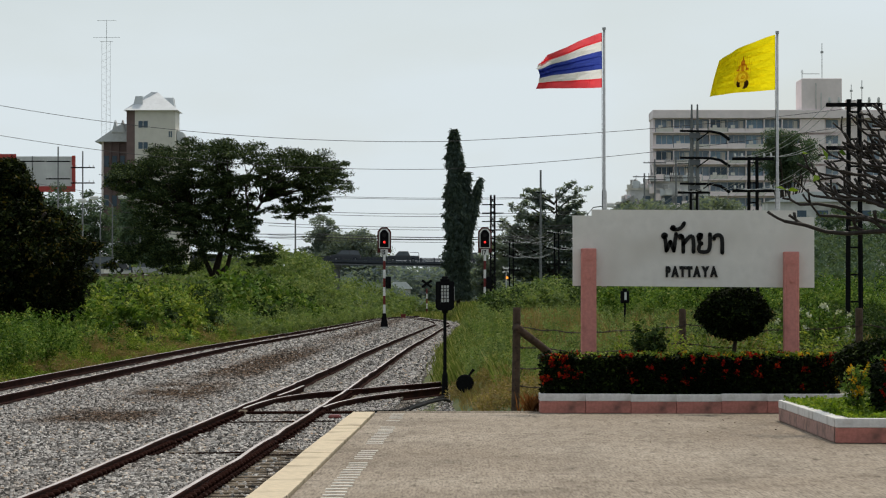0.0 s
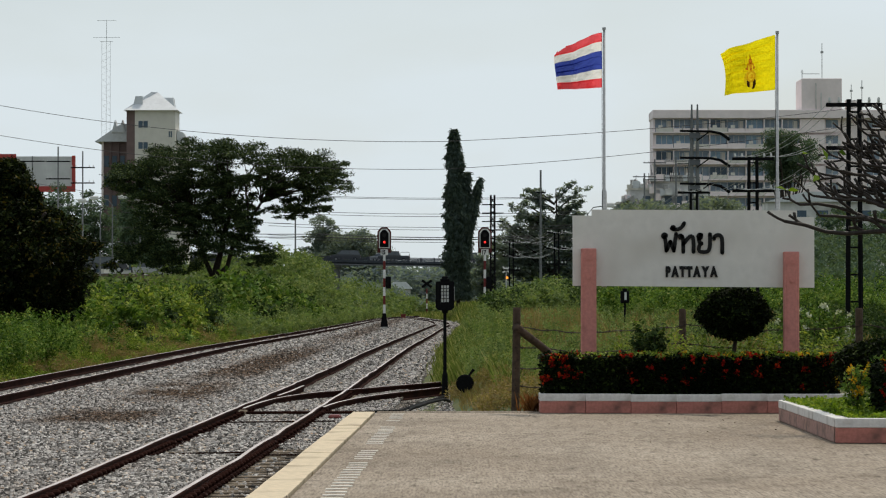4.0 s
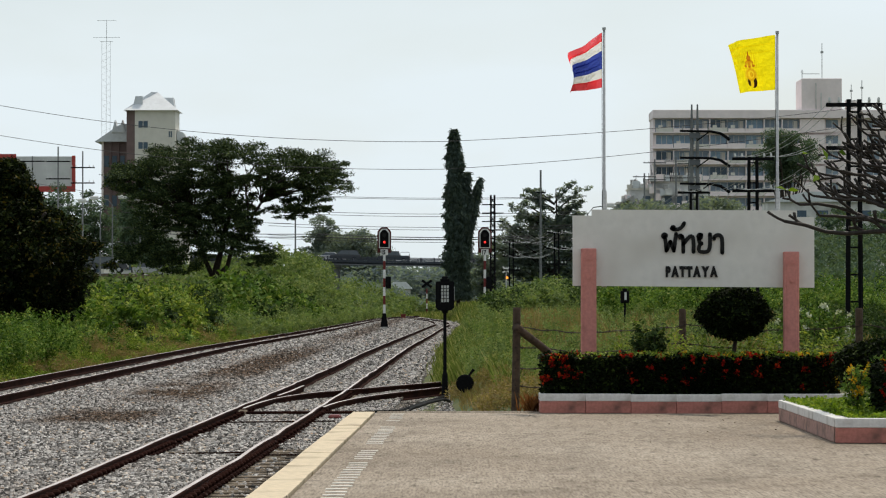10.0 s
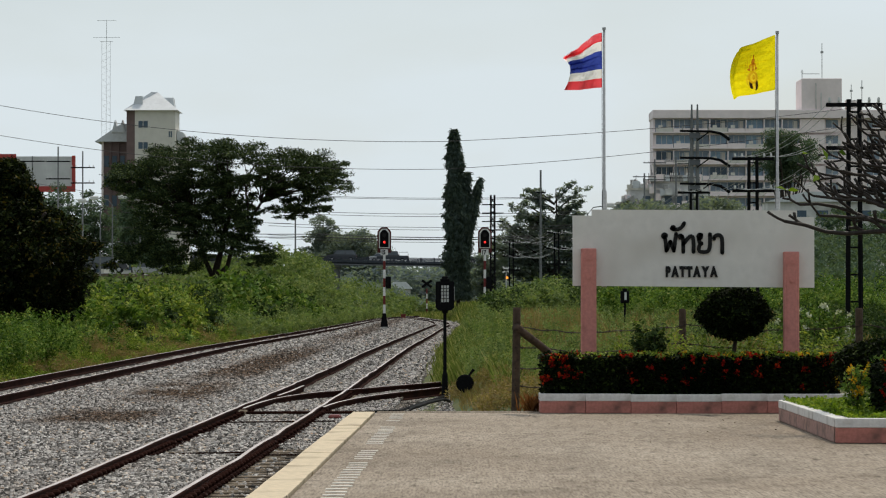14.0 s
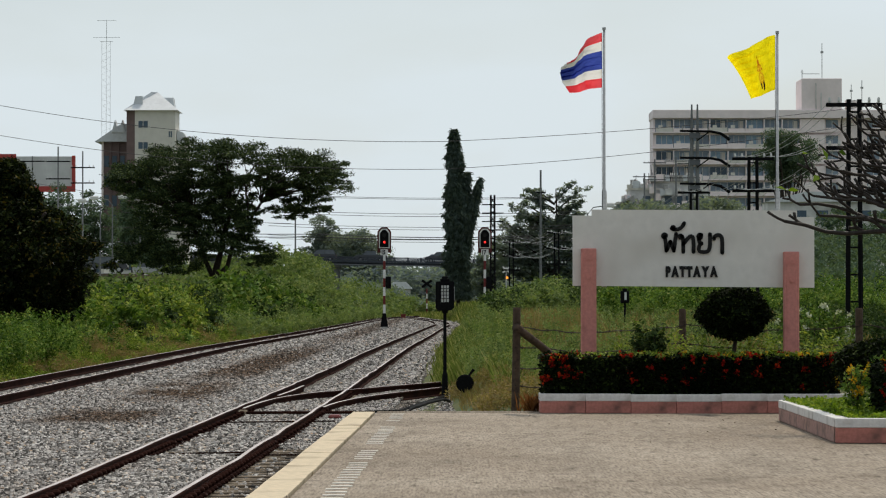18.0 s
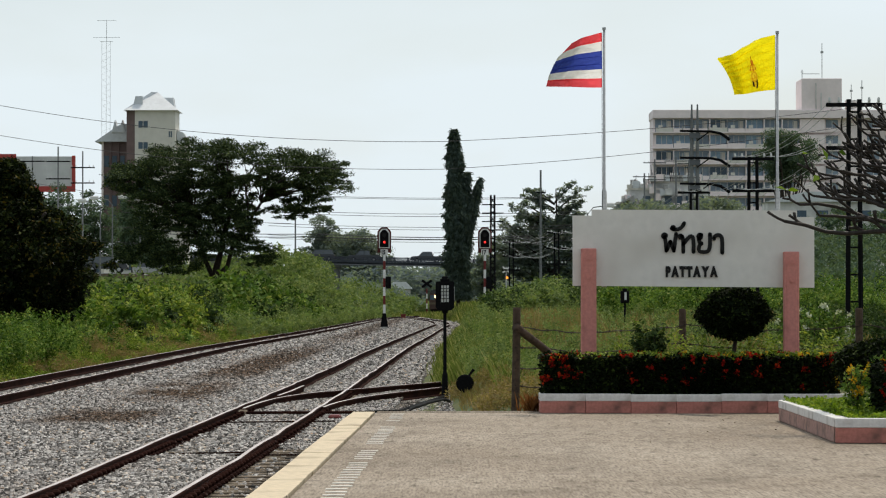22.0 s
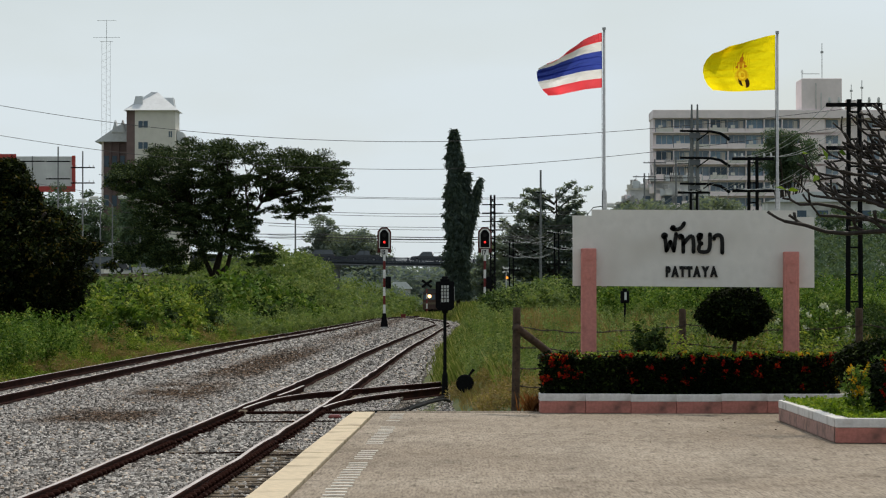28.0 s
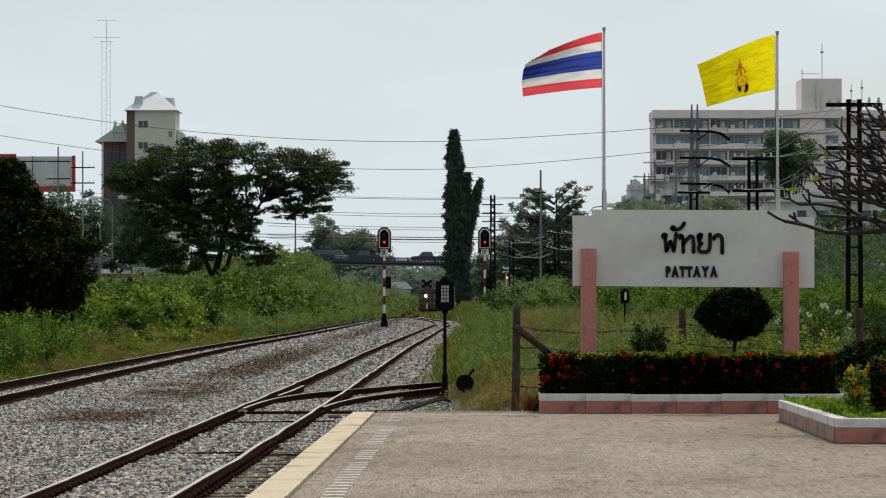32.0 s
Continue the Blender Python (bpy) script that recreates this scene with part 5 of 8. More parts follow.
def build_crossing_sign():
    s = thing("crossing_sign", (-2.0, 420.0, -0.5), "level crossing cross on a red and white banded post", "road sign")
    z = 0.0
    for k in range(6):
        part("post_band", rod((0, 0, z), (0, 0, z + 0.62), 0.085, 8), M_REDPAINT if k % 2 else M_WHITEPAINT, s)
        z += 0.62
    for a in (35, -35):
        arm = part("cross_arm", boxed(-0.74, 0.74, -0.05 - 0.001 * a, -0.02 - 0.001 * a, -0.16, 0.15), M_IRON, s, "dark weathered cross board")
        arm.matrix_basis = pose(0, -0.06, 4.32, 0, a, 0)
    f = thing("crossing_flasher", (5.53, 296.0, 0.6), "level crossing post with an amber flasher", "warning light")
    part("post", rod((0, 0, 0), (0, 0, 3.9), 0.06), M_GALV, f)
    for a in (40, -40):
        part("cross_arm", boxed(-0.42, 0.42, -0.04, 0.0, -0.07, 0.07), M_WHITEPAINT, f).matrix_basis = pose(0, -0.1 - 0.001 * a, 3.65, 0, a, 0)
    part("flasher", rod((0.06, -0.3, 2.95), (0.06, -0.15, 2.95), 0.1, 12), M_AMBER, f)


# ---- trees and thickets ----
def tree_of(name, at, label, limbs, clumps, leaf, mat, per, seed, flat=0.6, trunk_mat=None, lift=0.5, droop=0.0, category="tree"):
    """limbs: (points, radii) tubes; clumps: array of x, y, z, radius."""
    rng = np.random.default_rng(seed)
    t = thing(name, at, label, category)
    bm = bmesh.new()
    for pts, radii in limbs:
        tube(bm, pts, radii, 7)
    part("trunk", bm, trunk_mat or M_BARK, t, "dark trunk and limbs", True)
    c = np.repeat(clumps, per, axis=0)
    p = c[:, :3] + in_ball(rng, len(c), 0.3) * c[:, 3:4] * np.array([1, 1, flat])
    ob = quads_mesh("crown", leaves_at(rng, p, leaf, lift, droop, 0.5), mat)
    ob.parent = t
    return t


def limb(rng, a, b, r0, r1, bow=0.1, n=5):
    a, b = np.array(a, float), np.array(b, float)
    ln = np.linalg.norm(b - a)
    pts = [a + (b - a) * f + np.array([rng.normal() * bow * ln * math.sin(f * math.pi) * 0.5, rng.normal() * bow * ln * 0.5 * math.sin(f * math.pi), bow * ln * math.sin(f * math.pi)]) for f in np.linspace(0, 1, n)]
    return [tuple(p) for p in pts], list(np.linspace(r0, r1, n))


def build_rain_tree():
    """A broad umbrella crown of flat leaf pads on forking limbs."""
    rng = np.random.default_rng(77)
    limbs, clumps = [], []
    limbs.append(([(-0.3, 0, -0.5), (-0.1, 0, 1.3), (0.2, 0, 2.4), (0.32, 0, 3.6), (0.75, 0.1, 4.5), (0.9, 0.1, 5.4)], [0.3, 0.25, 0.21, 0.18, 0.15, 0.13]))
    limbs.append(([(-0.2, 0, 0.4), (-0.9, 0.1, 2.0), (-1.2, 0.1, 3.2), (-1.7, 0.2, 4.2)], [0.2, 0.16, 0.13, 0.1]))
    limbs.append(([(0.0, 0, 0.8), (0.7, -0.1, 1.5), (1.0, -0.1, 2.7), (1.7, -0.2, 3.5), (2.2, -0.2, 4.6), (3.1, -0.2, 6.0)], [0.2, 0.17, 0.15, 0.13, 0.11, 0.09]))
    limbs.append(([(0.9, 0.1, 5.4), (1.6, 0, 7.0), (2.6, 0, 8.6)], [0.12, 0.09, 0.06]))
    limbs.append(([(3.1, -0.2, 6.0), (4.6, 0, 7.0), (6.6, 0.2, 8.2), (8.0, 0.2, 8.8)], [0.09, 0.07, 0.05, 0.035]))
    starts = [(0.9, 0.1, 5.4), (-1.7, 0.2, 4.2), (2.2, -0.2, 4.6), (3.1, -0.2, 6.0)]

    def crown_top(x):
        return float(np.interp(x, [-7.9, -7.1, -5.8, -3.6, -1.7, 1.8, 4.6, 7.4, 8.4, 9.2], [7.5, 8.5, 9.2, 10.2, 10.55, 10.4, 10.1, 9.8, 9.4, 8.2])) + 0.28 * math.sin(2.7 * x + 0.6) - 0.2
    gaps = ((0.8, 2.9, 7.9, 8.7), (3.0, 5.3, 3.0, 4.9), (2.7, 3.4, 5.8, 6.4), (4.4, 6.0, 7.7, 8.3), (-4.6, -3.8, 7.4, 7.9))

    def pad(x, y, z, r):
        open_side = x > 1.2 and math.sin(2.1 * x + 1.3 * z) + math.sin(3.7 * z - 1.1 * x + y) > 1.5
        if not open_side and not any(a < x < b and c < z < d for a, b, c, d in gaps):
            clumps.append((x, y, z, r))
    for _ in range(260):
        x, y = rng.uniform(-7.5, 9.1), rng.uniform(-4.5, 4.5)
        pad(x, y, crown_top(x) - 0.05 * y * y - rng.random() ** 1.4 * 1.0, rng.uniform(0.5, 1.1))
    for _ in range(130):
        x = rng.uniform(-7.2, 8.4)
        pad(x, rng.uniform(-3.8, 3.8), crown_top(x) - rng.uniform(1.3, 2.9), rng.uniform(0.4, 0.85))
    for _ in range(620):
        x = rng.uniform(-5.6, 2.4)
        lowest = float(np.interp(x, [-5.6, -4.6, -3, -1.4, -0.6, 0.2, 1.4, 2.4], [2.8, 1.5, 1.0, 1.1, 2.0, 2.6, 2.2, 2.8]))
        pad(x, rng.uniform(-3.8, 3.0), rng.uniform(lowest, crown_top(x) - 1.2), rng.uniform(0.35, 0.75))
    for _ in range(110):
        pad(rng.uniform(-2.8, 0.9), rng.uniform(-2.5, 2.5), rng.uniform(4.4, 7.6), rng.uniform(0.35, 0.7))
    # clusters under the right-hand limbs and the hanging left end
    for x0, x1, z0, z1, n in ((6.0, 7.9, 5.3, 7.1, 42), (4.5, 6.4, 5.2, 7.6, 44), (3.6, 5.2, 4.1, 5.0, 16), (2.2, 4.1, 1.6, 3.4, 36), (4.0, 8.2, 7.0, 9.2, 70), (2.3, 4.4, 6.6, 8.6, 36), (7.4, 9.0, 7.4, 9.0, 26), (-7.4, -5.6, 7.5, 8.7, 34), (-6.8, -5.6, 6.5, 7.3, 10), (-7.0, -5.0, 1.7, 2.9, 26), (1.2, 2.6, 3.4, 6.0, 20)):
        for _ in range(n):
            pad(rng.uniform(x0, x1), rng.uniform(-2.5, 2.0), rng.uniform(z0, z1), rng.uniform(0.28, 0.62))
    for _ in range(70):
        pad(rng.uniform(1.8, 6.4), rng.uniform(-1.5, 1.5), rng.uniform(4.4, 8.2), rng.uniform(0.22, 0.4))
    for k in range(150):
        e = clumps[int(rng.integers(len(clumps)))]
        s0 = min(starts, key=lambda q: abs(q[0] - e[0]) + 0.5 * abs(q[2] - e[2]))
        if e[2] < s0[2] + 0.5:
            continue
        limbs.append(limb(rng, s0, e[:3], 0.06, 0.02, 0.06, 6))
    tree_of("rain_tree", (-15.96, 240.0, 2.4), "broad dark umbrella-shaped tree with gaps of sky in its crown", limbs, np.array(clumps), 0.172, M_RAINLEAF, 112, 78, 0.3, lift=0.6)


def build_bank_tree():
    rng = np.random.default_rng(88)
    limbs = [([(0, 0, -0.4), (0.1, 0, 1.0), (0.0, 0, 2.2)], [0.28, 0.22, 0.18])]
    clumps = []
    for k in range(10):
        a = k * 0.63
        limbs.append(limb(rng, (0, 0, 1.3), (1.35 * math.cos(a), 1.35 * math.sin(a), 2.4 + 1.0 * ((k * 3) % 4) / 4), 0.12, 0.04, 0.1))

    def reach(z):
        return float(np.interp(z, [-0.2, 0.5, 1.0, 1.5, 2.2, 2.95, 3.5, 3.9, 4.3, 4.75], [1.3, 1.75, 2.0, 2.25, 2.3, 1.75, 1.05, 0.6, 0.35, 0.12]))
    for _ in range(560):
        z = rng.uniform(-0.1, 4.7)
        a, r = rng.uniform(0, 6.283), reach(z) * math.sqrt(rng.uniform(0.35, 1.0))
        clumps.append((r * math.cos(a), r * math.sin(a), z, rng.uniform(0.14, 0.46)))
    for _ in range(190):
        z = rng.uniform(0.9, 4.4)
        clumps.append((-1.6 + rng.normal() * 0.9, rng.normal() * 0.8, z, rng.uniform(0.25, 0.45)))
    for k in range(34):
        a = k * 2.4
        z = 0.9 + 3.8 * k / 34
        clumps.append((reach(z) * (1.0 + 0.14 * (k % 3)) * math.cos(a), reach(z) * (1.0 + 0.14 * (k % 3)) * math.sin(a), z, 0.2))
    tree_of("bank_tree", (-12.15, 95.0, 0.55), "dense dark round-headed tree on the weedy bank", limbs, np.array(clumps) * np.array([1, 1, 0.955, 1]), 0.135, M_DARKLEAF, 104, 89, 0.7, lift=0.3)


def build_mast_trees():
    """A tall narrow tree with hanging leaves and two lower shoots that lean out from its side."""
    rng = np.random.default_rng(99)
    t = thing("mast_tree", (1.42, 330.0, 0.4), "tall narrow dark mast tree with drooping leaves and two side shoots", "tree")
    bm, pts = bmesh.new(), []
    for foot, tip, w, n in (((0.1, 1.5), (-0.35, 17.9), 1.42, 21000), ((0.5, 6.2), (1.06, 13.8), 0.62, 2600), ((0.7, 6.0), (2.25, 13.2), 0.72, 3000)):
        h = tip[1] - foot[1]
        tube(bm, [(foot[0], 0, -0.5 if w > 1 else foot[1] - 0.5), ((foot[0] + tip[0]) / 2, 0, foot[1] + h * 0.5), (tip[0], 0, tip[1] - 0.6)], [0.2 if w > 1 else 0.08, 0.12 if w > 1 else 0.06, 0.03], 7)
        f = rng.random(n) ** 1.05
        prof = np.interp(f, [0, 0.06, 0.3, 0.5, 0.7, 0.85, 0.95, 1.0], [0.95, 1.08, 1.05, 1.0, 0.78, 0.6, 0.42, 0.1])
        tier = 0.8 + 0.2 * np.sin(f * h * 4.2) * np.sin(f * 37 + 1.3)
        a = rng.uniform(0, 2 * np.pi, n)
        r = w * prof * tier * (1 + 0.18 * np.sin(3 * a + f * 20)) * np.sqrt(rng.uniform(0.3, 1.0, n))
        pts.append(np.stack([foot[0] + (tip[0] - foot[0]) * f ** 1.3 + r * np.cos(a), r * np.sin(a), foot[1] + f * h], 1))
    part("trunk", bm, M_BARK, t)
    quads_mesh("crown", leaves_at(rng, np.concatenate(pts), 0.42, 0.05, 2.6, 0.32), M_CONELEAF).parent = t


def build_mid_trees():
    def rough(name, x, y, z, w, h, n, leaf, mat, label, seed, trunk=0.22, per=60, low=0.15):
        r = np.random.default_rng(seed)
        limbs = [([(0, 0, -0.5), (0, 0, h * 0.55)], [trunk, trunk * 0.6])]
        clumps = []
        for _ in range(n):
            d = unit(r.normal(size=(1, 3)))[0] * r.uniform(0.3, 1.0)
            zz = h * (low + (1 - low) * (0.5 + 0.5 * d[2]))
            c = (d[0] * w * 0.5, d[1] * w * 0.4, zz, r.uniform(0.07, 0.15) * w)
            clumps.append(c)
            if r.random() < 0.12:
                limbs.append(limb(r, (0, 0, h * 0.35), c[:3], trunk * 0.4, 0.05, 0.05, 4))
        tree_of(name, (x, y, z), label, limbs, np.array(clumps), leaf, mat, per, seed + 1, 0.6)
    # open-headed tree by the mast trees: long rising branches with ragged tufts
    r = np.random.default_rng(120)
    limbs, clumps = [([(0, 0, -0.5), (0.1, 0, 3.5), (0.4, 0, 7.0), (0.3, 0, 10.4)], [0.25, 0.2, 0.12, 0.04])], []
    for k in range(52):
        z0 = r.uniform(1.0, 9.5)
        side = r.choice([-1.0, 1.0])
        ln = (6.0 - 0.44 * z0) * r.uniform(0.55, 1.15)
        e = (side * ln, r.uniform(-1.6, 1.6), z0 + ln * r.uniform(0.35, 0.95))
        limbs.append(limb(r, (0.2, 0, z0), e, 0.08, 0.025, 0.05))
        for f in np.linspace(0.25, 1.0, 8):
            clumps.append((e[0] * f + r.normal() * 0.15, e[1] * f, z0 + (e[2] - z0) * f + 0.1 + r.normal() * 0.15, r.uniform(0.22, 0.46)))
    for _ in range(230):
        z = r.uniform(0.3, 7.5)
        clumps.append((r.normal() * (2.2 - 0.2 * z), r.uniform(-1.5, 1.5), z, r.uniform(0.4, 0.8)))
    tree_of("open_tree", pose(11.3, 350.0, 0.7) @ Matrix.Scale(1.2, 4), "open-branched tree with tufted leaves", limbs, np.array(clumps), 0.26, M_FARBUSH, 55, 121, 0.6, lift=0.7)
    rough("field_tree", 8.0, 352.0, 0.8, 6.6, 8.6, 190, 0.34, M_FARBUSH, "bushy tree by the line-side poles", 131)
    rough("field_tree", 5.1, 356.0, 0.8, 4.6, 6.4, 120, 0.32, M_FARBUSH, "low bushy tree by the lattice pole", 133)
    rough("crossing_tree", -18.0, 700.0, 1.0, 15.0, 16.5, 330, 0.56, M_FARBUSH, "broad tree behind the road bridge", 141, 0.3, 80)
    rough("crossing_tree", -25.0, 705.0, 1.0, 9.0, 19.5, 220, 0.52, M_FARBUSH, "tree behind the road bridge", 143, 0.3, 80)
    rough("hotel_tree", 52.6, 520.0, 2.6, 9.6, 25.8, 190, 0.4, M_ROADLEAF, "tall dark tree before the hotel", 151, 0.4, 90, 0.66)
    for x, y, w, h, seed, lab in ((-46.2, 405.0, 7.0, 14.0, 161, "below the billboard"), (-43.0, 412.0, 7.5, 13.6, 163, "below the billboard"), (-39.4, 430.0, 7.5, 14.0, 165, "beside the brown building"),
                                  (-33.2, 392.0, 5.0, 8.0, 169, "beside the brown building"), (-49.5, 420.0, 7.0, 12.5, 171, "below the billboard")):
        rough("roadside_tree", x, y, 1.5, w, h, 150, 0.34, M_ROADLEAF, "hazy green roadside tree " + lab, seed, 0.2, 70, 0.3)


def thicket(name, label, spots, leaf, mat, per, seed, flat=0.8, lift=0.4, category="bushes"):
    """Bushes that grow into one another: spots are x, y, z, radius."""
    rng = np.random.default_rng(seed)
    per = int(per * 0.52)
    c = np.repeat(spots, per, axis=0)
    p = c[:, :3] + in_ball(rng, len(c), 0.25) * c[:, 3:4] * np.array([1, 1, flat])
    size = 1.3 * (np.full(len(c), leaf) if np.isscalar(leaf) else np.repeat(leaf, per))
    return tagged(quads_mesh(name, leaves_at(rng, p, size, lift, 0.0, 0.5), mat), label, category, kind="stuff")


def sprigs(name, label, feet, heights, leaf, mat, per, seed):
    """Single upright stems, leafy in their upper half, leaning a little."""
    rng = np.random.default_rng(seed)
    n = len(feet)
    f = rng.uniform(0.45, 1.0, (n, per))
    a = rng.uniform(0, 2 * np.pi, (n, 1))
    bend = heights[:, None] * rng.uniform(0.02, 0.22, (n, 1)) * f * f
    spread = 0.5 * leaf
    p = np.stack([feet[:, 0:1] + bend * np.cos(a) + rng.normal(0, spread, (n, per)), feet[:, 1:2] + bend * np.sin(a) + rng.normal(0, spread, (n, per)), feet[:, 2:3] + heights[:, None] * f], -1).reshape(-1, 3)
    return tagged(quads_mesh(name, leaves_at(rng, p, leaf, 0.5, 0.0, 0.45), mat), label, "weeds", kind="stuff")


def shrubs(name, label, feet, heights, leaf, mat, stems, per, seed, spread=0.5, category="bushes", lift=0.35):
    """Bushes of arching leafy stems that rise from one foot each, open between them."""
    rng = np.random.default_rng(seed)
    n = len(feet)
    f = rng.uniform(0.3, 1.0, (n, stems, per)) ** 0.75
    a = rng.uniform(0, 2 * np.pi, (n, stems, 1))
    h = heights[:, None, None] * rng.uniform(0.55, 1.1, (n, stems, 1))
    out = heights[:, None, None] * spread * rng.uniform(0.1, 1.0, (n, stems, 1)) * f ** 1.5
    fuzz = (leaf[:, None, None] if not np.isscalar(leaf) else leaf) * 0.7
    p = np.stack([feet[:, 0, None, None] + out * np.cos(a) + rng.normal(0, 1, f.shape) * fuzz, feet[:, 1, None, None] + out * np.sin(a) + rng.normal(0, 1, f.shape) * fuzz,
                  feet[:, 2, None, None] + h * (1.15 * f - 0.15 * f ** 3) + rng.normal(0, 0.6, f.shape) * fuzz], -1).reshape(-1, 3)
    size = leaf if np.isscalar(leaf) else np.repeat(leaf, stems * per)
    return tagged(quads_mesh(name, leaves_at(rng, p, size, lift, 0.3, 0.46), mat), label, category, kind="stuff")


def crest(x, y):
    """Growth height fitted by bearing to the camera's view: low along the track, higher on the mound by the bridge."""
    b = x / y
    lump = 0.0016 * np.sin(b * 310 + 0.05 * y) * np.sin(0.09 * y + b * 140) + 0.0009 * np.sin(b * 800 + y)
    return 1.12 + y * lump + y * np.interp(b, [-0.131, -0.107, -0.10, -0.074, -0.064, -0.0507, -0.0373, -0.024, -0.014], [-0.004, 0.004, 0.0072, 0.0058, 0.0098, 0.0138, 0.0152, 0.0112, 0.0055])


def build_thickets():
    rng = np.random.default_rng(200)
    # the bank along the far track, near to far: leafy bushes in mounds with dark hollows between
    for name, y0, y1, n, leaf, deep in (("bank_bushes", 58, 112, 640, 0.095, 7.0), ("bank_bushes", 105, 190, 620, 0.2, 9.0), ("bank_bushes", 180, 335, 560, 0.34, 15.0)):
        y = rng.uniform(y0, y1, n)
        off = rng.random(n) ** 1.1
        x = line_x(LEFT_TRACK, y) - 2.0 - off * (deep + 0.04 * (y - y0))
        mound = 0.5 + 0.5 * np.sin(x * 1.5 + 0.29 * y + 0.6) * np.sin(0.19 * y + 0.75 * x + 1.0)
        keep = mound + rng.normal(0, 0.22, n) > 0.3
        x, y, off, mound = x[keep], y[keep], off[keep], mound[keep]
        n = len(x)
        tall = 0.35 + (0.4 + 1.9 * mound) * step(0.0, 0.4, off) + 1.9 * step(90, 200, y) * step(0.0, 0.3, off) * (0.3 + 0.8 * mound)
        low = ground_height(x, y)
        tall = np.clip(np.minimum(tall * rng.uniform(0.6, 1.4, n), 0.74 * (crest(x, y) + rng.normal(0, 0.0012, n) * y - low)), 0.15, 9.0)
        feet = np.stack([x, y, low], 1)
        # leaf colours mixed light and dark; the dark share imitates shaded hollows
        kind = np.sin(x * 0.9 + 2.0) * np.sin(y * 0.31 + 0.6 * x) + rng.normal(0, 0.3, n)
        sizes = leaf * rng.uniform(0.65, 1.5, n)
        for pick, mat, label in ((kind < -0.05, M_BUSH, "tangled deep green bushes on the bank"), ((kind >= -0.05) & (kind < 0.4), M_SUNBUSH, "fresh yellow-green bushes on the bank"), (kind >= 0.4, M_MIDBUSH, "dark green bushes that stand in for shaded hollows")):
            shrubs(name, label, feet[pick], tall[pick], sizes[pick], M_VERGE if mat is M_SUNBUSH and y0 > 170 else mat, 16, 34 if y0 < 100 else 19, 201 + n + int(pick.sum()), 0.42)
        m = 240
        k = rng.integers(n, size=m)
        foot = feet[k] + np.stack([rng.normal(0, 0.3, m), rng.normal(0, 0.3, m), np.zeros(m)], 1)
        foot[:, 2] = ground_height(foot[:, 0], foot[:, 1])
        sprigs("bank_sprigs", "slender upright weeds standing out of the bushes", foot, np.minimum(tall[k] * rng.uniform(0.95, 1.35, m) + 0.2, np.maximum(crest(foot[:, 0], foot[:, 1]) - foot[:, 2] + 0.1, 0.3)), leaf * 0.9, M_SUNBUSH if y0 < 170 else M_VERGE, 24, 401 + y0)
    # low weeds along the rail, green and dry in turn
    n = 1250
    y = 58 + 110 * rng.random(n) ** 1.3
    x = line_x(LEFT_TRACK, y) - 0.78 - 3.0 * rng.random(n) ** 1.4
    dry = np.sin(y * 0.33 + 0.5) + 0.5 * np.sin(y * 0.9 + x) + rng.normal(0, 0.5, n) > 0.2
    feet, high = np.stack([x, y, ground_height(x, y) - 0.04], 1), rng.uniform(0.25, 0.8, n) * (0.35 + 0.65 * step(0.1, 1.6, line_x(LEFT_TRACK, y) - 0.78 - x))
    shrubs("rail_side_weeds", "green weeds along the far track", feet[~dry], high[~dry], 0.06, M_SUNBUSH, 9, 16, 411, 0.55, "weeds")
    shrubs("dry_rail_side_weeds", "dry pinkish-brown weeds along the far track", feet[dry], high[dry] * 1.1, 0.05, M_DRYGRASS, 10, 16, 412, 0.5, "weeds")
    n = 420
    y = rng.uniform(150, 420, n)
    x = line_x(LEFT_TRACK, y) - 1.3 - 5.0 * rng.random(n) ** 1.3
    shrubs("rail_side_weeds", "green weeds along the far track", np.stack([x, y, ground_height(x, y) - 0.04], 1), rng.uniform(0.4, 1.3, n), 0.16, M_VERGE, 9, 16, 414, 0.6, "weeds")
    # beyond: the rising scrub by the bridge ramp
    n = 320
    y = rng.uniform(330, 600, n)
    x = line_x(LEFT_TRACK, y) - 2.5 - 24 * rng.random(n) ** 1.2
    tall = 1.2 + 3.4 * step(0.5, 13, line_x(LEFT_TRACK, y) - 2.5 - x) * rng.uniform(0.5, 1.15, n)
    r = np.clip(tall * 0.45, 0.6, 1.7)
    thicket("far_scrub", "hazy green scrub by the bridge ramp", np.stack([x, y, ground_height(x, y) + tall - r, r], 1), 0.4, M_VERGE, 95, 230)
    n = 260
    y = rng.uniform(590, 640, n)
    x = rng.uniform(-22, -3.5, n)
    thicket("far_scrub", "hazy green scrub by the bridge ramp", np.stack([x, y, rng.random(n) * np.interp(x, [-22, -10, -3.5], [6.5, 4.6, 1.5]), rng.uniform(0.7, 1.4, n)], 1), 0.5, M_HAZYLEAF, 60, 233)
    n = 300
    y = rng.uniform(110, 340, n)
    x = line_x(LEFT_TRACK, y) - 8 - 22 * rng.random(n)
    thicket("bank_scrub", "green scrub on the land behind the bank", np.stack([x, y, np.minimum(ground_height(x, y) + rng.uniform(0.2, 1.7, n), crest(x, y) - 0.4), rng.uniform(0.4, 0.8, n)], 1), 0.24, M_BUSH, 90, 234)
    # darker leaf colour here imitates the shade of the bank tree
    n = 150
    y = rng.uniform(60, 90, n)
    x = np.minimum(-0.131 * y + rng.random(n) * 2.6, line_x(LEFT_TRACK, y) - 1.7 - rng.random(n))
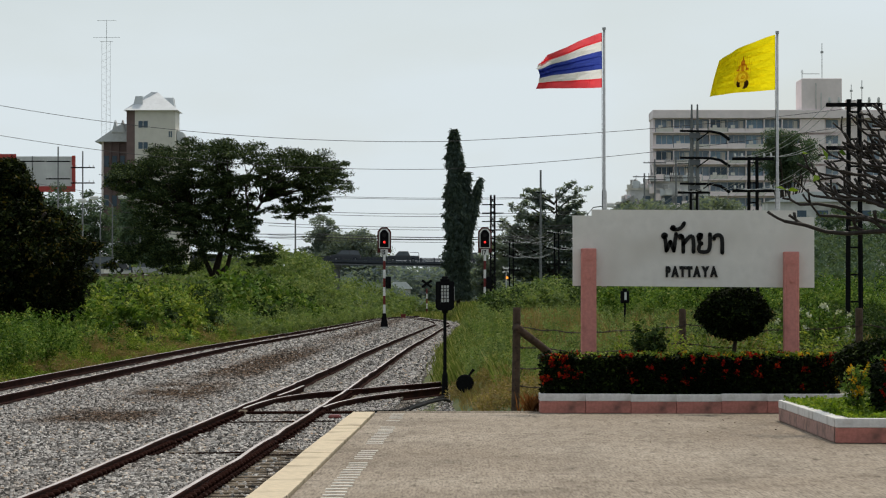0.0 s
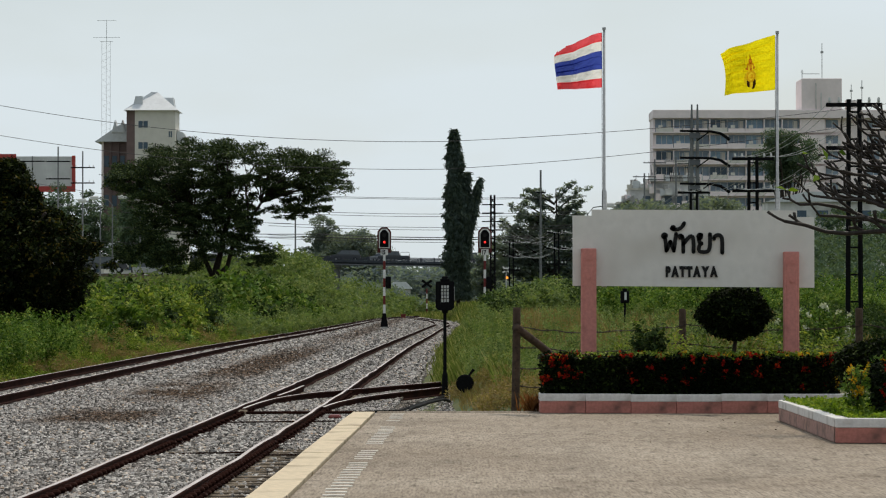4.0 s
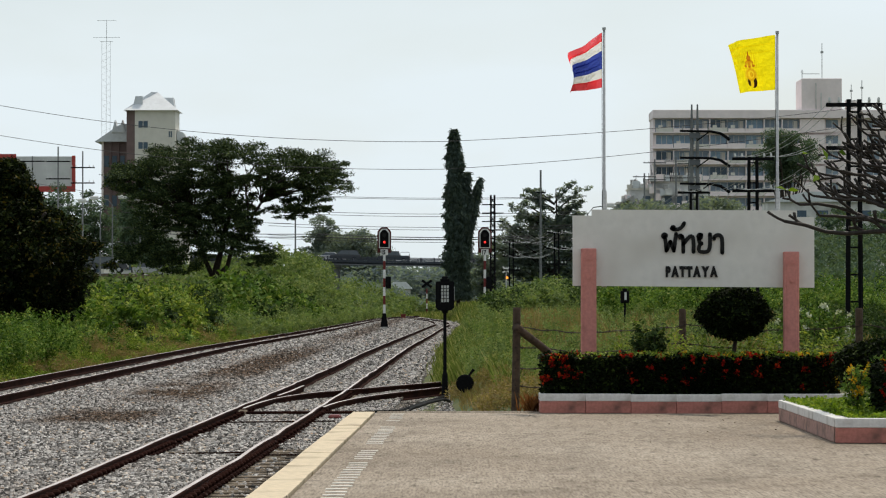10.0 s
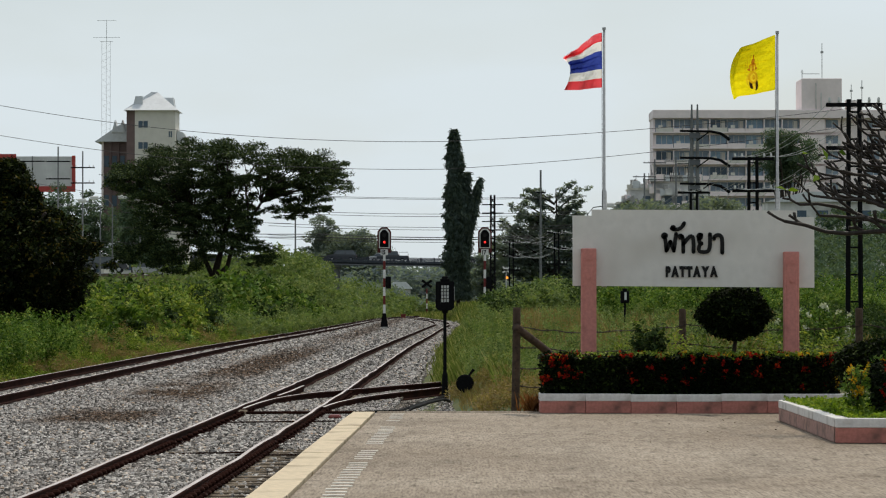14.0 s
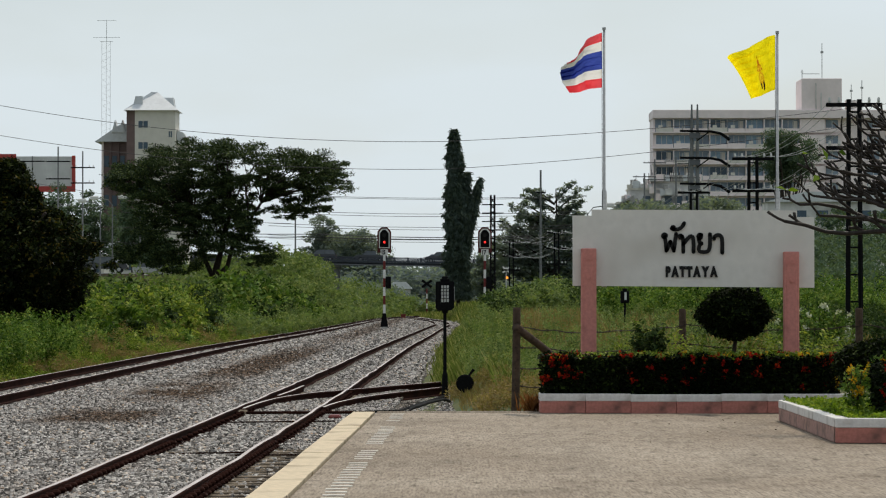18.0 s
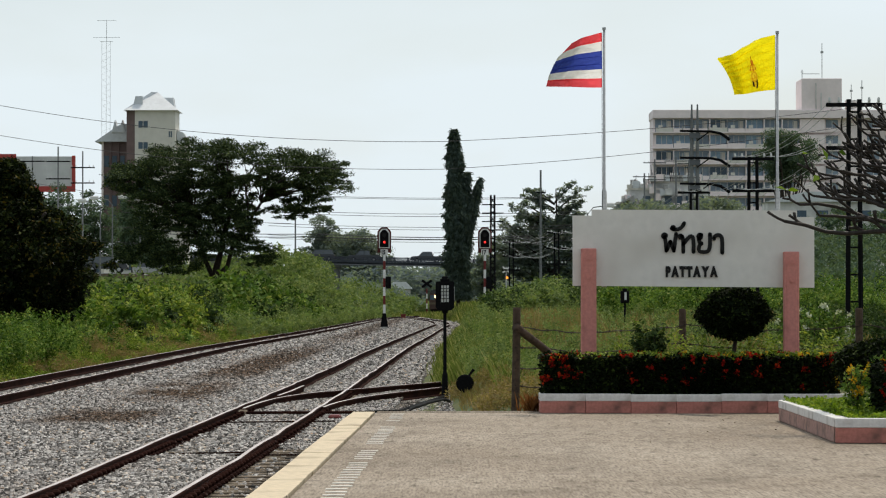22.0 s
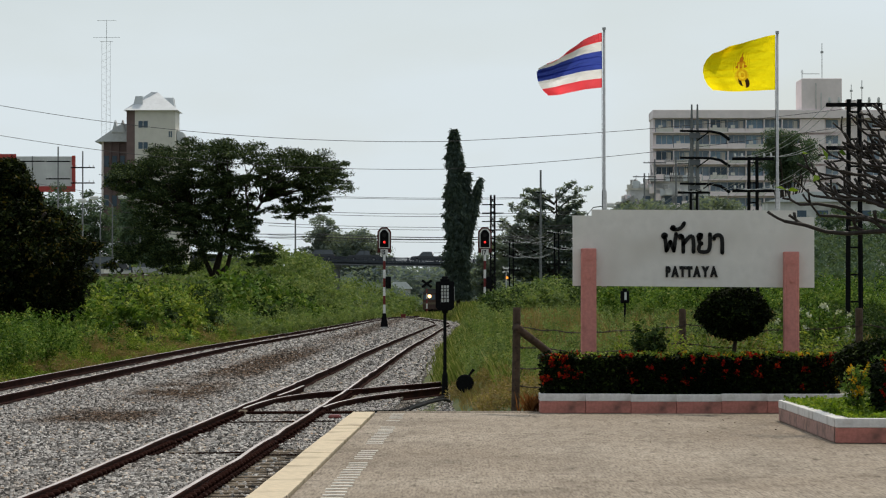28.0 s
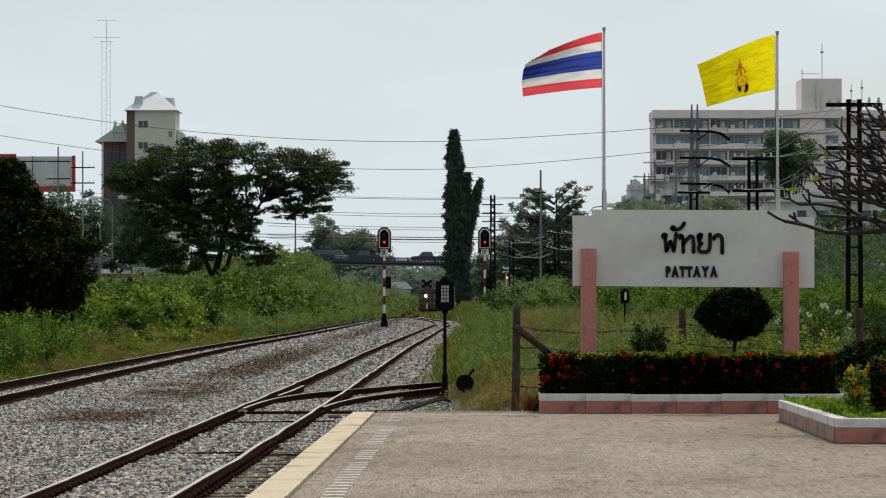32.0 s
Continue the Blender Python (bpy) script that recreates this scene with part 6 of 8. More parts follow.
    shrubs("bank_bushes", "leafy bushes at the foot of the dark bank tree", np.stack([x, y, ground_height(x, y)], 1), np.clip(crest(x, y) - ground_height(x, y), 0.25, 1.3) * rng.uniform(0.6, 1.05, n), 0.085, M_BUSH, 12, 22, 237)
    n = 420
    y = rng.uniform(285, 350, n)
    x = rng.uniform(-24, -10.2, n)
    # peak heights follow the scrub's outline in the camera's view
    peak = np.interp(x, [-24, -18, -16, -14, -12.5, -10.2], [5.2, 5.9, 6.4, 6.7, 6.3, 4.4])
    thicket("ramp_scrub", "tall green scrub on the mound before the bridge", np.stack([x, y, rng.random(n) ** 0.7 * (peak - 0.5), rng.uniform(0.4, 0.85, n)], 1), 0.24, M_VERGE, 120, 236)
    # dark trees behind the bridge and the right-hand field
    n = 1700
    y = rng.uniform(676, 760, n)
    x = rng.uniform(-60, 40, n)
    z = rng.uniform(0, 8.9, n)
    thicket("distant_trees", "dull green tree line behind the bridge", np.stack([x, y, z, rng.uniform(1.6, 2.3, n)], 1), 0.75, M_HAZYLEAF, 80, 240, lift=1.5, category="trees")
    # a lumpy shell behind the leaves closes sky gaps, haze tint in its colour
    gx, ga = np.meshgrid(np.linspace(-60, 40, 161), np.linspace(0, np.pi, 17))
    lump = 1 + 0.12 * np.sin(gx * 1.3) * np.sin(gx * 0.41 + 3 * ga) + 0.08 * np.sin(gx * 3.1 + 5 * ga)
    co = np.stack([gx, 715 - 30 * np.cos(ga) * lump, 9.4 * np.sin(ga) * lump - 1.0], -1).reshape(-1, 3)
    me = bpy.data.meshes.new("distant_wood")
    me.from_pydata(co.tolist(), [], [(j * 161 + i, j * 161 + i + 1, (j + 1) * 161 + i + 1, (j + 1) * 161 + i) for j in range(16) for i in range(160)])
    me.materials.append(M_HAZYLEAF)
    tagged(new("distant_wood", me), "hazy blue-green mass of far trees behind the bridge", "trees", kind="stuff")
    n = 1050
    y = rng.uniform(300, 430, n)
    x = np.interp(y, [300, 430], [5.5, 7.0]) + rng.random(n) * np.interp(y, [300, 430], [32, 56])
    lim = 2.2 + 4.6 * step(8, 32, x) + 2.0 * step(300, 420, y)
    z = rng.random(n) * lim
    spots, pale = np.stack([x, y, z + 0.5, rng.uniform(0.6, 1.6, n)], 1), x < 0.055 * y
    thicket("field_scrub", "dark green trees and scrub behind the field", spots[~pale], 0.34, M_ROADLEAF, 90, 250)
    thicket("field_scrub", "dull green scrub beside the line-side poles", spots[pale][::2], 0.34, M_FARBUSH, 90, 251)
    thicket("field_scrub", "dark green scrub beside the line-side poles", spots[pale][1::2], 0.34, M_MIDBUSH, 90, 252)
    n = 420
    y = 38.3 + 18 * rng.random(n)
    x = np.where(y < 44, 0.45, np.where(y < 51.3, 0.8, 0.1)) + rng.random(n) ** 1.5 * 2.2
    thicket("dry_weeds", "low brown weeds and leaf litter behind the platform", np.stack([x, y, ground_height(x, y) + rng.uniform(0.0, 0.16, n), rng.uniform(0.07, 0.16, n)], 1), 0.035, M_DRYGRASS, 70, 283, category="weeds")
    # trees between the field and the town, over the top of the board
    n = 260
    x = rng.uniform(21.5, 40, n)
    top = np.interp(x, [21.5, 24, 28, 31, 33, 36, 40], [13.6, 14.6, 14.8, 14.0, 15.3, 15.0, 13.5])
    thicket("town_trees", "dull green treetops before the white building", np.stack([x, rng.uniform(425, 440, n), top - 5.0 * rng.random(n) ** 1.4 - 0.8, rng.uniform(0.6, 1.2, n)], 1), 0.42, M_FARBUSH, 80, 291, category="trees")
    n = 210
    x = rng.uniform(45.5, 62, n)
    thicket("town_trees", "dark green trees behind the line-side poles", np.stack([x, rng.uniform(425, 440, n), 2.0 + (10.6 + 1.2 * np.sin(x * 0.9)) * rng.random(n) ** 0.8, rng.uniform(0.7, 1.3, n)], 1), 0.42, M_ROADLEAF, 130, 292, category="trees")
    # weeds by the point lamp and behind the fence
    n = 150
    y = 50 + 34 * rng.random(n)
    x = rng.uniform(0.3, 7.0, n) * y / 60.0
    shrubs("field_weeds", "leafy green weeds behind the fence", np.stack([x, y, ground_height(x, y)], 1), rng.uniform(0.25, 0.7, n), 0.045, M_VERGE, 8, 18, 281, 0.4, "weeds")
    n = 130
    y = 75 + 80 * rng.random(n)
    x = np.maximum(line_x(NEAR_TRACK, y) + 2.3, 0.4) + rng.uniform(0.0, 9.0, n)
    shrubs("field_weeds", "leafy green weeds beside the track", np.stack([x, y, ground_height(x, y)], 1), rng.uniform(0.4, 0.95, n), 0.075, M_VERGE, 9, 18, 282, 0.4, "weeds")
    m = 230
    y = rng.uniform(50, 110, m)
    x = rng.uniform(0.6, 8.5, m) * y / 70.0
    sprigs("field_sprigs", "slender weeds standing in the tall grass", np.stack([x, y, ground_height(x, y)], 1), rng.uniform(0.5, 1.15, m), 0.06, M_VERGE, 22, 285)
    n = 900
    y = 47 + 68 * rng.random(n) ** 1.2
    x = np.maximum(np.where(y < 58, 1.3, 0.45), 0.138 * y * rng.random(n))
    high, kind = rng.uniform(0.25, 0.62, n), rng.random(n)
    feet = np.stack([x, y, ground_height(x, y)], 1)
    for lo, hi, mat, seed in ((0.0, 0.4, M_BUSH, 286), (0.4, 0.75, M_VERGE, 287), (0.75, 1.0, M_MIDBUSH, 288)):
        pick = (kind >= lo) & (kind < hi)
        shrubs("field_weeds", "small-leaved green weeds among the grass", feet[pick], high[pick], 0.032, mat, 8, 22, seed, 0.5, "weeds")
    # bushes at the far edge of the field, right of the second signal
    n = 230
    y = rng.uniform(150, 225, n)
    b = rng.uniform(0.0125, 0.047, n)
    x = b * y
    high = np.interp(b, [0.0125, 0.016, 0.024, 0.03, 0.037, 0.047], [0.8, 1.2, 1.5, 1.9, 1.7, 1.2]) * rng.uniform(0.6, 1.05, n)
    pale = rng.random(n) < 0.55
    feet = np.stack([x, y, ground_height(x, y)], 1)
    shrubs("field_bushes", "green bushes at the edge of the field", feet[pale], high[pale], 0.17, M_VERGE, 15, 18, 260, 0.5)
    shrubs("field_bushes", "dark green bushes at the edge of the field", feet[~pale], high[~pale], 0.17, M_MIDBUSH, 15, 18, 261, 0.5)
    n = 150
    y = rng.uniform(120, 185, n)
    x = rng.uniform(0.045, 0.135, n) * y
    shrubs("field_bushes", "green bushes at the edge of the field", np.stack([x, y, ground_height(x, y)], 1), rng.uniform(0.6, 2.2, n), 0.16, M_BUSH, 14, 19, 272, 0.5)
    n = 150
    y = rng.uniform(66, 125, n)
    x = rng.uniform(0.075, 0.14, n) * y
    shrubs("field_bushes", "green bushes at the edge of the field", np.stack([x, y, ground_height(x, y)], 1), rng.uniform(0.3, 1.1, n), 0.09, M_MIDBUSH, 13, 24, 270, 0.5)


def build_grass():
    rng = np.random.default_rng(300)

    def field(name, label, n, y0, y1, xlo, xhi, h, w, mat, lean=0.35):
        y = y0 + (y1 - y0) * rng.random(n)
        lo, hi = xlo(y), xhi(y)
        x = lo + (hi - lo) * rng.random(n)
        x = np.where((rng.random(n) < 0.14) & (y > 60), np.minimum(x, lo + 0.25 - np.abs(rng.normal(0, 0.22, n)) * (0.6 + 0.4 * np.sin(1.9 * y))), x)
        keep = np.sin(x * 3.1 + y * 0.9) + np.sin(x * 1.3 - y * 1.7) + rng.normal(0, 0.9, n) > -1.6
        keep &= ~((x < 0.25) & (y > 42) & (y < 51.3))
        x, y = x[keep], y[keep]
        p = np.stack([x, y, ground_height(x, y) - 0.03], 1)
        hh = h * (0.75 + 0.35 * np.sin(x * 2.2 + 1.1 * y) * np.sin(0.7 * y))
        tagged(quads_mesh(name, blades_at(rng, p, hh, w, lean), mat), label, "grass", kind="stuff")
    field("tall_grass", "tall green grass beyond the fence", 120000, 46, 75, lambda y: np.where(y < 57, 0.75, 0.3), lambda y: 0.138 * y + 0.5, 0.34, 0.0022, M_GRASSLEAF, 0.6)
    field("tall_grass", "tall green grass beside the tracks", 150000, 75, 210, lambda y: np.maximum(line_x(NEAR_TRACK, y) + 1.75, 0.1), lambda y: 0.138 * y + 0.5, 0.38, 0.003, M_GRASSLEAF, 0.45)
    field("line_side_grass", "thick green grass at the edge of the track", 34000, 62, 230, lambda y: np.maximum(line_x(NEAR_TRACK, y) + 1.5, -0.2), lambda y: np.maximum(line_x(NEAR_TRACK, y) + 1.45, -0.25) + 2.2, 0.3, 0.0035, M_GRASSLEAF, 0.3)
    field("dry_grass", "dry brown grass behind the platform", 30000, 38.5, 62, lambda y: np.where(y < 44, 0.4, 0.12), lambda y: 0.6 + 0.1 * y, 0.15, 0.004, M_DRYGRASS, 0.6)
    field("dry_grass", "dry brown grass in the field", 22000, 60, 150, lambda y: 0.024 * y, lambda y: 0.14 * y, 0.55, 0.003, M_DRYGRASS, 0.45)
    field("russet_grass", "patch of russet seeding grass in the field", 3500, 95, 135, lambda y: 0.026 * y, lambda y: 0.046 * y, 0.7, 0.003, M_DRYGRASS, 0.3)
    field("bank_grass", "pale green and dry grass along the far track", 30000, 50, 150, lambda y: line_x(LEFT_TRACK, y) - 4.6, lambda y: line_x(LEFT_TRACK, y) - 0.8, 0.22, 0.005, M_GRASSLEAF, 0.6)
    field("bank_dry_grass", "dry grass along the far track", 26000, 50, 140, lambda y: line_x(LEFT_TRACK, y) - 4.0, lambda y: line_x(LEFT_TRACK, y) - 0.75, 0.2, 0.0035, M_DRYGRASS, 0.6)
    field("far_verge_grass", "green verge where the tracks curve away", 30000, 210, 560, lambda y: line_x(LEFT_TRACK, y) - 4.0, lambda y: line_x(LEFT_TRACK, y) - 1.6, 0.4, 0.02, M_GRASSLEAF, 0.7)
    field("far_verge_grass", "green verge where the tracks curve away", 52000, 230, 560, lambda y: np.maximum(line_x(NEAR_TRACK, y), line_x(LEFT_TRACK, y)) + 1.8, lambda y: np.maximum(line_x(NEAR_TRACK, y), line_x(LEFT_TRACK, y)) + 9, 0.8, 0.013, M_GRASSLEAF, 0.5)


def build_bare_tree():
    """Leafless frangipani: thick level limbs that reach in over the bed, with upturned forking twigs."""
    rng = random.Random(12)
    t = thing("frangipani_tree", (4.42, 30.4, 0.165), "leafless frangipani with knobbly forking branches and a few leaves", "tree")
    bm = bmesh.new()
    tips = []

    def twig(p, way, ln, r, depth):
        pts, radii, d = [p], [r], way.normalized()
        for k in range(3):
            d = (d + Vector((rng.uniform(-0.25, 0.15), rng.uniform(-0.2, 0.2), rng.uniform(-0.05, 0.35)))).normalized()
            pts.append(pts[-1] + d * ln / 3)
            radii.append(r * (1.12 if k == 2 else 0.94))
        tube(bm, pts, radii, 7)
        if depth == 0:
            tips.append((pts[-1], d))
            return
        for s in (-1, 1):
            side = Vector((d.z, 0, -d.x)) * s * rng.uniform(0.35, 0.8)
            twig(pts[-1], d + side + Vector((-0.1, rng.uniform(-0.4, 0.4), 0.1)), ln * rng.uniform(0.6, 0.95), radii[-1] * 0.85, depth - 1)
    tube(bm, [(0, 0, 0), (-0.02, 0, 0.7), (0.0, 0, 1.25), (0.05, 0, 1.75)], [0.11, 0.09, 0.08, 0.06], 9)
    tube(bm, [(0.05, 0, 1.7), (-0.02, 0.02, 2.05), (-0.05, 0, 2.45)], [0.06, 0.045, 0.02], 8)
    # limbs: where each one ends to the side, how high it starts and ends, its thickness
    limbs = ((-1.36, 1.62, 1.70, 0.022), (-1.20, 1.72, 1.88, 0.019), (-1.05, 1.66, 1.80, 0.018), (-0.95, 1.85, 2.0, 0.018), (-0.98, 1.92, 2.1, 0.017), (-0.85, 1.98, 2.16, 0.017), (-0.80, 2.06, 2.28, 0.016), (-0.72, 2.12, 2.38, 0.016),
             (-0.62, 2.2, 2.48, 0.016), (-0.50, 2.28, 2.58, 0.015), (-0.42, 2.34, 2.66, 0.015), (-0.70, 1.75, 1.95, 0.017), (-0.55, 1.9, 2.2, 0.016), (-1.12, 1.78, 1.97, 0.016), (0.6, 1.4, 2.3, 0.028))
    for k, (x1, z0, z1, r) in enumerate(limbs):
        y1 = rng.uniform(-0.35, 0.35)
        n = 7
        pts, radii = [], []
        for i in range(n + 1):
            f = i / n
            rise = 1 - (1 - f) ** 1.4
            pts.append(Vector((-0.06 + (x1 + 0.06) * f, y1 * f + rng.uniform(-0.02, 0.02), z0 + (z1 - z0) * rise + (-0.05 * math.sin(f * math.pi) + 0.03 * math.sin(f * 8 + 1.7 * k) + rng.uniform(-0.02, 0.02)) * (1 if i else 0))))
            radii.append(r * (1.1 - 0.4 * f))
        tube(bm, pts, radii, 8)
        for i in range(2, n + 1):
            if i < n and rng.random() < 0.25:
                continue
            p = pts[i]
            left = rng.uniform(0.5, 1.2)
            twig(p, Vector((-left, rng.uniform(-0.3, 0.3), rng.uniform(-0.25, 0.75))), rng.uniform(0.1, 0.18), radii[i] * 0.85, 0 if i == n and k == 0 else (2 if rng.random() < 0.22 and i < n - 1 else 1))
    part("trunk", bm, M_GREYBARK, t, "bare grey-brown trunk and branches", True)
    arng = np.random.default_rng(14)
    tips.sort(key=lambda q: q[0].x)
    for k in (3, 3, 9, 9, 16, 24, 24, 33):
        quads_mesh("leaf", leaves_at(arng, np.array([tuple(tips[k % len(tips)][0])]), 0.11, 0.2, -0.3, 0.45), M_LAWN).parent = t


# ---- bridge, vehicles, train ----
DECK, GRADE = 8.06, 1.09           # height of the road over the line, and its fall to the right in degrees


def build_bridge():
    b = thing("road_bridge", pose(-12.0, 540.0, DECK, 0, GRADE, 0), "dark concrete road bridge over the railway with railings", "bridge")
    x0, x1 = -86.0, 70.0
    part("girder", boxed(x0, x1, -4.4, 4.4, -0.52, -0.185), M_BRIDGEDARK, b)
    part("deck", boxed(x0, x1, -4.8, 4.8, -0.18, 0.0), M_BRIDGEDARK, b)
    part("soffit_edge", boxed(x0, x1, -4.78, -4.42, -0.62, -0.42), M_BRIDGE, b)
    part("parapet", boxed(x0, x1, -4.78, -4.66, 0.004, 0.2), M_BRIDGEDARK, b)
    for yy in (-4.6, 4.7):
        for z in (0.3, 0.5, 0.7):
            part("railing_bar", boxed(x0, x1, yy - 0.04, yy + 0.04, z - 0.045, z + 0.045), M_RAILING, b)
        x = x0
        post = None
        while x <= x1:
            if post is None:
                post = part("railing_post", boxed(-0.1, 0.1, -0.055, 0.055, 0.0, 0.78), M_RAILING, b)
                post.matrix_basis = pose(x, yy, 0)
            else:
                repeat(post, pose(x, yy, 0))
            x += 2.1
    for x in (-67.0, -46.0, -25.4, -5.0, 15.7, 37.0, 57.7):
        part("pier", boxed(x - 0.6, x + 0.6, -3.5, 3.5, -9.0, -0.53, 0.08), M_BRIDGE, b)
        part("pier_cap", boxed(x - 0.8, x + 0.8, -4.2, 4.2, -1.0, -0.525, 0.08), M_BRIDGE, b)
    part("ramp", slab(bmesh.new(), [(-113, -9.5), (-13.3, -9.5), (-15.3, -0.54), (-113, -0.54)], "y", -4, 4), M_BRIDGE, b)


def build_vehicle(kind, paint, label, group="cars on the bridge"):
    """A road vehicle seen from its side; it faces -x, its wheels stand on z = 0."""
    names = {"pickup": "pickup_truck", "suv": "suv_car", "sedan": "sedan_car"}
    v = thing(names[kind], (0, 0, -30), label, "car", group)
    if kind == "pickup":
        L, body, cab = 5.1, [(-2.55, 0.45), (2.55, 0.45), (2.55, 1.08), (-1.15, 1.08), (-2.4, 0.98), (-2.55, 0.8)], [(-1.3, 1.08), (-0.65, 1.72), (0.75, 1.74), (1.0, 1.08)]
    elif kind == "suv":
        L, body, cab = 4.8, [(-2.4, 0.42), (2.4, 0.42), (2.4, 1.08), (-1.2, 1.08), (-2.25, 0.98), (-2.4, 0.8)], [(-1.35, 1.08), (-0.7, 1.74), (1.9, 1.76), (2.3, 1.08)]
    else:
        L, body, cab = 4.5, [(-2.25, 0.32), (2.25, 0.32), (2.25, 0.95), (-1.0, 0.92), (-2.1, 0.78), (-2.25, 0.6)], [(-1.1, 0.92), (-0.4, 1.42), (1.0, 1.44), (1.8, 0.95)]
    bm = slab(bmesh.new(), body, "y", -0.86, 0.86)
    bmesh.ops.bevel(bm, geom=list(bm.edges), offset=0.06, segments=2, affect="EDGES")
    shell = part("body", bm, paint, v)
    part("roof", slab(bmesh.new(), [(cab[1][0] - 0.05, cab[1][1] - 0.06), (cab[2][0] + 0.05, cab[2][1] - 0.06), (cab[2][0], cab[2][1] + 0.03), (cab[1][0], cab[1][1] + 0.03)], "y", -0.72, 0.72), paint, v)
    part("glazing", slab(bmesh.new(), [(x * 0.985, z - (0.03 if z > 1.2 else -0.005)) for x, z in cab], "y", -0.73, 0.73), M_CARGLASS, v, "dark glazing")
    for x in (cab[0][0] + 0.02, (cab[1][0] + cab[2][0]) / 2, cab[3][0] - 0.02):
        tx = min(max(x, cab[1][0]), cab[2][0])
        part("pillar", tube(bmesh.new(), [(x, -0.73, cab[0][1]), (tx, -0.73, cab[1][1])], 0.05, 5), paint, v)
    for x in (-L * 0.31, L * 0.31):
        for y in (-0.8, 0.8):
            wheel = part("wheel", rod((x, y - 0.11, 0.35), (x, y + 0.11, 0.35), 0.35, 16), M_RUBBER, v)
            part("rim", rod((x, y - 0.13, 0.35), (x, y + 0.13, 0.35), 0.2, 12), M_GALV, wheel)
    for y in (-0.6, 0.6):
        part("headlight", boxed(-L / 2 - 0.02, -L / 2 + 0.1, y - 0.16, y + 0.16, 0.68, 0.84, 0.02), M_FROST, v)
        part("tail_light", boxed(L / 2 - 0.08, L / 2 + 0.02, y - 0.12, y + 0.12, 0.75, 1.0, 0.02), M_REDPAINT, v)
    for x in (-L / 2 - 0.05, L / 2 - 0.07):
        part("bumper", boxed(x, x + 0.12, -0.84, 0.84, 0.40, 0.58, 0.03), M_RUBBER, v)
    if kind == "pickup":
        part("bed_bar", tube(bmesh.new(), [(1.05, -0.8, 1.08), (1.05, -0.8, 1.6), (2.4, -0.8, 1.62), (2.5, -0.8, 1.08)], 0.04, 5), M_IRON, v)
    return v


def build_train():
    t = thing("diesel_train", (2.0, 800.0, RAIL_TOP), "faded orange diesel train with a lit headlamp", "train")
    bm = boxed(-1.4, 1.4, 0, 19, 0.75, 3.2, 0.12)
    part("body", bm, M_TRAIN, t)
    bm = slab(bmesh.new(), [(-1.38, 3.2), (1.38, 3.2), (1.15, 3.62), (0.5, 3.82), (-0.5, 3.82), (-1.15, 3.62)], "y", 0.02, 18.9)
    part("roof", bm, M_TRAINROOF, t)
    part("waist_band", boxed(-1.41, 1.41, -0.012, 18.0, 1.55, 1.85), M_TRAINCREAM, t)
    for x in (-0.92, 0.0, 0.92):
        part("cab_window", boxed(x - 0.36, x + 0.36, -0.03, 0.02, 2.25, 2.95, 0.03), M_GLASS, t)
    part("headlamp", rod((-0.4, -0.12, 2.74), (-0.4, 0.0, 2.74), 0.24, 16), M_HEADLIGHT, t, "bright warm headlamp")
    part("marker_lamp", rod((1.05, -0.1, 2.5), (1.05, 0.0, 2.5), 0.12, 12), M_AMBER, t, "small amber marker lamp")
    part("underframe", boxed(-1.2, 1.2, 0.3, 18.7, 0.5, 0.76), M_IRON, t)
    part("cowcatcher", slab(bmesh.new(), [(-1.2, 0.72), (1.2, 0.72), (0.9, 0.18), (-0.9, 0.18)], "y", -0.25, 0.05), M_IRON, t)
    part("coupler", boxed(-0.14, 0.14, -0.55, 0.0, 0.62, 0.86, 0.03), M_IRON, t)
    for y in (2.4, 4.4, 14.4, 16.4):
        for x in (-0.53, 0.53):
            part("wheel", rod((x - 0.06, y, 0.42), (x + 0.06, y, 0.42), 0.42, 14), M_IRON, t)
    return t


def build_bird():
    b = thing("swift_bird", (30.0, 62.0, 5.0), "small dark swift in fast flight", "bird")
    bm = bmesh.new()
    tube(bm, [(-0.06, 0, 0), (-0.03, 0, 0.004), (0.03, 0, 0.004), (0.075, 0, 0)], [0.006, 0.016, 0.013, 0.004], 7)
    part("body", bm, M_POLEGREY, b, smooth=True)
    for s in (-1, 1):
        bm = bmesh.new()
        slab(bm, [(-0.03, 0.0), (0.015, 0.0), (0.06, s * 0.13), (0.035, s * 0.12)], "z", -0.002, 0.002)
        part("wing", bm, M_POLEGREY, b).matrix_basis = pose(0, 0, 0.004, 28 * s, 0, 0)
    return b


# ---- buildings ----
def wall_with_windows(parent, x0, x1, y, z0, z1, cols, mat=M_GLASS, frame=M_BLDGWHITE, depth=0.18):
    """Windows of one wall that faces -y: (x, z, width, height) each, with its frame, sill and panes."""
    for x, z, w, h in cols:
        win = part("window", boxed(x - w / 2, x + w / 2, y - 0.02, y + depth, z - h / 2, z + h / 2), mat, parent)
        part("window_frame", box(box(boxed(x - w / 2 - 0.08, x + w / 2 + 0.08, y - 0.06, y - 0.022, z + h / 2, z + h / 2 + 0.08), x - w / 2 - 0.08, x + w / 2 + 0.08, y - 0.08, y - 0.022, z - h / 2 - 0.08, z - h / 2), x - 0.04, x + 0.04, y - 0.05, y - 0.021, z - h / 2, z + h / 2), frame, win)


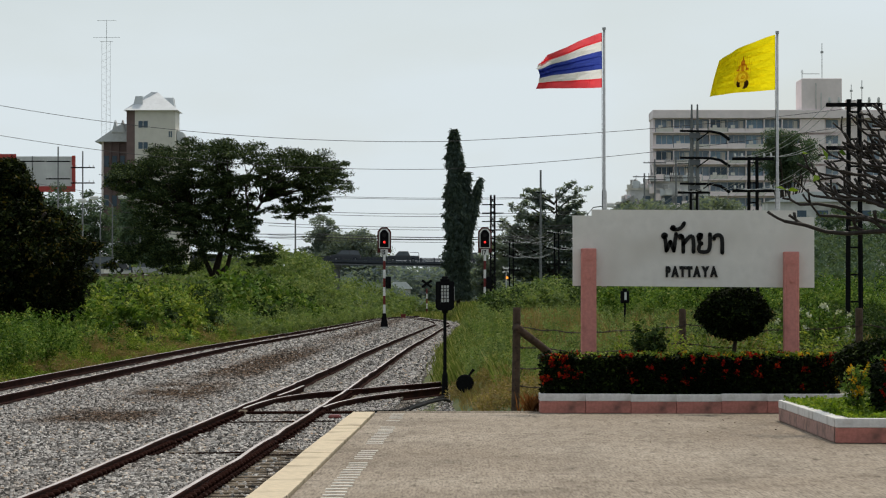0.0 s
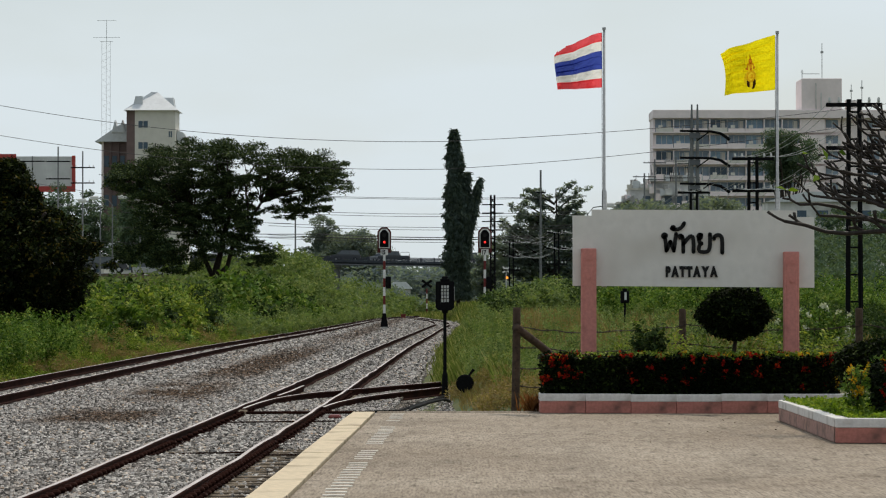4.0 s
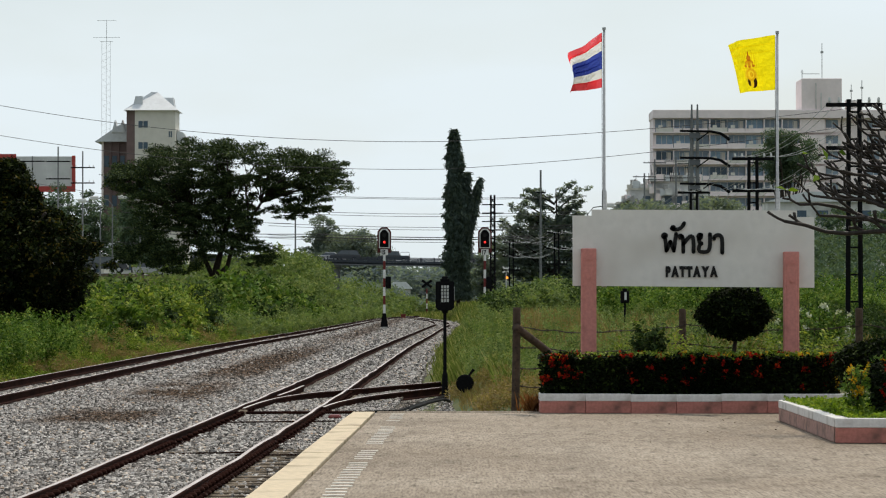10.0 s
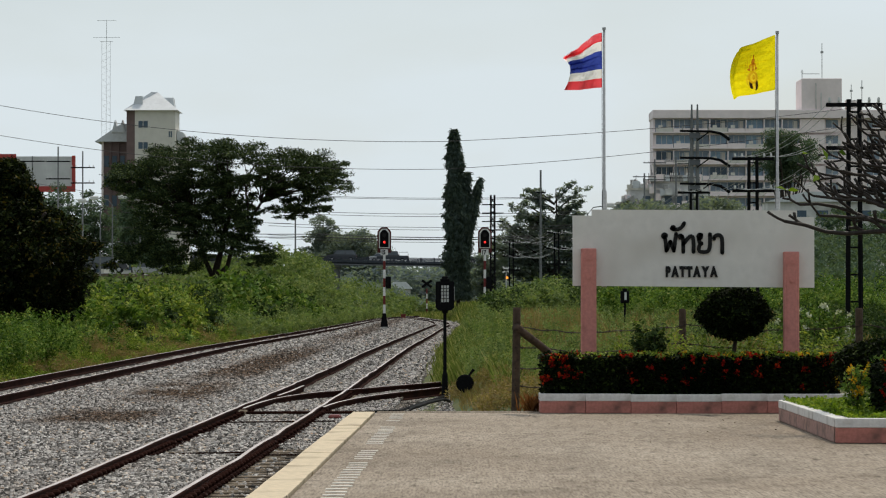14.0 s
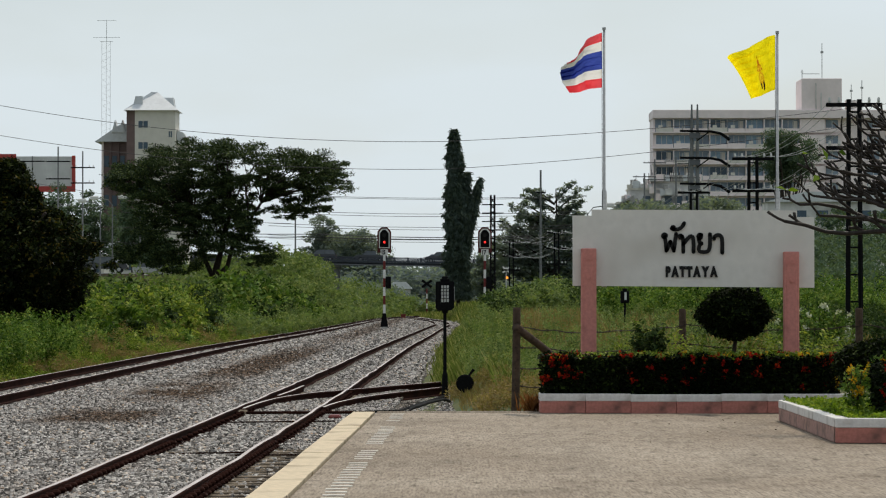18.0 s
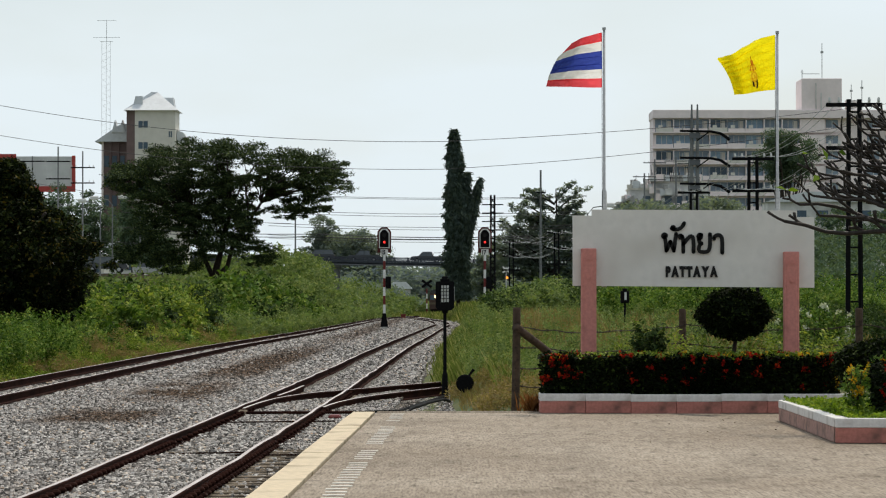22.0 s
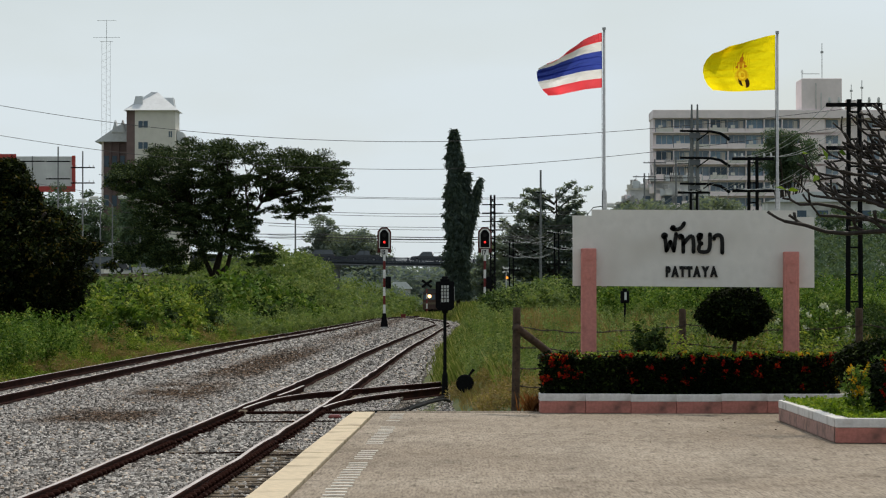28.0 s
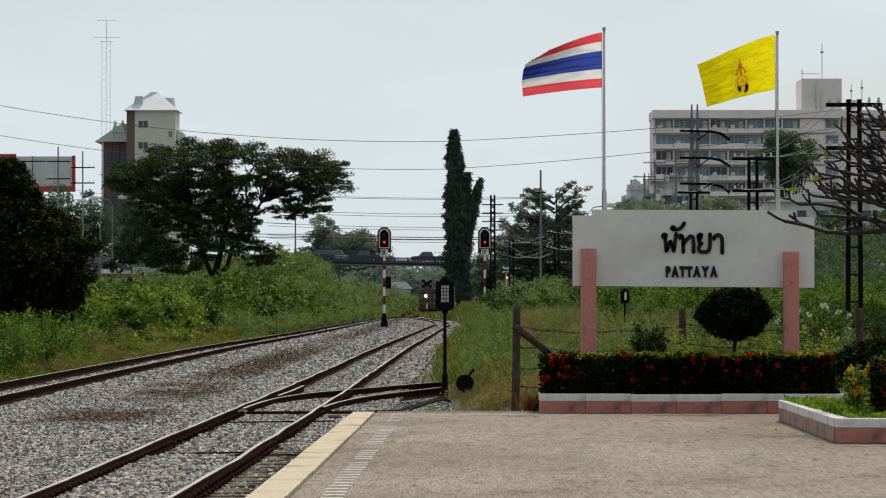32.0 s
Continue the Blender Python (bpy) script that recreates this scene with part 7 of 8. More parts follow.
def build_tower_house():
    b = thing("white_tower_building", (-43.3, 510.0, 0), "cream tower block with brown side walls and pale hipped roofs", "building")
    part("wall", boxed(-3.1, 3.0, 0, 8, 0, 30.6), M_BLDGWHITE, b, "cream rendered wall")
    part("side_wall", boxed(-4.35, -3.104, 0.1, 8, 0, 30.6), M_BLDGBROWN, b, "brown rendered side")
    bm = bmesh.new()
    e = [bm.verts.new(p) for p in ((-4.75, -0.6, 30.5), (3.45, -0.6, 30.5), (3.45, 8.6, 30.5), (-4.75, 8.6, 30.5))]
    tops = [bm.verts.new(p) for p in ((-0.9, 3.6, 33.5), (0.0, 4.4, 33.5))]
    for f in ((e[0], e[1], tops[1], tops[0]), (e[1], e[2], tops[1]), (e[2], e[3], tops[0], tops[1]), (e[3], e[0], tops[0]), (e[3], e[2], e[1], e[0])):
        bm.faces.new(f)
    roof = part("roof", bm, M_ROOFPALE, b, "pale hipped metal roof")
    part("dormer", slab(bmesh.new(), [(-3.6, 30.8), (-2.0, 30.8), (-2.0, 32.7), (-3.1, 32.7)], "y", 1.0, 5.5), M_ROOFPALE, roof)
    part("dormer", slab(bmesh.new(), [(1.0, 30.8), (2.6, 30.8), (2.4, 32.6), (0.6, 32.6)], "y", 3.0, 6.5), M_ROOFPALE, roof)
    wall_with_windows(b, 0, 0, 0.0, 0, 0, [(-1.85, 28.4, 1.4, 1.0), (-1.85, 25.2, 1.4, 1.0), (2.25, 26.9, 0.5, 0.9), (-1.85, 22.0, 1.4, 1.0), (-1.85, 18.8, 1.4, 1.0), (2.25, 20.5, 0.5, 0.9)])
    low = thing("brown_wing_building", (-49.3, 515.0, 0), "brown wing with recessed bays and a pale tiled roof", "building")
    part("wall", boxed(-2.6, 3.2, 0.3, 9, 0, 26.0), M_BLDGBROWN, low)
    for k in range(5):
        part("pier", boxed(-2.6 + k * 1.2, -2.3 + k * 1.2, 0, 0.3, 0, 26.0), M_BLDGPINK if k == 0 else M_BLDGBROWN, low)
    for f in range(8):
        for k in range(4):
            part("window", boxed(-2.2 + k * 1.2, -1.5 + k * 1.2, 0.22, 0.29, 3.0 * f + 1.2, 3.0 * f + 2.9), M_GLASS, low)
    bm = bmesh.new()
    slab(bm, [(-3.6, 26.0), (3.2, 26.0), (3.2, 28.9), (0.2, 28.6)], "y", -0.6, 9)
    roof = part("roof", bm, M_ROOFPALE, low)
    for x in (-0.5, 0.6):
        part("dormer", slab(bmesh.new(), [(x - 0.5, 27.4), (x + 0.5, 27.4), (x, 29.3)], "y", -0.8, 2.0), M_ROOFPALE, roof)
    side = thing("side_balcony_building", (-39.4, 512.0, 0), "cream side bay with a small pale roof", "building")
    part("wall", boxed(-0.85, 0.75, 0.5, 6, 0, 25.6), M_BLDGWHITE, side)
    part("roof", slab(bmesh.new(), [(-0.85, 25.6), (1.4, 25.6), (0.1, 27.3), (-0.85, 27.6)], "y", 0.0, 6), M_ROOFPALE, side)
    part("awning", boxed(-0.6, 1.0, 0.0, 0.6, 24.2, 24.5), M_BLDGPINK, side)


def build_hotel():
    b = thing("hotel_building", (45.4, 730.0, 0), "long beige hotel block with rows of balconies and dark windows", "building")
    W = 62.0
    part("wall", boxed(0, W, 1.6, 14, 0, 43.2), M_BLDGPINK, b)
    part("parapet", boxed(-0.2, W, -0.3, 14, 41.45, 43.3, 0.1), M_BLDGPINK, b, "deep plain parapet")
    hrng = random.Random(70)
    for f in range(12):
        z = 39.25 - f * 3.4
        if z < 8:
            break
        part("balcony_slab", boxed(-0.6, 31.5, -0.5, 1.6, z - 0.95, z - 0.72), M_BLDGPINK, b)
        for k in range(8):
            x = 2.3 + k * 3.9
            part("balcony_wall", boxed(x - 1.85, x + 1.87, -0.45, -0.3, z - 0.72, z + (0.02 if (k + 2 * f) % 3 else 0.2)), M_BLDGPINK if (k + f) % 3 else M_BLDGWHITE, b)
            if (k * 3 + f) % 4:
                part("partition", boxed(x - 1.98, x - 1.8, -0.3, 1.59, z - 0.72, z + 1.98), M_BLDGPINK, b)
            # a flat dark sheet imitates the shade inside the balcony
            part("recess", boxed(x - 1.9, x + 1.9, 1.5, 1.57, z - 0.7, z + 2.05), M_HOTELGLASS, b, "dark sheet that stands in for balcony shade")
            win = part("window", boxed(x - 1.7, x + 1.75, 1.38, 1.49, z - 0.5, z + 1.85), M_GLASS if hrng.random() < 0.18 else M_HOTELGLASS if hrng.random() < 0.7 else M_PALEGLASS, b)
            for dx in (-0.5, 0.55):
                part("window_frame", boxed(x + dx - 0.05, x + dx + 0.05, 1.28, 1.37, z - 0.5, z + 1.85), M_BLDGWHITE, win)
            if hrng.random() < 0.5:
                part("air_conditioner", boxed(x - 1.3, x - 0.4, -0.25, 0.2, z + 0.12, z + 0.72, 0.03), M_BLDGWHITE, b)
            if hrng.random() < 0.4:
                part("curtain", boxed(x + 0.7, x + 1.5, 1.3, 1.37, z - 0.3, z + 1.7), M_BLDGWHITE, win)
        part("plain_bay", boxed(31.6, 37.0, 0.3, 1.59, z - 0.85, z + 2.1), M_BLDGPINK, b)
        for x in (38.6, 47.5, 51.5, 55.5):
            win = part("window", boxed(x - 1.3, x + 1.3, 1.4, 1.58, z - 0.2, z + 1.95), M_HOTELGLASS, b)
            part("window_frame", boxed(x - 0.05, x + 0.05, 1.3, 1.39, z - 0.2, z + 1.95), M_WHITEPAINT, win)
            part("balcony_wall", boxed(x - 1.4, x + 1.4, 0.6, 0.75, z - 0.7, z + 0.2), M_BLDGPINK, b)
            part("hood", boxed(x - 1.4, x + 1.4, 0.5, 1.39, z + 2.0, z + 2.15), M_BLDGPINK, b)
    part("lift_tower", boxed(31.9, 40.6, 0.2, 12, 43.3, 50.1, 0.1), M_BLDGPINK, b, "plain lift tower on the roof")
    part("service_ladder", box(box(bmesh.new(), 34.9, 35.1, 0.02, 0.18, 43.4, 49.0), 36.0, 36.2, 0.02, 0.18, 43.4, 47.0), M_BLDGGREY, b)
    for x, z0, h in ((32.1, 50.1, 1.9), (36.4, 50.1, 7.6), (42.7, 43.3, 5.5), (45.0, 43.3, 6.4)):
        mast = part("antenna", rod((x, 1, z0), (x, 1, z0 + h), 0.09, 6), M_GALV, b)
        part("antenna_head", boxed(x - 0.3, x + 0.3, 0.8, 1.2, z0 + h * 0.72, z0 + h * 0.78), M_GALV, mast)
    part("roof_rail", boxed(31.9, 35.8, 0.1, 0.2, 51.0, 51.12), M_GALV, b)
    part("water_tank", rod((43.2, 5, 43.3), (43.2, 5, 45.6), 1.4, 14), M_BLDGGREY, b)


def build_town():
    b = thing("stepped_white_building", (31.0, 600.0, 0), "stepped stained white block with cluttered flat roofs", "building")
    for x0, x1, z in ((0, 4.0, 19.2), (2.0, 9.0, 21.6), (6.0, 16.0, 22.8)):
        part("wall", boxed(x0, x1, x0 * 0.1, 9, 0, z), M_BLDGGREY, b)
        part("roof_edge", boxed(x0 - 0.2, x1 + 0.2, x0 * 0.1 - 0.2, 9, z, z + 0.3), M_BLDGWHITE, b)
    for f in range(6):
        for k in range(8):
            z = 4.0 + f * 3.0
            if z < (17 if k < 2 else 19.5 if k < 4 else 20.8):
                part("window", boxed(0.6 + k * 1.9, 1.9 + k * 1.9, -0.1 + (0.0 if k < 2 else 0.0), 0.8, z, z + 1.5), M_GLASS, b)
    crng = random.Random(33)
    for k in range(110):
        x = crng.uniform(0.9, 15.0)
        top = 19.5 if x < 2 else 21.9 if x < 6 else 23.1
        w, h = crng.uniform(0.3, 1.3), crng.uniform(0.3, 1.3)
        zz = top if crng.random() < 0.45 else crng.uniform(14, top - 1.5)
        part("lean_to" if zz == top else "air_conditioner", boxed(x - w / 2, x + w / 2, (-0.7 if zz < top else 0.5) - 0.011 * k, (0.6 if zz < top else 2.5) - 0.011 * k, zz + 0.012, zz + h), crng.choice((M_BLDGGREY, M_BLDGWHITE, M_ROOFPALE, M_CEMENT, M_BLDGPINK)), b)
    for k in range(30):
        x = crng.uniform(0.3, 15.5)
        top = 19.5 if x < 2 else 21.9 if x < 6 else 23.1
        part("roof_aerial", rod((x, 0.4, top), (x + crng.uniform(-0.3, 0.3), 0.4, top + crng.uniform(1.0, 3.2)), 0.05, 5), M_IRON, b)
    for k in range(4):
        part("awning", slab(bmesh.new(), [(-2.6 + k * 0.7, 17.4 + k * 0.5), (0.6 + k * 0.7, 17.6 + k * 0.5), (0.6 + k * 0.7, 18.5 + k * 0.7)], "y", -1.2, 0.4), M_CEMENT, b)
    for x, z in ((3.0, 21.9), (5.5, 21.9), (10.0, 23.1), (13.0, 23.1)):
        part("roof_tank", rod((x, 3, z), (x, 3, z + 1.6), 0.7, 12), M_BLDGGREY, b)
    for (x, y, w, h, mat, lab) in ((58.0, 470.0, 26.0, 15.5, M_BLDGGREY, "low grey building behind the field"), (75.0, 560.0, 30.0, 16.0, M_BLDGGREY, "low grey building behind the field"), (-45.0, 470.0, 6.0, 8.6, M_BLDGGREY, "small grey house by the road"), (-8.6, 672.0, 4.2, 4.4, M_BLDGGREY, "small pale house seen under the bridge"), (-52.0, 460.0, 12.0, 8.0, M_BLDGWHITE, "small pale house by the road")):
        h_ = thing("low_building", (x, y, 0), lab, "building", "low buildings")
        part("wall", boxed(-w / 2, w / 2, 0, 8, 0, h), mat, h_)
        part("roof", slab(bmesh.new(), [(-w / 2 - 0.3, h), (w / 2 + 0.5, h), (w * 0.3, h + 1.4), (-w * 0.3, h + 1.4)], "y", -0.5, 8.5), M_ROOFPALE, h_)
        for k in range(int(w // 3)):
            part("window", boxed(-w / 2 + 0.8 + k * 3, -w / 2 + 2.4 + k * 3, -0.06, 0.1, h - 2.6, h - 1.2), M_GLASS, h_)
    bb = thing("billboard", (-55.5, 420.0, 0), "large faded billboard with a red frame", "billboard")
    part("panel", boxed(2.6, 9.6, 0, 0.3, 15.9, 19.6), M_BILLPALE, bb, "faded grey-white sheet")
    part("side_panel", boxed(-4.0, 2.2, 0, 0.3, 15.4, 19.6), M_BILLRED, bb, "faded red sheet")
    for x0, x1, z0, z1 in ((-0.3, 9.95, 15.2, 15.9), (9.5, 9.95, 15.9, 19.7), (-4.0, 2.6, 19.4, 19.9), (2.2, 2.6, 15.9, 19.4)):
        part("frame_board", boxed(x0, x1, -0.12, -0.01, z0, z1), M_BILLRED, bb)
    for x in (1.0, 5.0, 9.0):
        part("leg", rod((x, 0.6, 0), (x, 0.6, 19.2), 0.2), M_GALV, bb)
    bank = thing("road_embankment", (0, 372.0, 0), "raised grey road verge left of the railway", "embankment", kind="structure")
    part("fill", slab(bmesh.new(), [(-90, -0.5), (-19, -0.5), (-23, 3.6), (-34, 4.6), (-90, 5.0)], "y", 0, 26), M_SOIL, bank)
    part("road_surface", slab(bmesh.new(), [(-90, 5.004), (-34, 4.604), (-34, 4.72), (-90, 5.12)], "y", 1, 25), M_BLDGGREY, bank)
    mast = thing("radio_mast", (-59.7, 600.0, 0), "tall thin guyed lattice radio mast", "antenna mast")
    # pale colour on the mast imitates distance haze
    for sx in (-0.75, 0.0, 0.75):
        part("leg", rod((sx, 0.5 if sx == 0.0 else 0, 0), (sx, 0.5 if sx == 0.0 else 0, 48.0), 0.028, 5), M_PALEWIRE, mast)
    bm = bmesh.new()
    for k in range(42):
        z = k * 1.14
        tube(bm, [(-0.75, 0, z), (0.75, 0, z + 0.57)], 0.012, 4)
        tube(bm, [(0.75, 0, z + 0.57), (-0.75, 0, z + 1.14)], 0.012, 4)
    part("lacing", bm, M_PALEWIRE, mast)
    part("whip", rod((0.1, 0, 47.9), (0.1, 0, 51.7), 0.04, 5), M_PALEWIRE, mast)
    for z, w in ((51.6, 1.7), (48.6, 2.4), (47.9, 1.2)):
        part("dipole", boxed(0.1 - w, 0.1 + w, -0.03, 0.03, z - 0.025, z + 0.025), M_PALEWIRE, mast)


def build_lines():
    for x, y, top, arms in ((10.92, 90.0, 6.6, 3), (11.16, 122.0, 6.55, 3), (11.62, 157.0, 6.5, 3), (11.0, 205.0, 6.5, 3), (8.31, 248.0, 6.6, 3), (5.65, 280.0, 6.5, 3)):
        build_rail_pole(x, y, 0.0 if y < 130 else 0.5, top, arms)
    hp = thing("double_power_pole", (14.12, 190.0, 0.5), "twin concrete power pole with three bent dark arms", "utility pole")
    for sx in (-0.17, 0.15):
        part("pole", tube(bmesh.new(), [(sx, 0, 0), (sx, 0, 9.6), (sx, 0, 11.9)], [0.13, 0.10, 0.045], 8), M_POLEGREY, hp)
    for z in (10.35, 8.85, 7.4, 5.5):
        part("strap", boxed(-0.3, 0.3, -0.16, 0.16, z - 0.35, z - 0.05), M_BRIDGE, hp)
        if z > 6:
            arm = part("bent_arm", tube(bmesh.new(), [(-0.85, -0.2, z + 0.05), (0.9, -0.2, z + 0.02), (1.45, -0.2, z - 0.1), (1.95, -0.2, z - 0.45)], [0.07, 0.08, 0.09, 0.10], 6), M_IRON, hp)
            for dx in (-0.7, 0.75):
                part("insulator", tube(bmesh.new(), [(dx, -0.2, z + 0.1), (dx, -0.2, z + 0.3)], [0.06, 0.04], 6), M_CEMENT, arm)
            part("brace", tube(bmesh.new(), [(0.1, -0.2, z - 0.5), (0.8, -0.2, z)], 0.035, 5), M_IRON, hp)
    build_lattice_pole(4.40, 300.0, 0.5, 10.4)
    build_power_pole(9.51, 330.0, 0.5, 13.8, (2.2,), "thin grey pole with a floodlight bracket", 0.5, 0.14)
    for x, y, h, arms in ((-44.3, 390.0, 18.6, (1.7, 3.7)), (-42.0, 395.0, 18.3, (1.9, 3.7)), (-47.5, 392.0, 17.6, (0.6,)), (-16.55, 380.0, 11.3, (0.9,))):
        build_power_pole(x, y, 0.8, h, arms, "grey roadside power pole with crossarms", 1.4, 0.12)
    for x, y, h, arms in ((35.0, 560.0, 24.5, (0.6, 3.4)), (38.5, 560.0, 24.8, (0.6, 3.4)), (33.0, 555.0, 22.0, (0.6,)), (41.0, 565.0, 24.6, (0.6, 3.0))):
        build_power_pole(x, y, 0.8, h, arms, "town power pole before the white building", 1.9, 0.2)
    for x, y, h, s in ((-36.9, 365.0, 11.4, 1), (-35.6, 365.0, 11.7, 1), (-32.6, 365.0, 11.8, 1), (12.8, 300.0, 9.0, -1)):
        l = thing("street_lamp", (x, y, 0.8), "grey street lamp with a curved arm", "street lamp", "street lamps")
        part("pole", tube(bmesh.new(), [(0, 0, 0), (0, 0, h - 0.6), (-0.5 * s, 0, h), (-1.6 * s, 0, h + 0.15)], [0.1, 0.07, 0.05, 0.05], 7), M_POLEGREY, l)
        part("lamp_head", boxed(-2.4 * s if s > 0 else 1.3, -1.5 * s if s > 0 else 2.4, -0.15, 0.15, h + 0.0, h + 0.42, 0.08), M_WHITEPAINT, l)
    for x, y, h in ((-53.0, 205.0, 17.3), (30.0, 206.0, 13.9)):
        build_power_pole(x, y, 0.0, h, (0.3, 1.9) if x < 0 else (0.2, 1.0), "tall power pole that carries the sky wires", 1.2, 0.18)
    # wires across the sky and along the poles
    wires("upper_sky_wires", "long sagging power wires across the sky", [
        ((-53.0, 204.0, 17.0), (-26.1, 200.0, 12.92), 0.3), ((-26.1, 200.0, 12.92), (0.0, 200.0, 10.8), 0.62), ((0.0, 200.0, 10.8), (30.0, 205.0, 13.75), 0.36),
        ((-53.0, 206.0, 15.3), (-27.4, 210.0, 11.65), 0.3), ((-27.4, 210.0, 11.65), (0.0, 210.0, 9.57), 0.62), ((0.0, 210.0, 9.57), (30.0, 207.0, 12.95), 0.46)], 0.016)
    runs = []
    for z in (12.0, 11.88, 10.45, 10.2, 9.15, 8.9, 8.0, 7.7):
        runs.append(((-17.0, 330.0, z), (14.0, 330.0, z - 0.15), 0.35))
    wires("street_wires", "bundle of street wires behind the signals", runs, 0.022)
    wires("street_cables", "thick black street cables behind the signals", [((-32.6, 365.0, 9.03), (-13.0, 345.0, 8.1), 0.2), ((-13.0, 345.0, 8.1), (9.0, 345.0, 8.0), 0.25), ((-13.0, 345.0, 8.4), (9.0, 345.0, 8.2), 0.25), ((-32.6, 365.0, 9.35), (-13.0, 345.0, 8.4), 0.2)], 0.04)
    runs = []
    poles = [(10.92, 90.0, 6.6), (11.16, 122.0, 6.55), (11.62, 157.0, 6.5), (11.0, 205.0, 6.5), (8.31, 248.0, 6.6), (5.65, 280.0, 6.5)]
    for a, b_ in zip(poles, poles[1:]):
        for dx in (-0.65, -0.4, 0.4, 0.65):
            for dz in (0.05, 1.2):
                runs.append(((a[0] + dx, a[1], a[2] - dz), (b_[0] + dx, b_[1], b_[2] - dz), 0.45))
    runs += [((4.4 + dx, 300.0, 9.6 - dz), (8.31 + dx, 248.0, 6.4 - dz * 0.6), 1.3 + 0.2 * k) for k, (dx, dz) in enumerate(((-0.5, 0.0), (0.5, 0.3), (-0.4, 0.9), (0.4, 1.3)))]
    wires("telegraph_wires", "pale telegraph wires strung between the rail poles", runs, 0.008, M_PALEWIRE)
    runs = [((-60.0, 388.0, 17.8 - 2.4 * k), (-17.0, 380.0, 11.5 - 1.2 * k), 0.9) for k in range(4)]
    wires("roadside_wires", "roadside wires behind the trees", runs, 0.02)


for s in ((-3.69, 213.0, "15", "red-lit light signal on a red and white mast between the tracks"), (2.63, 213.0, "17", "red-lit light signal on a red and white mast in the grass")):
    build_signal(*s)
build_crossing_sign()
build_point_box()
build_lines()
build_rain_tree()
build_bank_tree()
build_mast_trees()
build_mid_trees()
build_thickets()
build_grass()
build_bare_tree()
build_bridge()
build_tower_house()
build_hotel()
build_town()
for kind, paint, x, lab in (("suv", M_CARDARK, -37.2, "dark car parked on the roadside bank"), ("sedan", M_CARSILVER, -32.0, "silver car on the roadside bank"), ("suv", M_CARSILVER, -29.2, "silver car beneath the rain tree"), ("suv", M_CARWHITE, -42.2, "white car on the roadside bank")):
    build_vehicle(kind, paint, lab, "cars by the road").matrix_world = pose(x, 374.5, 4.74 if x < -34 else 4.61 + (x + 34) * -0.0909, 0, 0, 180)
train = build_train()
bird = build_bird()
queue_front = build_vehicle("suv", M_CARDARK, "dark four-door car waiting on the bridge")
queue_mid = build_vehicle("pickup", M_CARDARK, "dark pickup with a bed frame in the queue")
queue_rear = build_vehicle("pickup", M_CARDARK, "dark pickup at the end of the queue")
cross_first = build_vehicle("sedan", M_CARSILVER, "silver car crossing the bridge")
cross_second = build_vehicle("sedan", M_CARWHITE, "white car crossing the bridge")
cross_third = build_vehicle("suv", M_CARSILVER, "silver car following over the bridge")


# ---- what moves ----
# seconds, then reach and drop in centimetres, fitted to the camera's view, of the upper corner, of the middle and of
# the lower corner of the fly
STRIPED_WIND_A = [(0, 74, 33, 67, 13, 71, 0), (0.5, 64, 15, 77, 7, 75, 1), (1, 77, 27, 72, 12, 67, 0), (1.5, 75, 14, 76, 7, 75, 1), (2, 61, 16, 72, 4, 61, 2), (2.5, 32, 12, 30, 4, 32, -3), (3, 31, 21, 28, 4, 34, 0), (3.5, 32, 11, 41, 12, 36, 2), (4.1, 53, 16, 49, 7, 47, -2), (4.8, 41, 25, 46, 11, 35, 5), (5.5, 62, 25, 56, 15, 48, 8), (6, 53, 5, 54, 2, 48, -2), (6.5, 40, 14, 35, 1, 38, -6)]
STRIPED_WIND_B = [(7, 47, 20, 43, 2, 41, -3), (7.5, 23, 19, 28, 7, 28, -2), (8, 10, 9, 15, 2, 15, 1), (8.5, 19, 11, 27, -1, 20, 0), (9, 35, 20, 32, 7, 23, 0), (9.5, 22, 22, 35, 5, 30, 0), (10, 35, 26, 28, 12, 32, 2), (10.5, 40, 23, 49, 0, 31, 1), (11, 57, 19, 41, 5, 32, 0), (11.5, 37, 22, 30, 12, 30, 2), (12, 16, 11, 30, 2, 38, -6), (12.5, 28, 11, 48, 15, 40, 2), (13, 26, 11, 39, 12, 41, 2)]
STRIPED_WIND_C = [(13.5, 32, 17, 41, 8, 44, 0), (14, 44, 23, 32, 2, 39, 1), (14.5, 46, 20, 39, 12, 42, 3), (15.1, 35, 16, 44, 7, 37, 0), (15.8, 51, 25, 41, 10, 44, 3), (16.5, 46, 31, 51, 6, 38, 3), (17, 51, 28, 48, 12, 46, 2), (17.5, 54, 24, 32, 13, 42, 0), (18, 36, 26, 43, 12, 33, 2), (18.5, 32, 26, 36, 10, 47, 3), (19, 13, 11, 28, 5, 41, -2), (19.5, 10, 5, 16, -1, 19, -1), (20, 40, 10, 47, 2, 54, -3)]
STRIPED_WIND_D = [(20.5, 25, 14, 32, 5, 42, -8), (21, 33, 17, 38, 5, 26, 3), (21.5, 42, 15, 46, 5, 44, -3), (22, 38, 11, 52, 4, 59, -5), (22.5, 49, 14, 54, 4, 46, -3), (23, 52, 22, 49, 12, 44, -1), (23.5, 44, 19, 51, 5, 48, -2), (24, 65, 12, 70, 5, 59, -3), (24.5, 70, 20, 65, 8, 59, 0), (25, 56, 15, 57, 5, 52, -2), (25.5, 54, 17, 56, 5, 53, -2), (26.2, 65, 22, 61, 11, 51, 3), (26.9, 48, 17, 56, 7, 59, 0)]
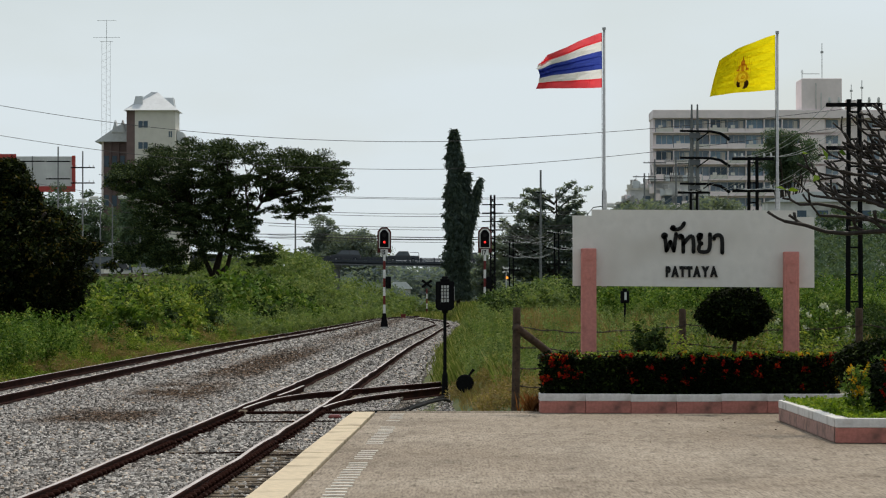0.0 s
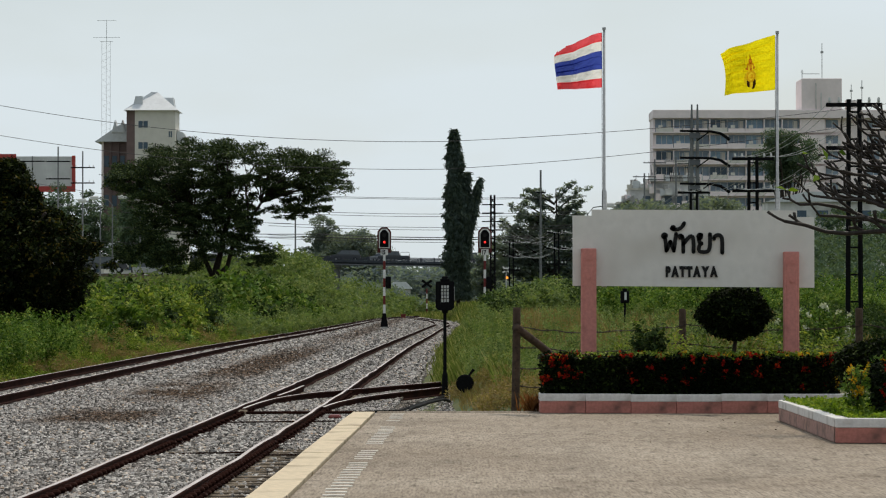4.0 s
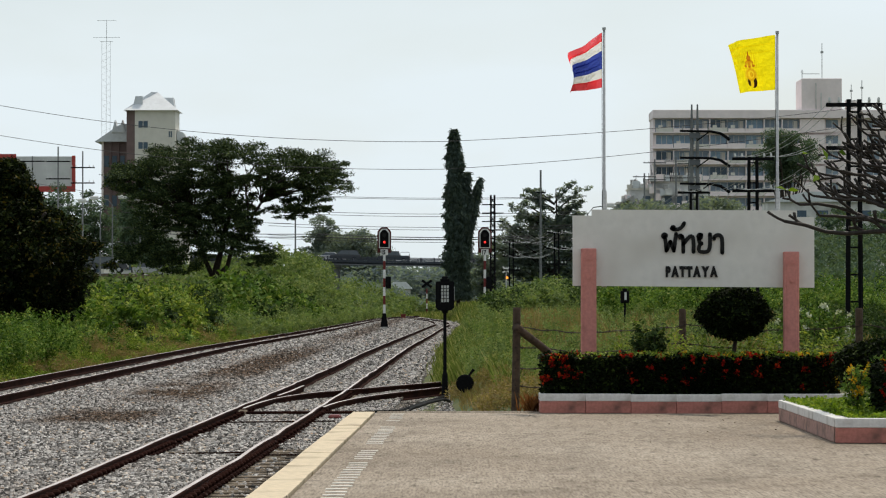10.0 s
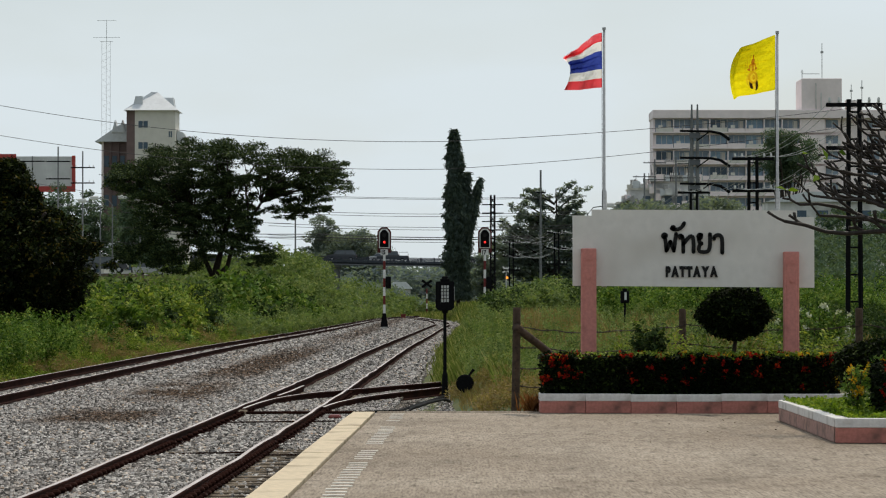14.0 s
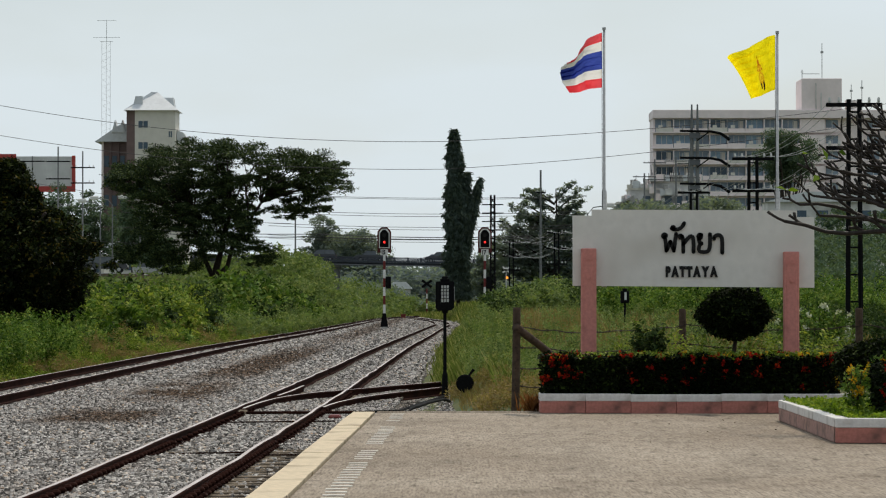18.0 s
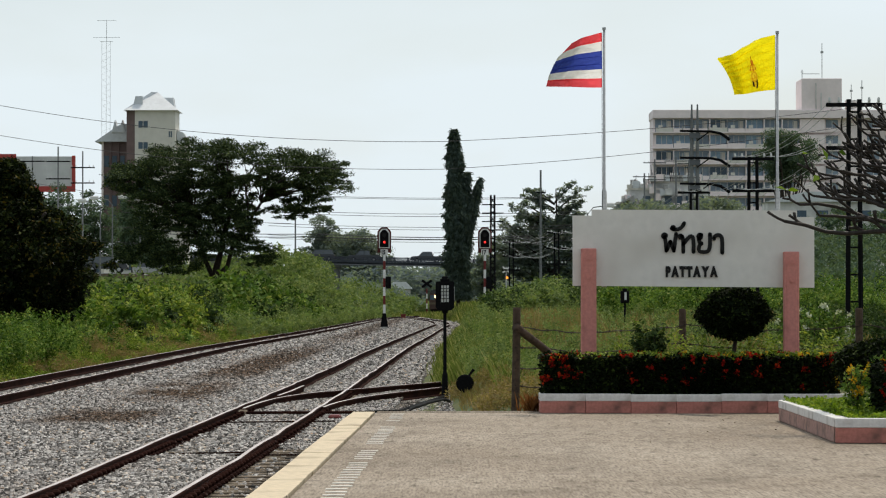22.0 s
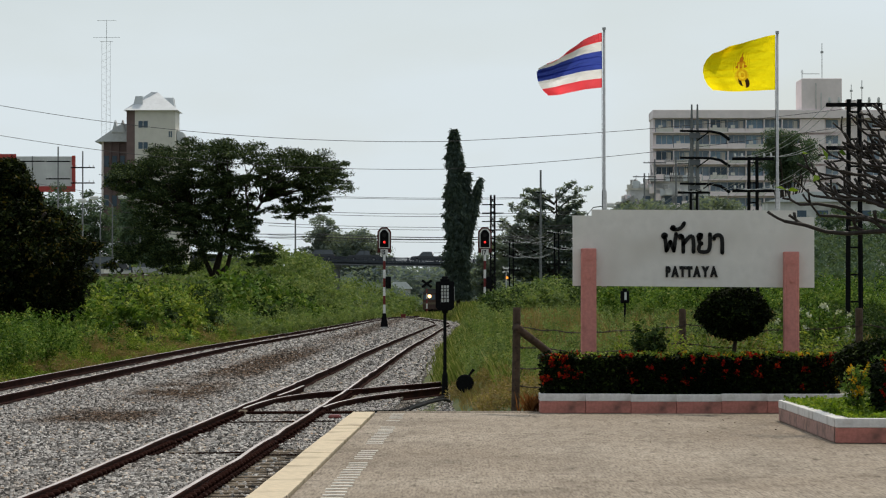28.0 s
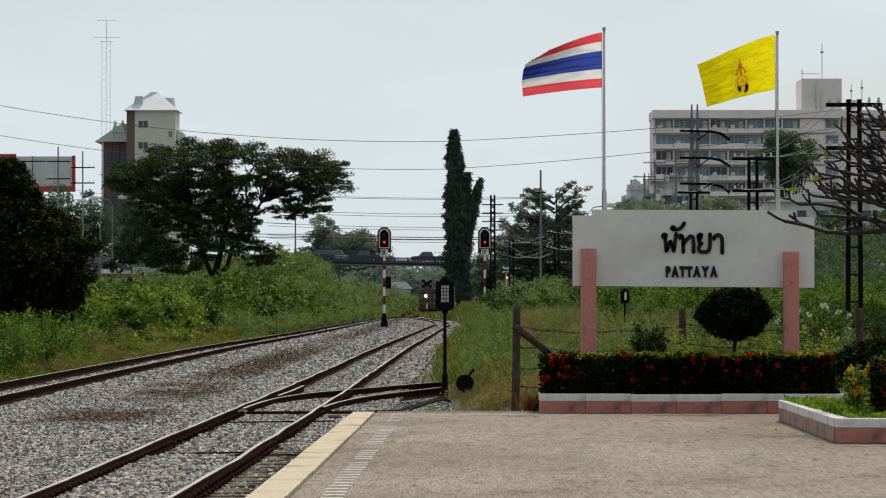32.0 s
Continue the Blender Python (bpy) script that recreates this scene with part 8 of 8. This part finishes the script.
STRIPED_WIND_E = [(27.5, 56, 26, 58, 15, 61, 8), (28, 56, 29, 70, 12, 57, 8), (28.5, 72, 26, 59, 4, 46, -4), (29, 62, 7, 67, -9, 61, -17), (29.5, 79, 35, 81, 21, 78, 10), (30, 78, 35, 81, 18, 85, 10), (30.5, 82, 28, 89, 8, 83, -8), (31, 70, 35, 75, 15, 85, -4), (31.5, 76, 27, 80, 7, 77, 2), (32, 77, 27, 86, 14, 86, 10)]
YELLOW_WIND_A = [(0, 56, 25, 62, 13, 68, 5), (0.5, 56, 15, 74, 10, 65, 5), (1, 62, 40, 74, 22, 71, 8), (1.5, 72, 19, 67, 13, 62, 8), (2, 56, 9, 65, -6, 60, 5), (2.5, 38, 2, 40, 0, 38, 0), (3, 33, 7, 30, 7, 32, 1), (3.5, 38, 11, 44, 4, 39, 0), (4.1, 54, 17, 49, 7, 51, 3), (4.8, 40, 12, 46, 2, 39, -2), (5.5, 50, 26, 54, 10, 55, 2), (6, 49, 11, 39, 4, 33, -5), (6.5, 32, 5, 43, 4, 32, 0)]
YELLOW_WIND_B = [(7, 38, 2, 44, -6, 38, -2), (7.5, 35, 4, 39, 0, 44, -6), (8, 33, 14, 29, 10, 16, 2), (8.5, 32, 7, 35, 0, 39, -13), (9, 10, 9, 17, 4, 15, -2), (9.5, 28, 15, 9, 4, 9, 0), (10, 44, 6, 38, 0, 32, 1), (10.5, 49, 22, 36, 4, 36, -2), (11, 49, 31, 38, 10, 34, 2), (11.5, 35, 15, 41, 4, 44, 0), (12, 34, 15, 24, 4, 25, 2), (12.5, 30, 9, 38, 4, 37, 3), (13, 44, 22, 35, 10, 18, 3)]
YELLOW_WIND_C = [(13.5, 24, 14, 35, 4, 35, 5), (14, 35, 14, 43, 8, 39, 7), (14.5, 22, 14, 33, 4, 28, 4), (15.1, 39, 11, 34, 3, 30, 1), (15.8, 28, 20, 36, 8, 34, 3), (16.5, 35, 17, 28, 7, 33, 6), (17, 25, 15, 36, 13, 30, 7), (17.5, 28, 19, 40, 13, 24, 8), (18, 45, 20, 32, 10, 20, 7), (18.5, 19, 15, 28, 7, 32, 8), (19, 28, 9, 41, 4, 33, 5), (19.5, 21, 12, 16, 5, 13, 0), (20, 12, 4, 14, -4, 3, -3)]
YELLOW_WIND_D = [(20.5, 36, 7, 39, 0, 28, 0), (21, 39, 5, 43, -9, 35, -18), (21.5, 33, 4, 35, -6, 28, -13), (22, 57, 22, 46, 10, 40, 2), (22.5, 38, 15, 55, 12, 56, 0), (23, 38, 10, 52, 0, 38, 0), (23.5, 59, 14, 50, 7, 45, 1), (24, 59, 7, 47, 0, 28, -6), (24.5, 62, 11, 61, 4, 61, -2), (25, 57, 19, 56, 7, 50, -2), (25.5, 56, 10, 50, 7, 56, 1), (26.2, 67, 20, 62, 9, 57, 5), (26.9, 54, 15, 61, 2, 51, -4)]
YELLOW_WIND_E = [(27.5, 56, 12, 65, -1, 53, -19), (28, 56, 12, 75, 4, 64, 1), (28.5, 85, 17, 80, 7, 72, -4), (29, 77, 28, 86, 15, 86, 8), (29.5, 86, 40, 87, 19, 82, -3), (30, 77, 31, 79, 17, 79, 6), (30.5, 77, 23, 83, 15, 79, 8), (31, 75, 15, 84, 10, 79, 11), (31.5, 77, 31, 80, 19, 78, 16), (32, 83, 32, 78, 24, 74, 18)]


def eased(keys, t):
    """A row of the wind at t, on a smooth curve through the rows beside it."""
    k = int(np.clip(np.searchsorted(keys[:, 0], t, "right") - 1, 0, len(keys) - 2))
    a, b = keys[k], keys[k + 1]
    before, after = keys[max(k - 1, 0)], keys[min(k + 2, len(keys) - 1)]
    gap = b[0] - a[0]
    f = (t - a[0]) / gap
    ma, mb = (b - before) / (b[0] - before[0]) * gap, (after - a) / (after[0] - a[0]) * gap
    return (2 * f ** 3 - 3 * f * f + 1) * a + (f ** 3 - 2 * f * f + f) * ma + (3 * f * f - 2 * f ** 3) * b + (f ** 3 - f * f) * mb


def fly(pieces, wind, phase):
    """Poses of a flag's cloth pieces: folds run to the fly while the wind stretches, turns, leans and drops it."""
    rows = {key: [] for key in pieces}
    keys = np.array(wind, float)
    fine = COLUMNS * 4
    u = (np.arange(fine) + 0.5) / fine
    edges = np.linspace(0, 1, ROWS + 1)
    high, wide = FLAG_HEIGHT / ROWS, FLAG_LENGTH / COLUMNS
    for t in np.arange(0.0, 32.001, 0.25):
        _, xt, dt, xm, dm, xb, db = eased(keys, float(t))

        def along(top, mid, low, v):
            return low * (1 - v) * (1 - 2 * v) + 4 * mid * v * (1 - v) + top * v * (2 * v - 1)
        reach, drop = along(xt, xm, xb, edges) * 0.01, along(dt, dm, db, edges) * 0.01
        # one line of folds for the whole cloth, as slack as its longest row of weave allows
        share = float(np.clip(reach.max() / FLAG_LENGTH, 0.05, 0.97))
        amp = 0.5 * (1 - share) + 0.3
        wave = amp * np.sin(2 * np.pi * (1.15 * u - 0.8 * t) + phase) * (0.25 + 0.75 * u) + 0.36 * np.sin(2 * np.pi * (2.6 * u - 1.1 * t) + 2 * phase) * (0.3 + 0.7 * u)
        a, b = 0.0, 1.9
        for _ in range(20):
            mid = (a + b) / 2
            if np.cos(mid * (0.8 + 0.28 * u) + wave).mean() > share:
                a = mid
            else:
                b = mid
        yaw = a * (0.8 + 0.28 * u) + wave
        out = np.concatenate([[0], np.cumsum(np.cos(yaw))])[::4]
        back = np.concatenate([[0], np.cumsum(np.sin(yaw))])[::4] * FLAG_LENGTH / fine
        out /= out[-1]
        f = np.linspace(0, 1, COLUMNS + 1) ** 1.2
        xs = -reach[:, None] * out[None]
        zs = (edges[:, None] - 0.5) * FLAG_HEIGHT - drop[:, None] * f[None]
        for q in range(1, ROWS + 1):
            room = np.sqrt(np.maximum(high ** 2 - (xs[q] - xs[q - 1]) ** 2, (0.3 * high) ** 2))
            zs[q:] += np.minimum(zs[q - 1] + room - zs[q], 0)
        zs += (0.5 * FLAG_HEIGHT - drop[-1] * f - zs[-1]) * 0.5
        # where the cloth is drawn together upright it leans; the weave may fold but never stretch
        lean = np.sqrt(np.maximum(high ** 2 - np.diff(zs, axis=0) ** 2 - np.diff(xs, axis=0) ** 2, 0))
        lean *= 0.6 * step(0.0, 0.5, np.linspace(0, 1, COLUMNS + 1))[None]
        slack = np.sqrt(np.maximum(wide ** 2 - np.diff(xs, axis=1) ** 2 - np.diff(zs, axis=1) ** 2, 0))
        slope = np.clip(lean / np.maximum(np.diff(zs, axis=0), 0.3 * high), 0, 3.0)
        slope = (np.concatenate([slope[:1], slope]) + np.concatenate([slope, slope[-1:]])) / 2
        shear = 0.5 * (slope[:, 1:] + slope[:, :-1]) * np.diff(zs, axis=1)
        heap = np.concatenate([np.zeros((1, COLUMNS + 1)), np.cumsum(lean, axis=0)])
        heap -= heap.mean(axis=0)
        drift = (shear - np.diff(heap, axis=1)).mean(axis=0) + np.diff(back)
        drift = np.clip(drift, -slack.min(axis=0), slack.min(axis=0))
        ys = heap + np.concatenate([[0], np.cumsum(drift)])[None]
        for _ in range(110):
            d = np.diff(ys, axis=0)
            over = np.sign(d) * np.maximum(np.abs(d) - lean, 0) * 0.35
            ys[:-1] += over
            ys[1:] -= over
            d = np.diff(ys, axis=1) - shear
            over = np.sign(d) * np.maximum(np.abs(d) - slack, 0) * 0.35
            ys[:, :-1] += over
            ys[:, 1:] -= over
        for _ in range(4):
            ys[:, 1:-1] = 0.25 * ys[:, :-2] + 0.5 * ys[:, 1:-1] + 0.25 * ys[:, 2:]
            ys[1:-1] = 0.15 * ys[:-2] + 0.7 * ys[1:-1] + 0.15 * ys[2:]
        for (i, j) in pieces:
            c = [Vector((xs[q, p], ys[q, p], zs[q, p])) for p, q in ((i, j), (i + 1, j), (i + 1, j + 1), (i, j + 1))]
            middle = (c[0] + c[1] + c[2] + c[3]) / 4
            up = ((c[3] - c[0]) + (c[2] - c[1])).normalized()
            normal = ((c[0] - c[1]) + (c[3] - c[2])).cross(up).normalized()
            way = up.cross(normal)
            rows[i, j].append((float(t), Matrix((way, -normal, up)).transposed().to_4x4()))
            rows[i, j][-1][1].translation = middle
    for key, ob in pieces.items():
        walk(ob, rows[key])


def drive(car, places, y, turn):
    places = [(t, 0.831 * x) for t, x in places]
    walk(car, [(t, pose(x, y, DECK - math.tan(radians(GRADE)) * (x + 12.0), 0, GRADE if turn == 0 else -GRADE, turn)) for t, x in places])


def motions():
    fly(striped_cloth_pieces, STRIPED_WIND_A + STRIPED_WIND_B + STRIPED_WIND_C + STRIPED_WIND_D + STRIPED_WIND_E, 0.4)
    fly(yellow_cloth_pieces, YELLOW_WIND_A + YELLOW_WIND_B + YELLOW_WIND_C + YELLOW_WIND_D + YELLOW_WIND_E, 1.9)
    # the queue creeps to the left, other cars cross to the right
    drive(queue_front, [(0, -18.6), (13.2, -18.85), (15.2, -21.0), (17, -22.6), (19, -23.6), (32, -23.6)], 537.6, 0)
    drive(queue_mid, [(0, -7.6), (2, -8.9), (3, -9.4), (13.4, -9.4), (15.2, -10.9), (17, -12.6), (19, -14.7), (22, -15.1), (32, -15.1)], 537.6, 0)
    drive(queue_rear, [(0, 5.5), (13.6, 4.0), (17, 0.6), (19, -1.3), (22, -3.1), (32, -3.1)], 537.6, 0)
    drive(cross_first, [(0, -30.0), (3, -16.0), (6, -3.5), (7, -0.6), (12, 12.0), (32, 60.0)], 542.4, 180)
    drive(cross_second, [(0, -60.0), (9, -24.2), (13, -14.0), (17, -3.7), (22, 10.0), (32, 40.0)], 542.4, 180)
    drive(cross_third, [(0, -110.0), (20, -70.0), (28, -34.0), (32, -20.5), ], 542.4, 180)
    # the train comes round the bend towards the station
    rows = []
    for t, bearing in ((0, 1.5), (8, 0.9), (16, 0.1), (20, -0.85), (21, -1.4), (22, -2.1), (23, -2.45), (25, -3.0), (28, -3.95), (30, -4.35), (31, -4.65), (32, -5.0)):
        y = 512.0 - 3.1 * (t - 22.0)
        x = 0.001 * bearing * y + 0.4
        rows.append((t, pose(x, y, RAIL_TOP, 0, 0, -3.0)))
    walk(train, rows)
    walk(bird, [(0, pose(30, 62, 5.0)), (29.0, pose(30.0, 62, 5.6, 0, 0, 0)), (31.3, pose(2.1, 62, 3.45)), (31.4, pose(0.82, 62, 3.36)), (31.5, pose(-0.48, 62, 3.23)), (31.6, pose(-1.82, 62, 3.01)), (32.0, pose(-12.0, 62, 2.2))])


motions()
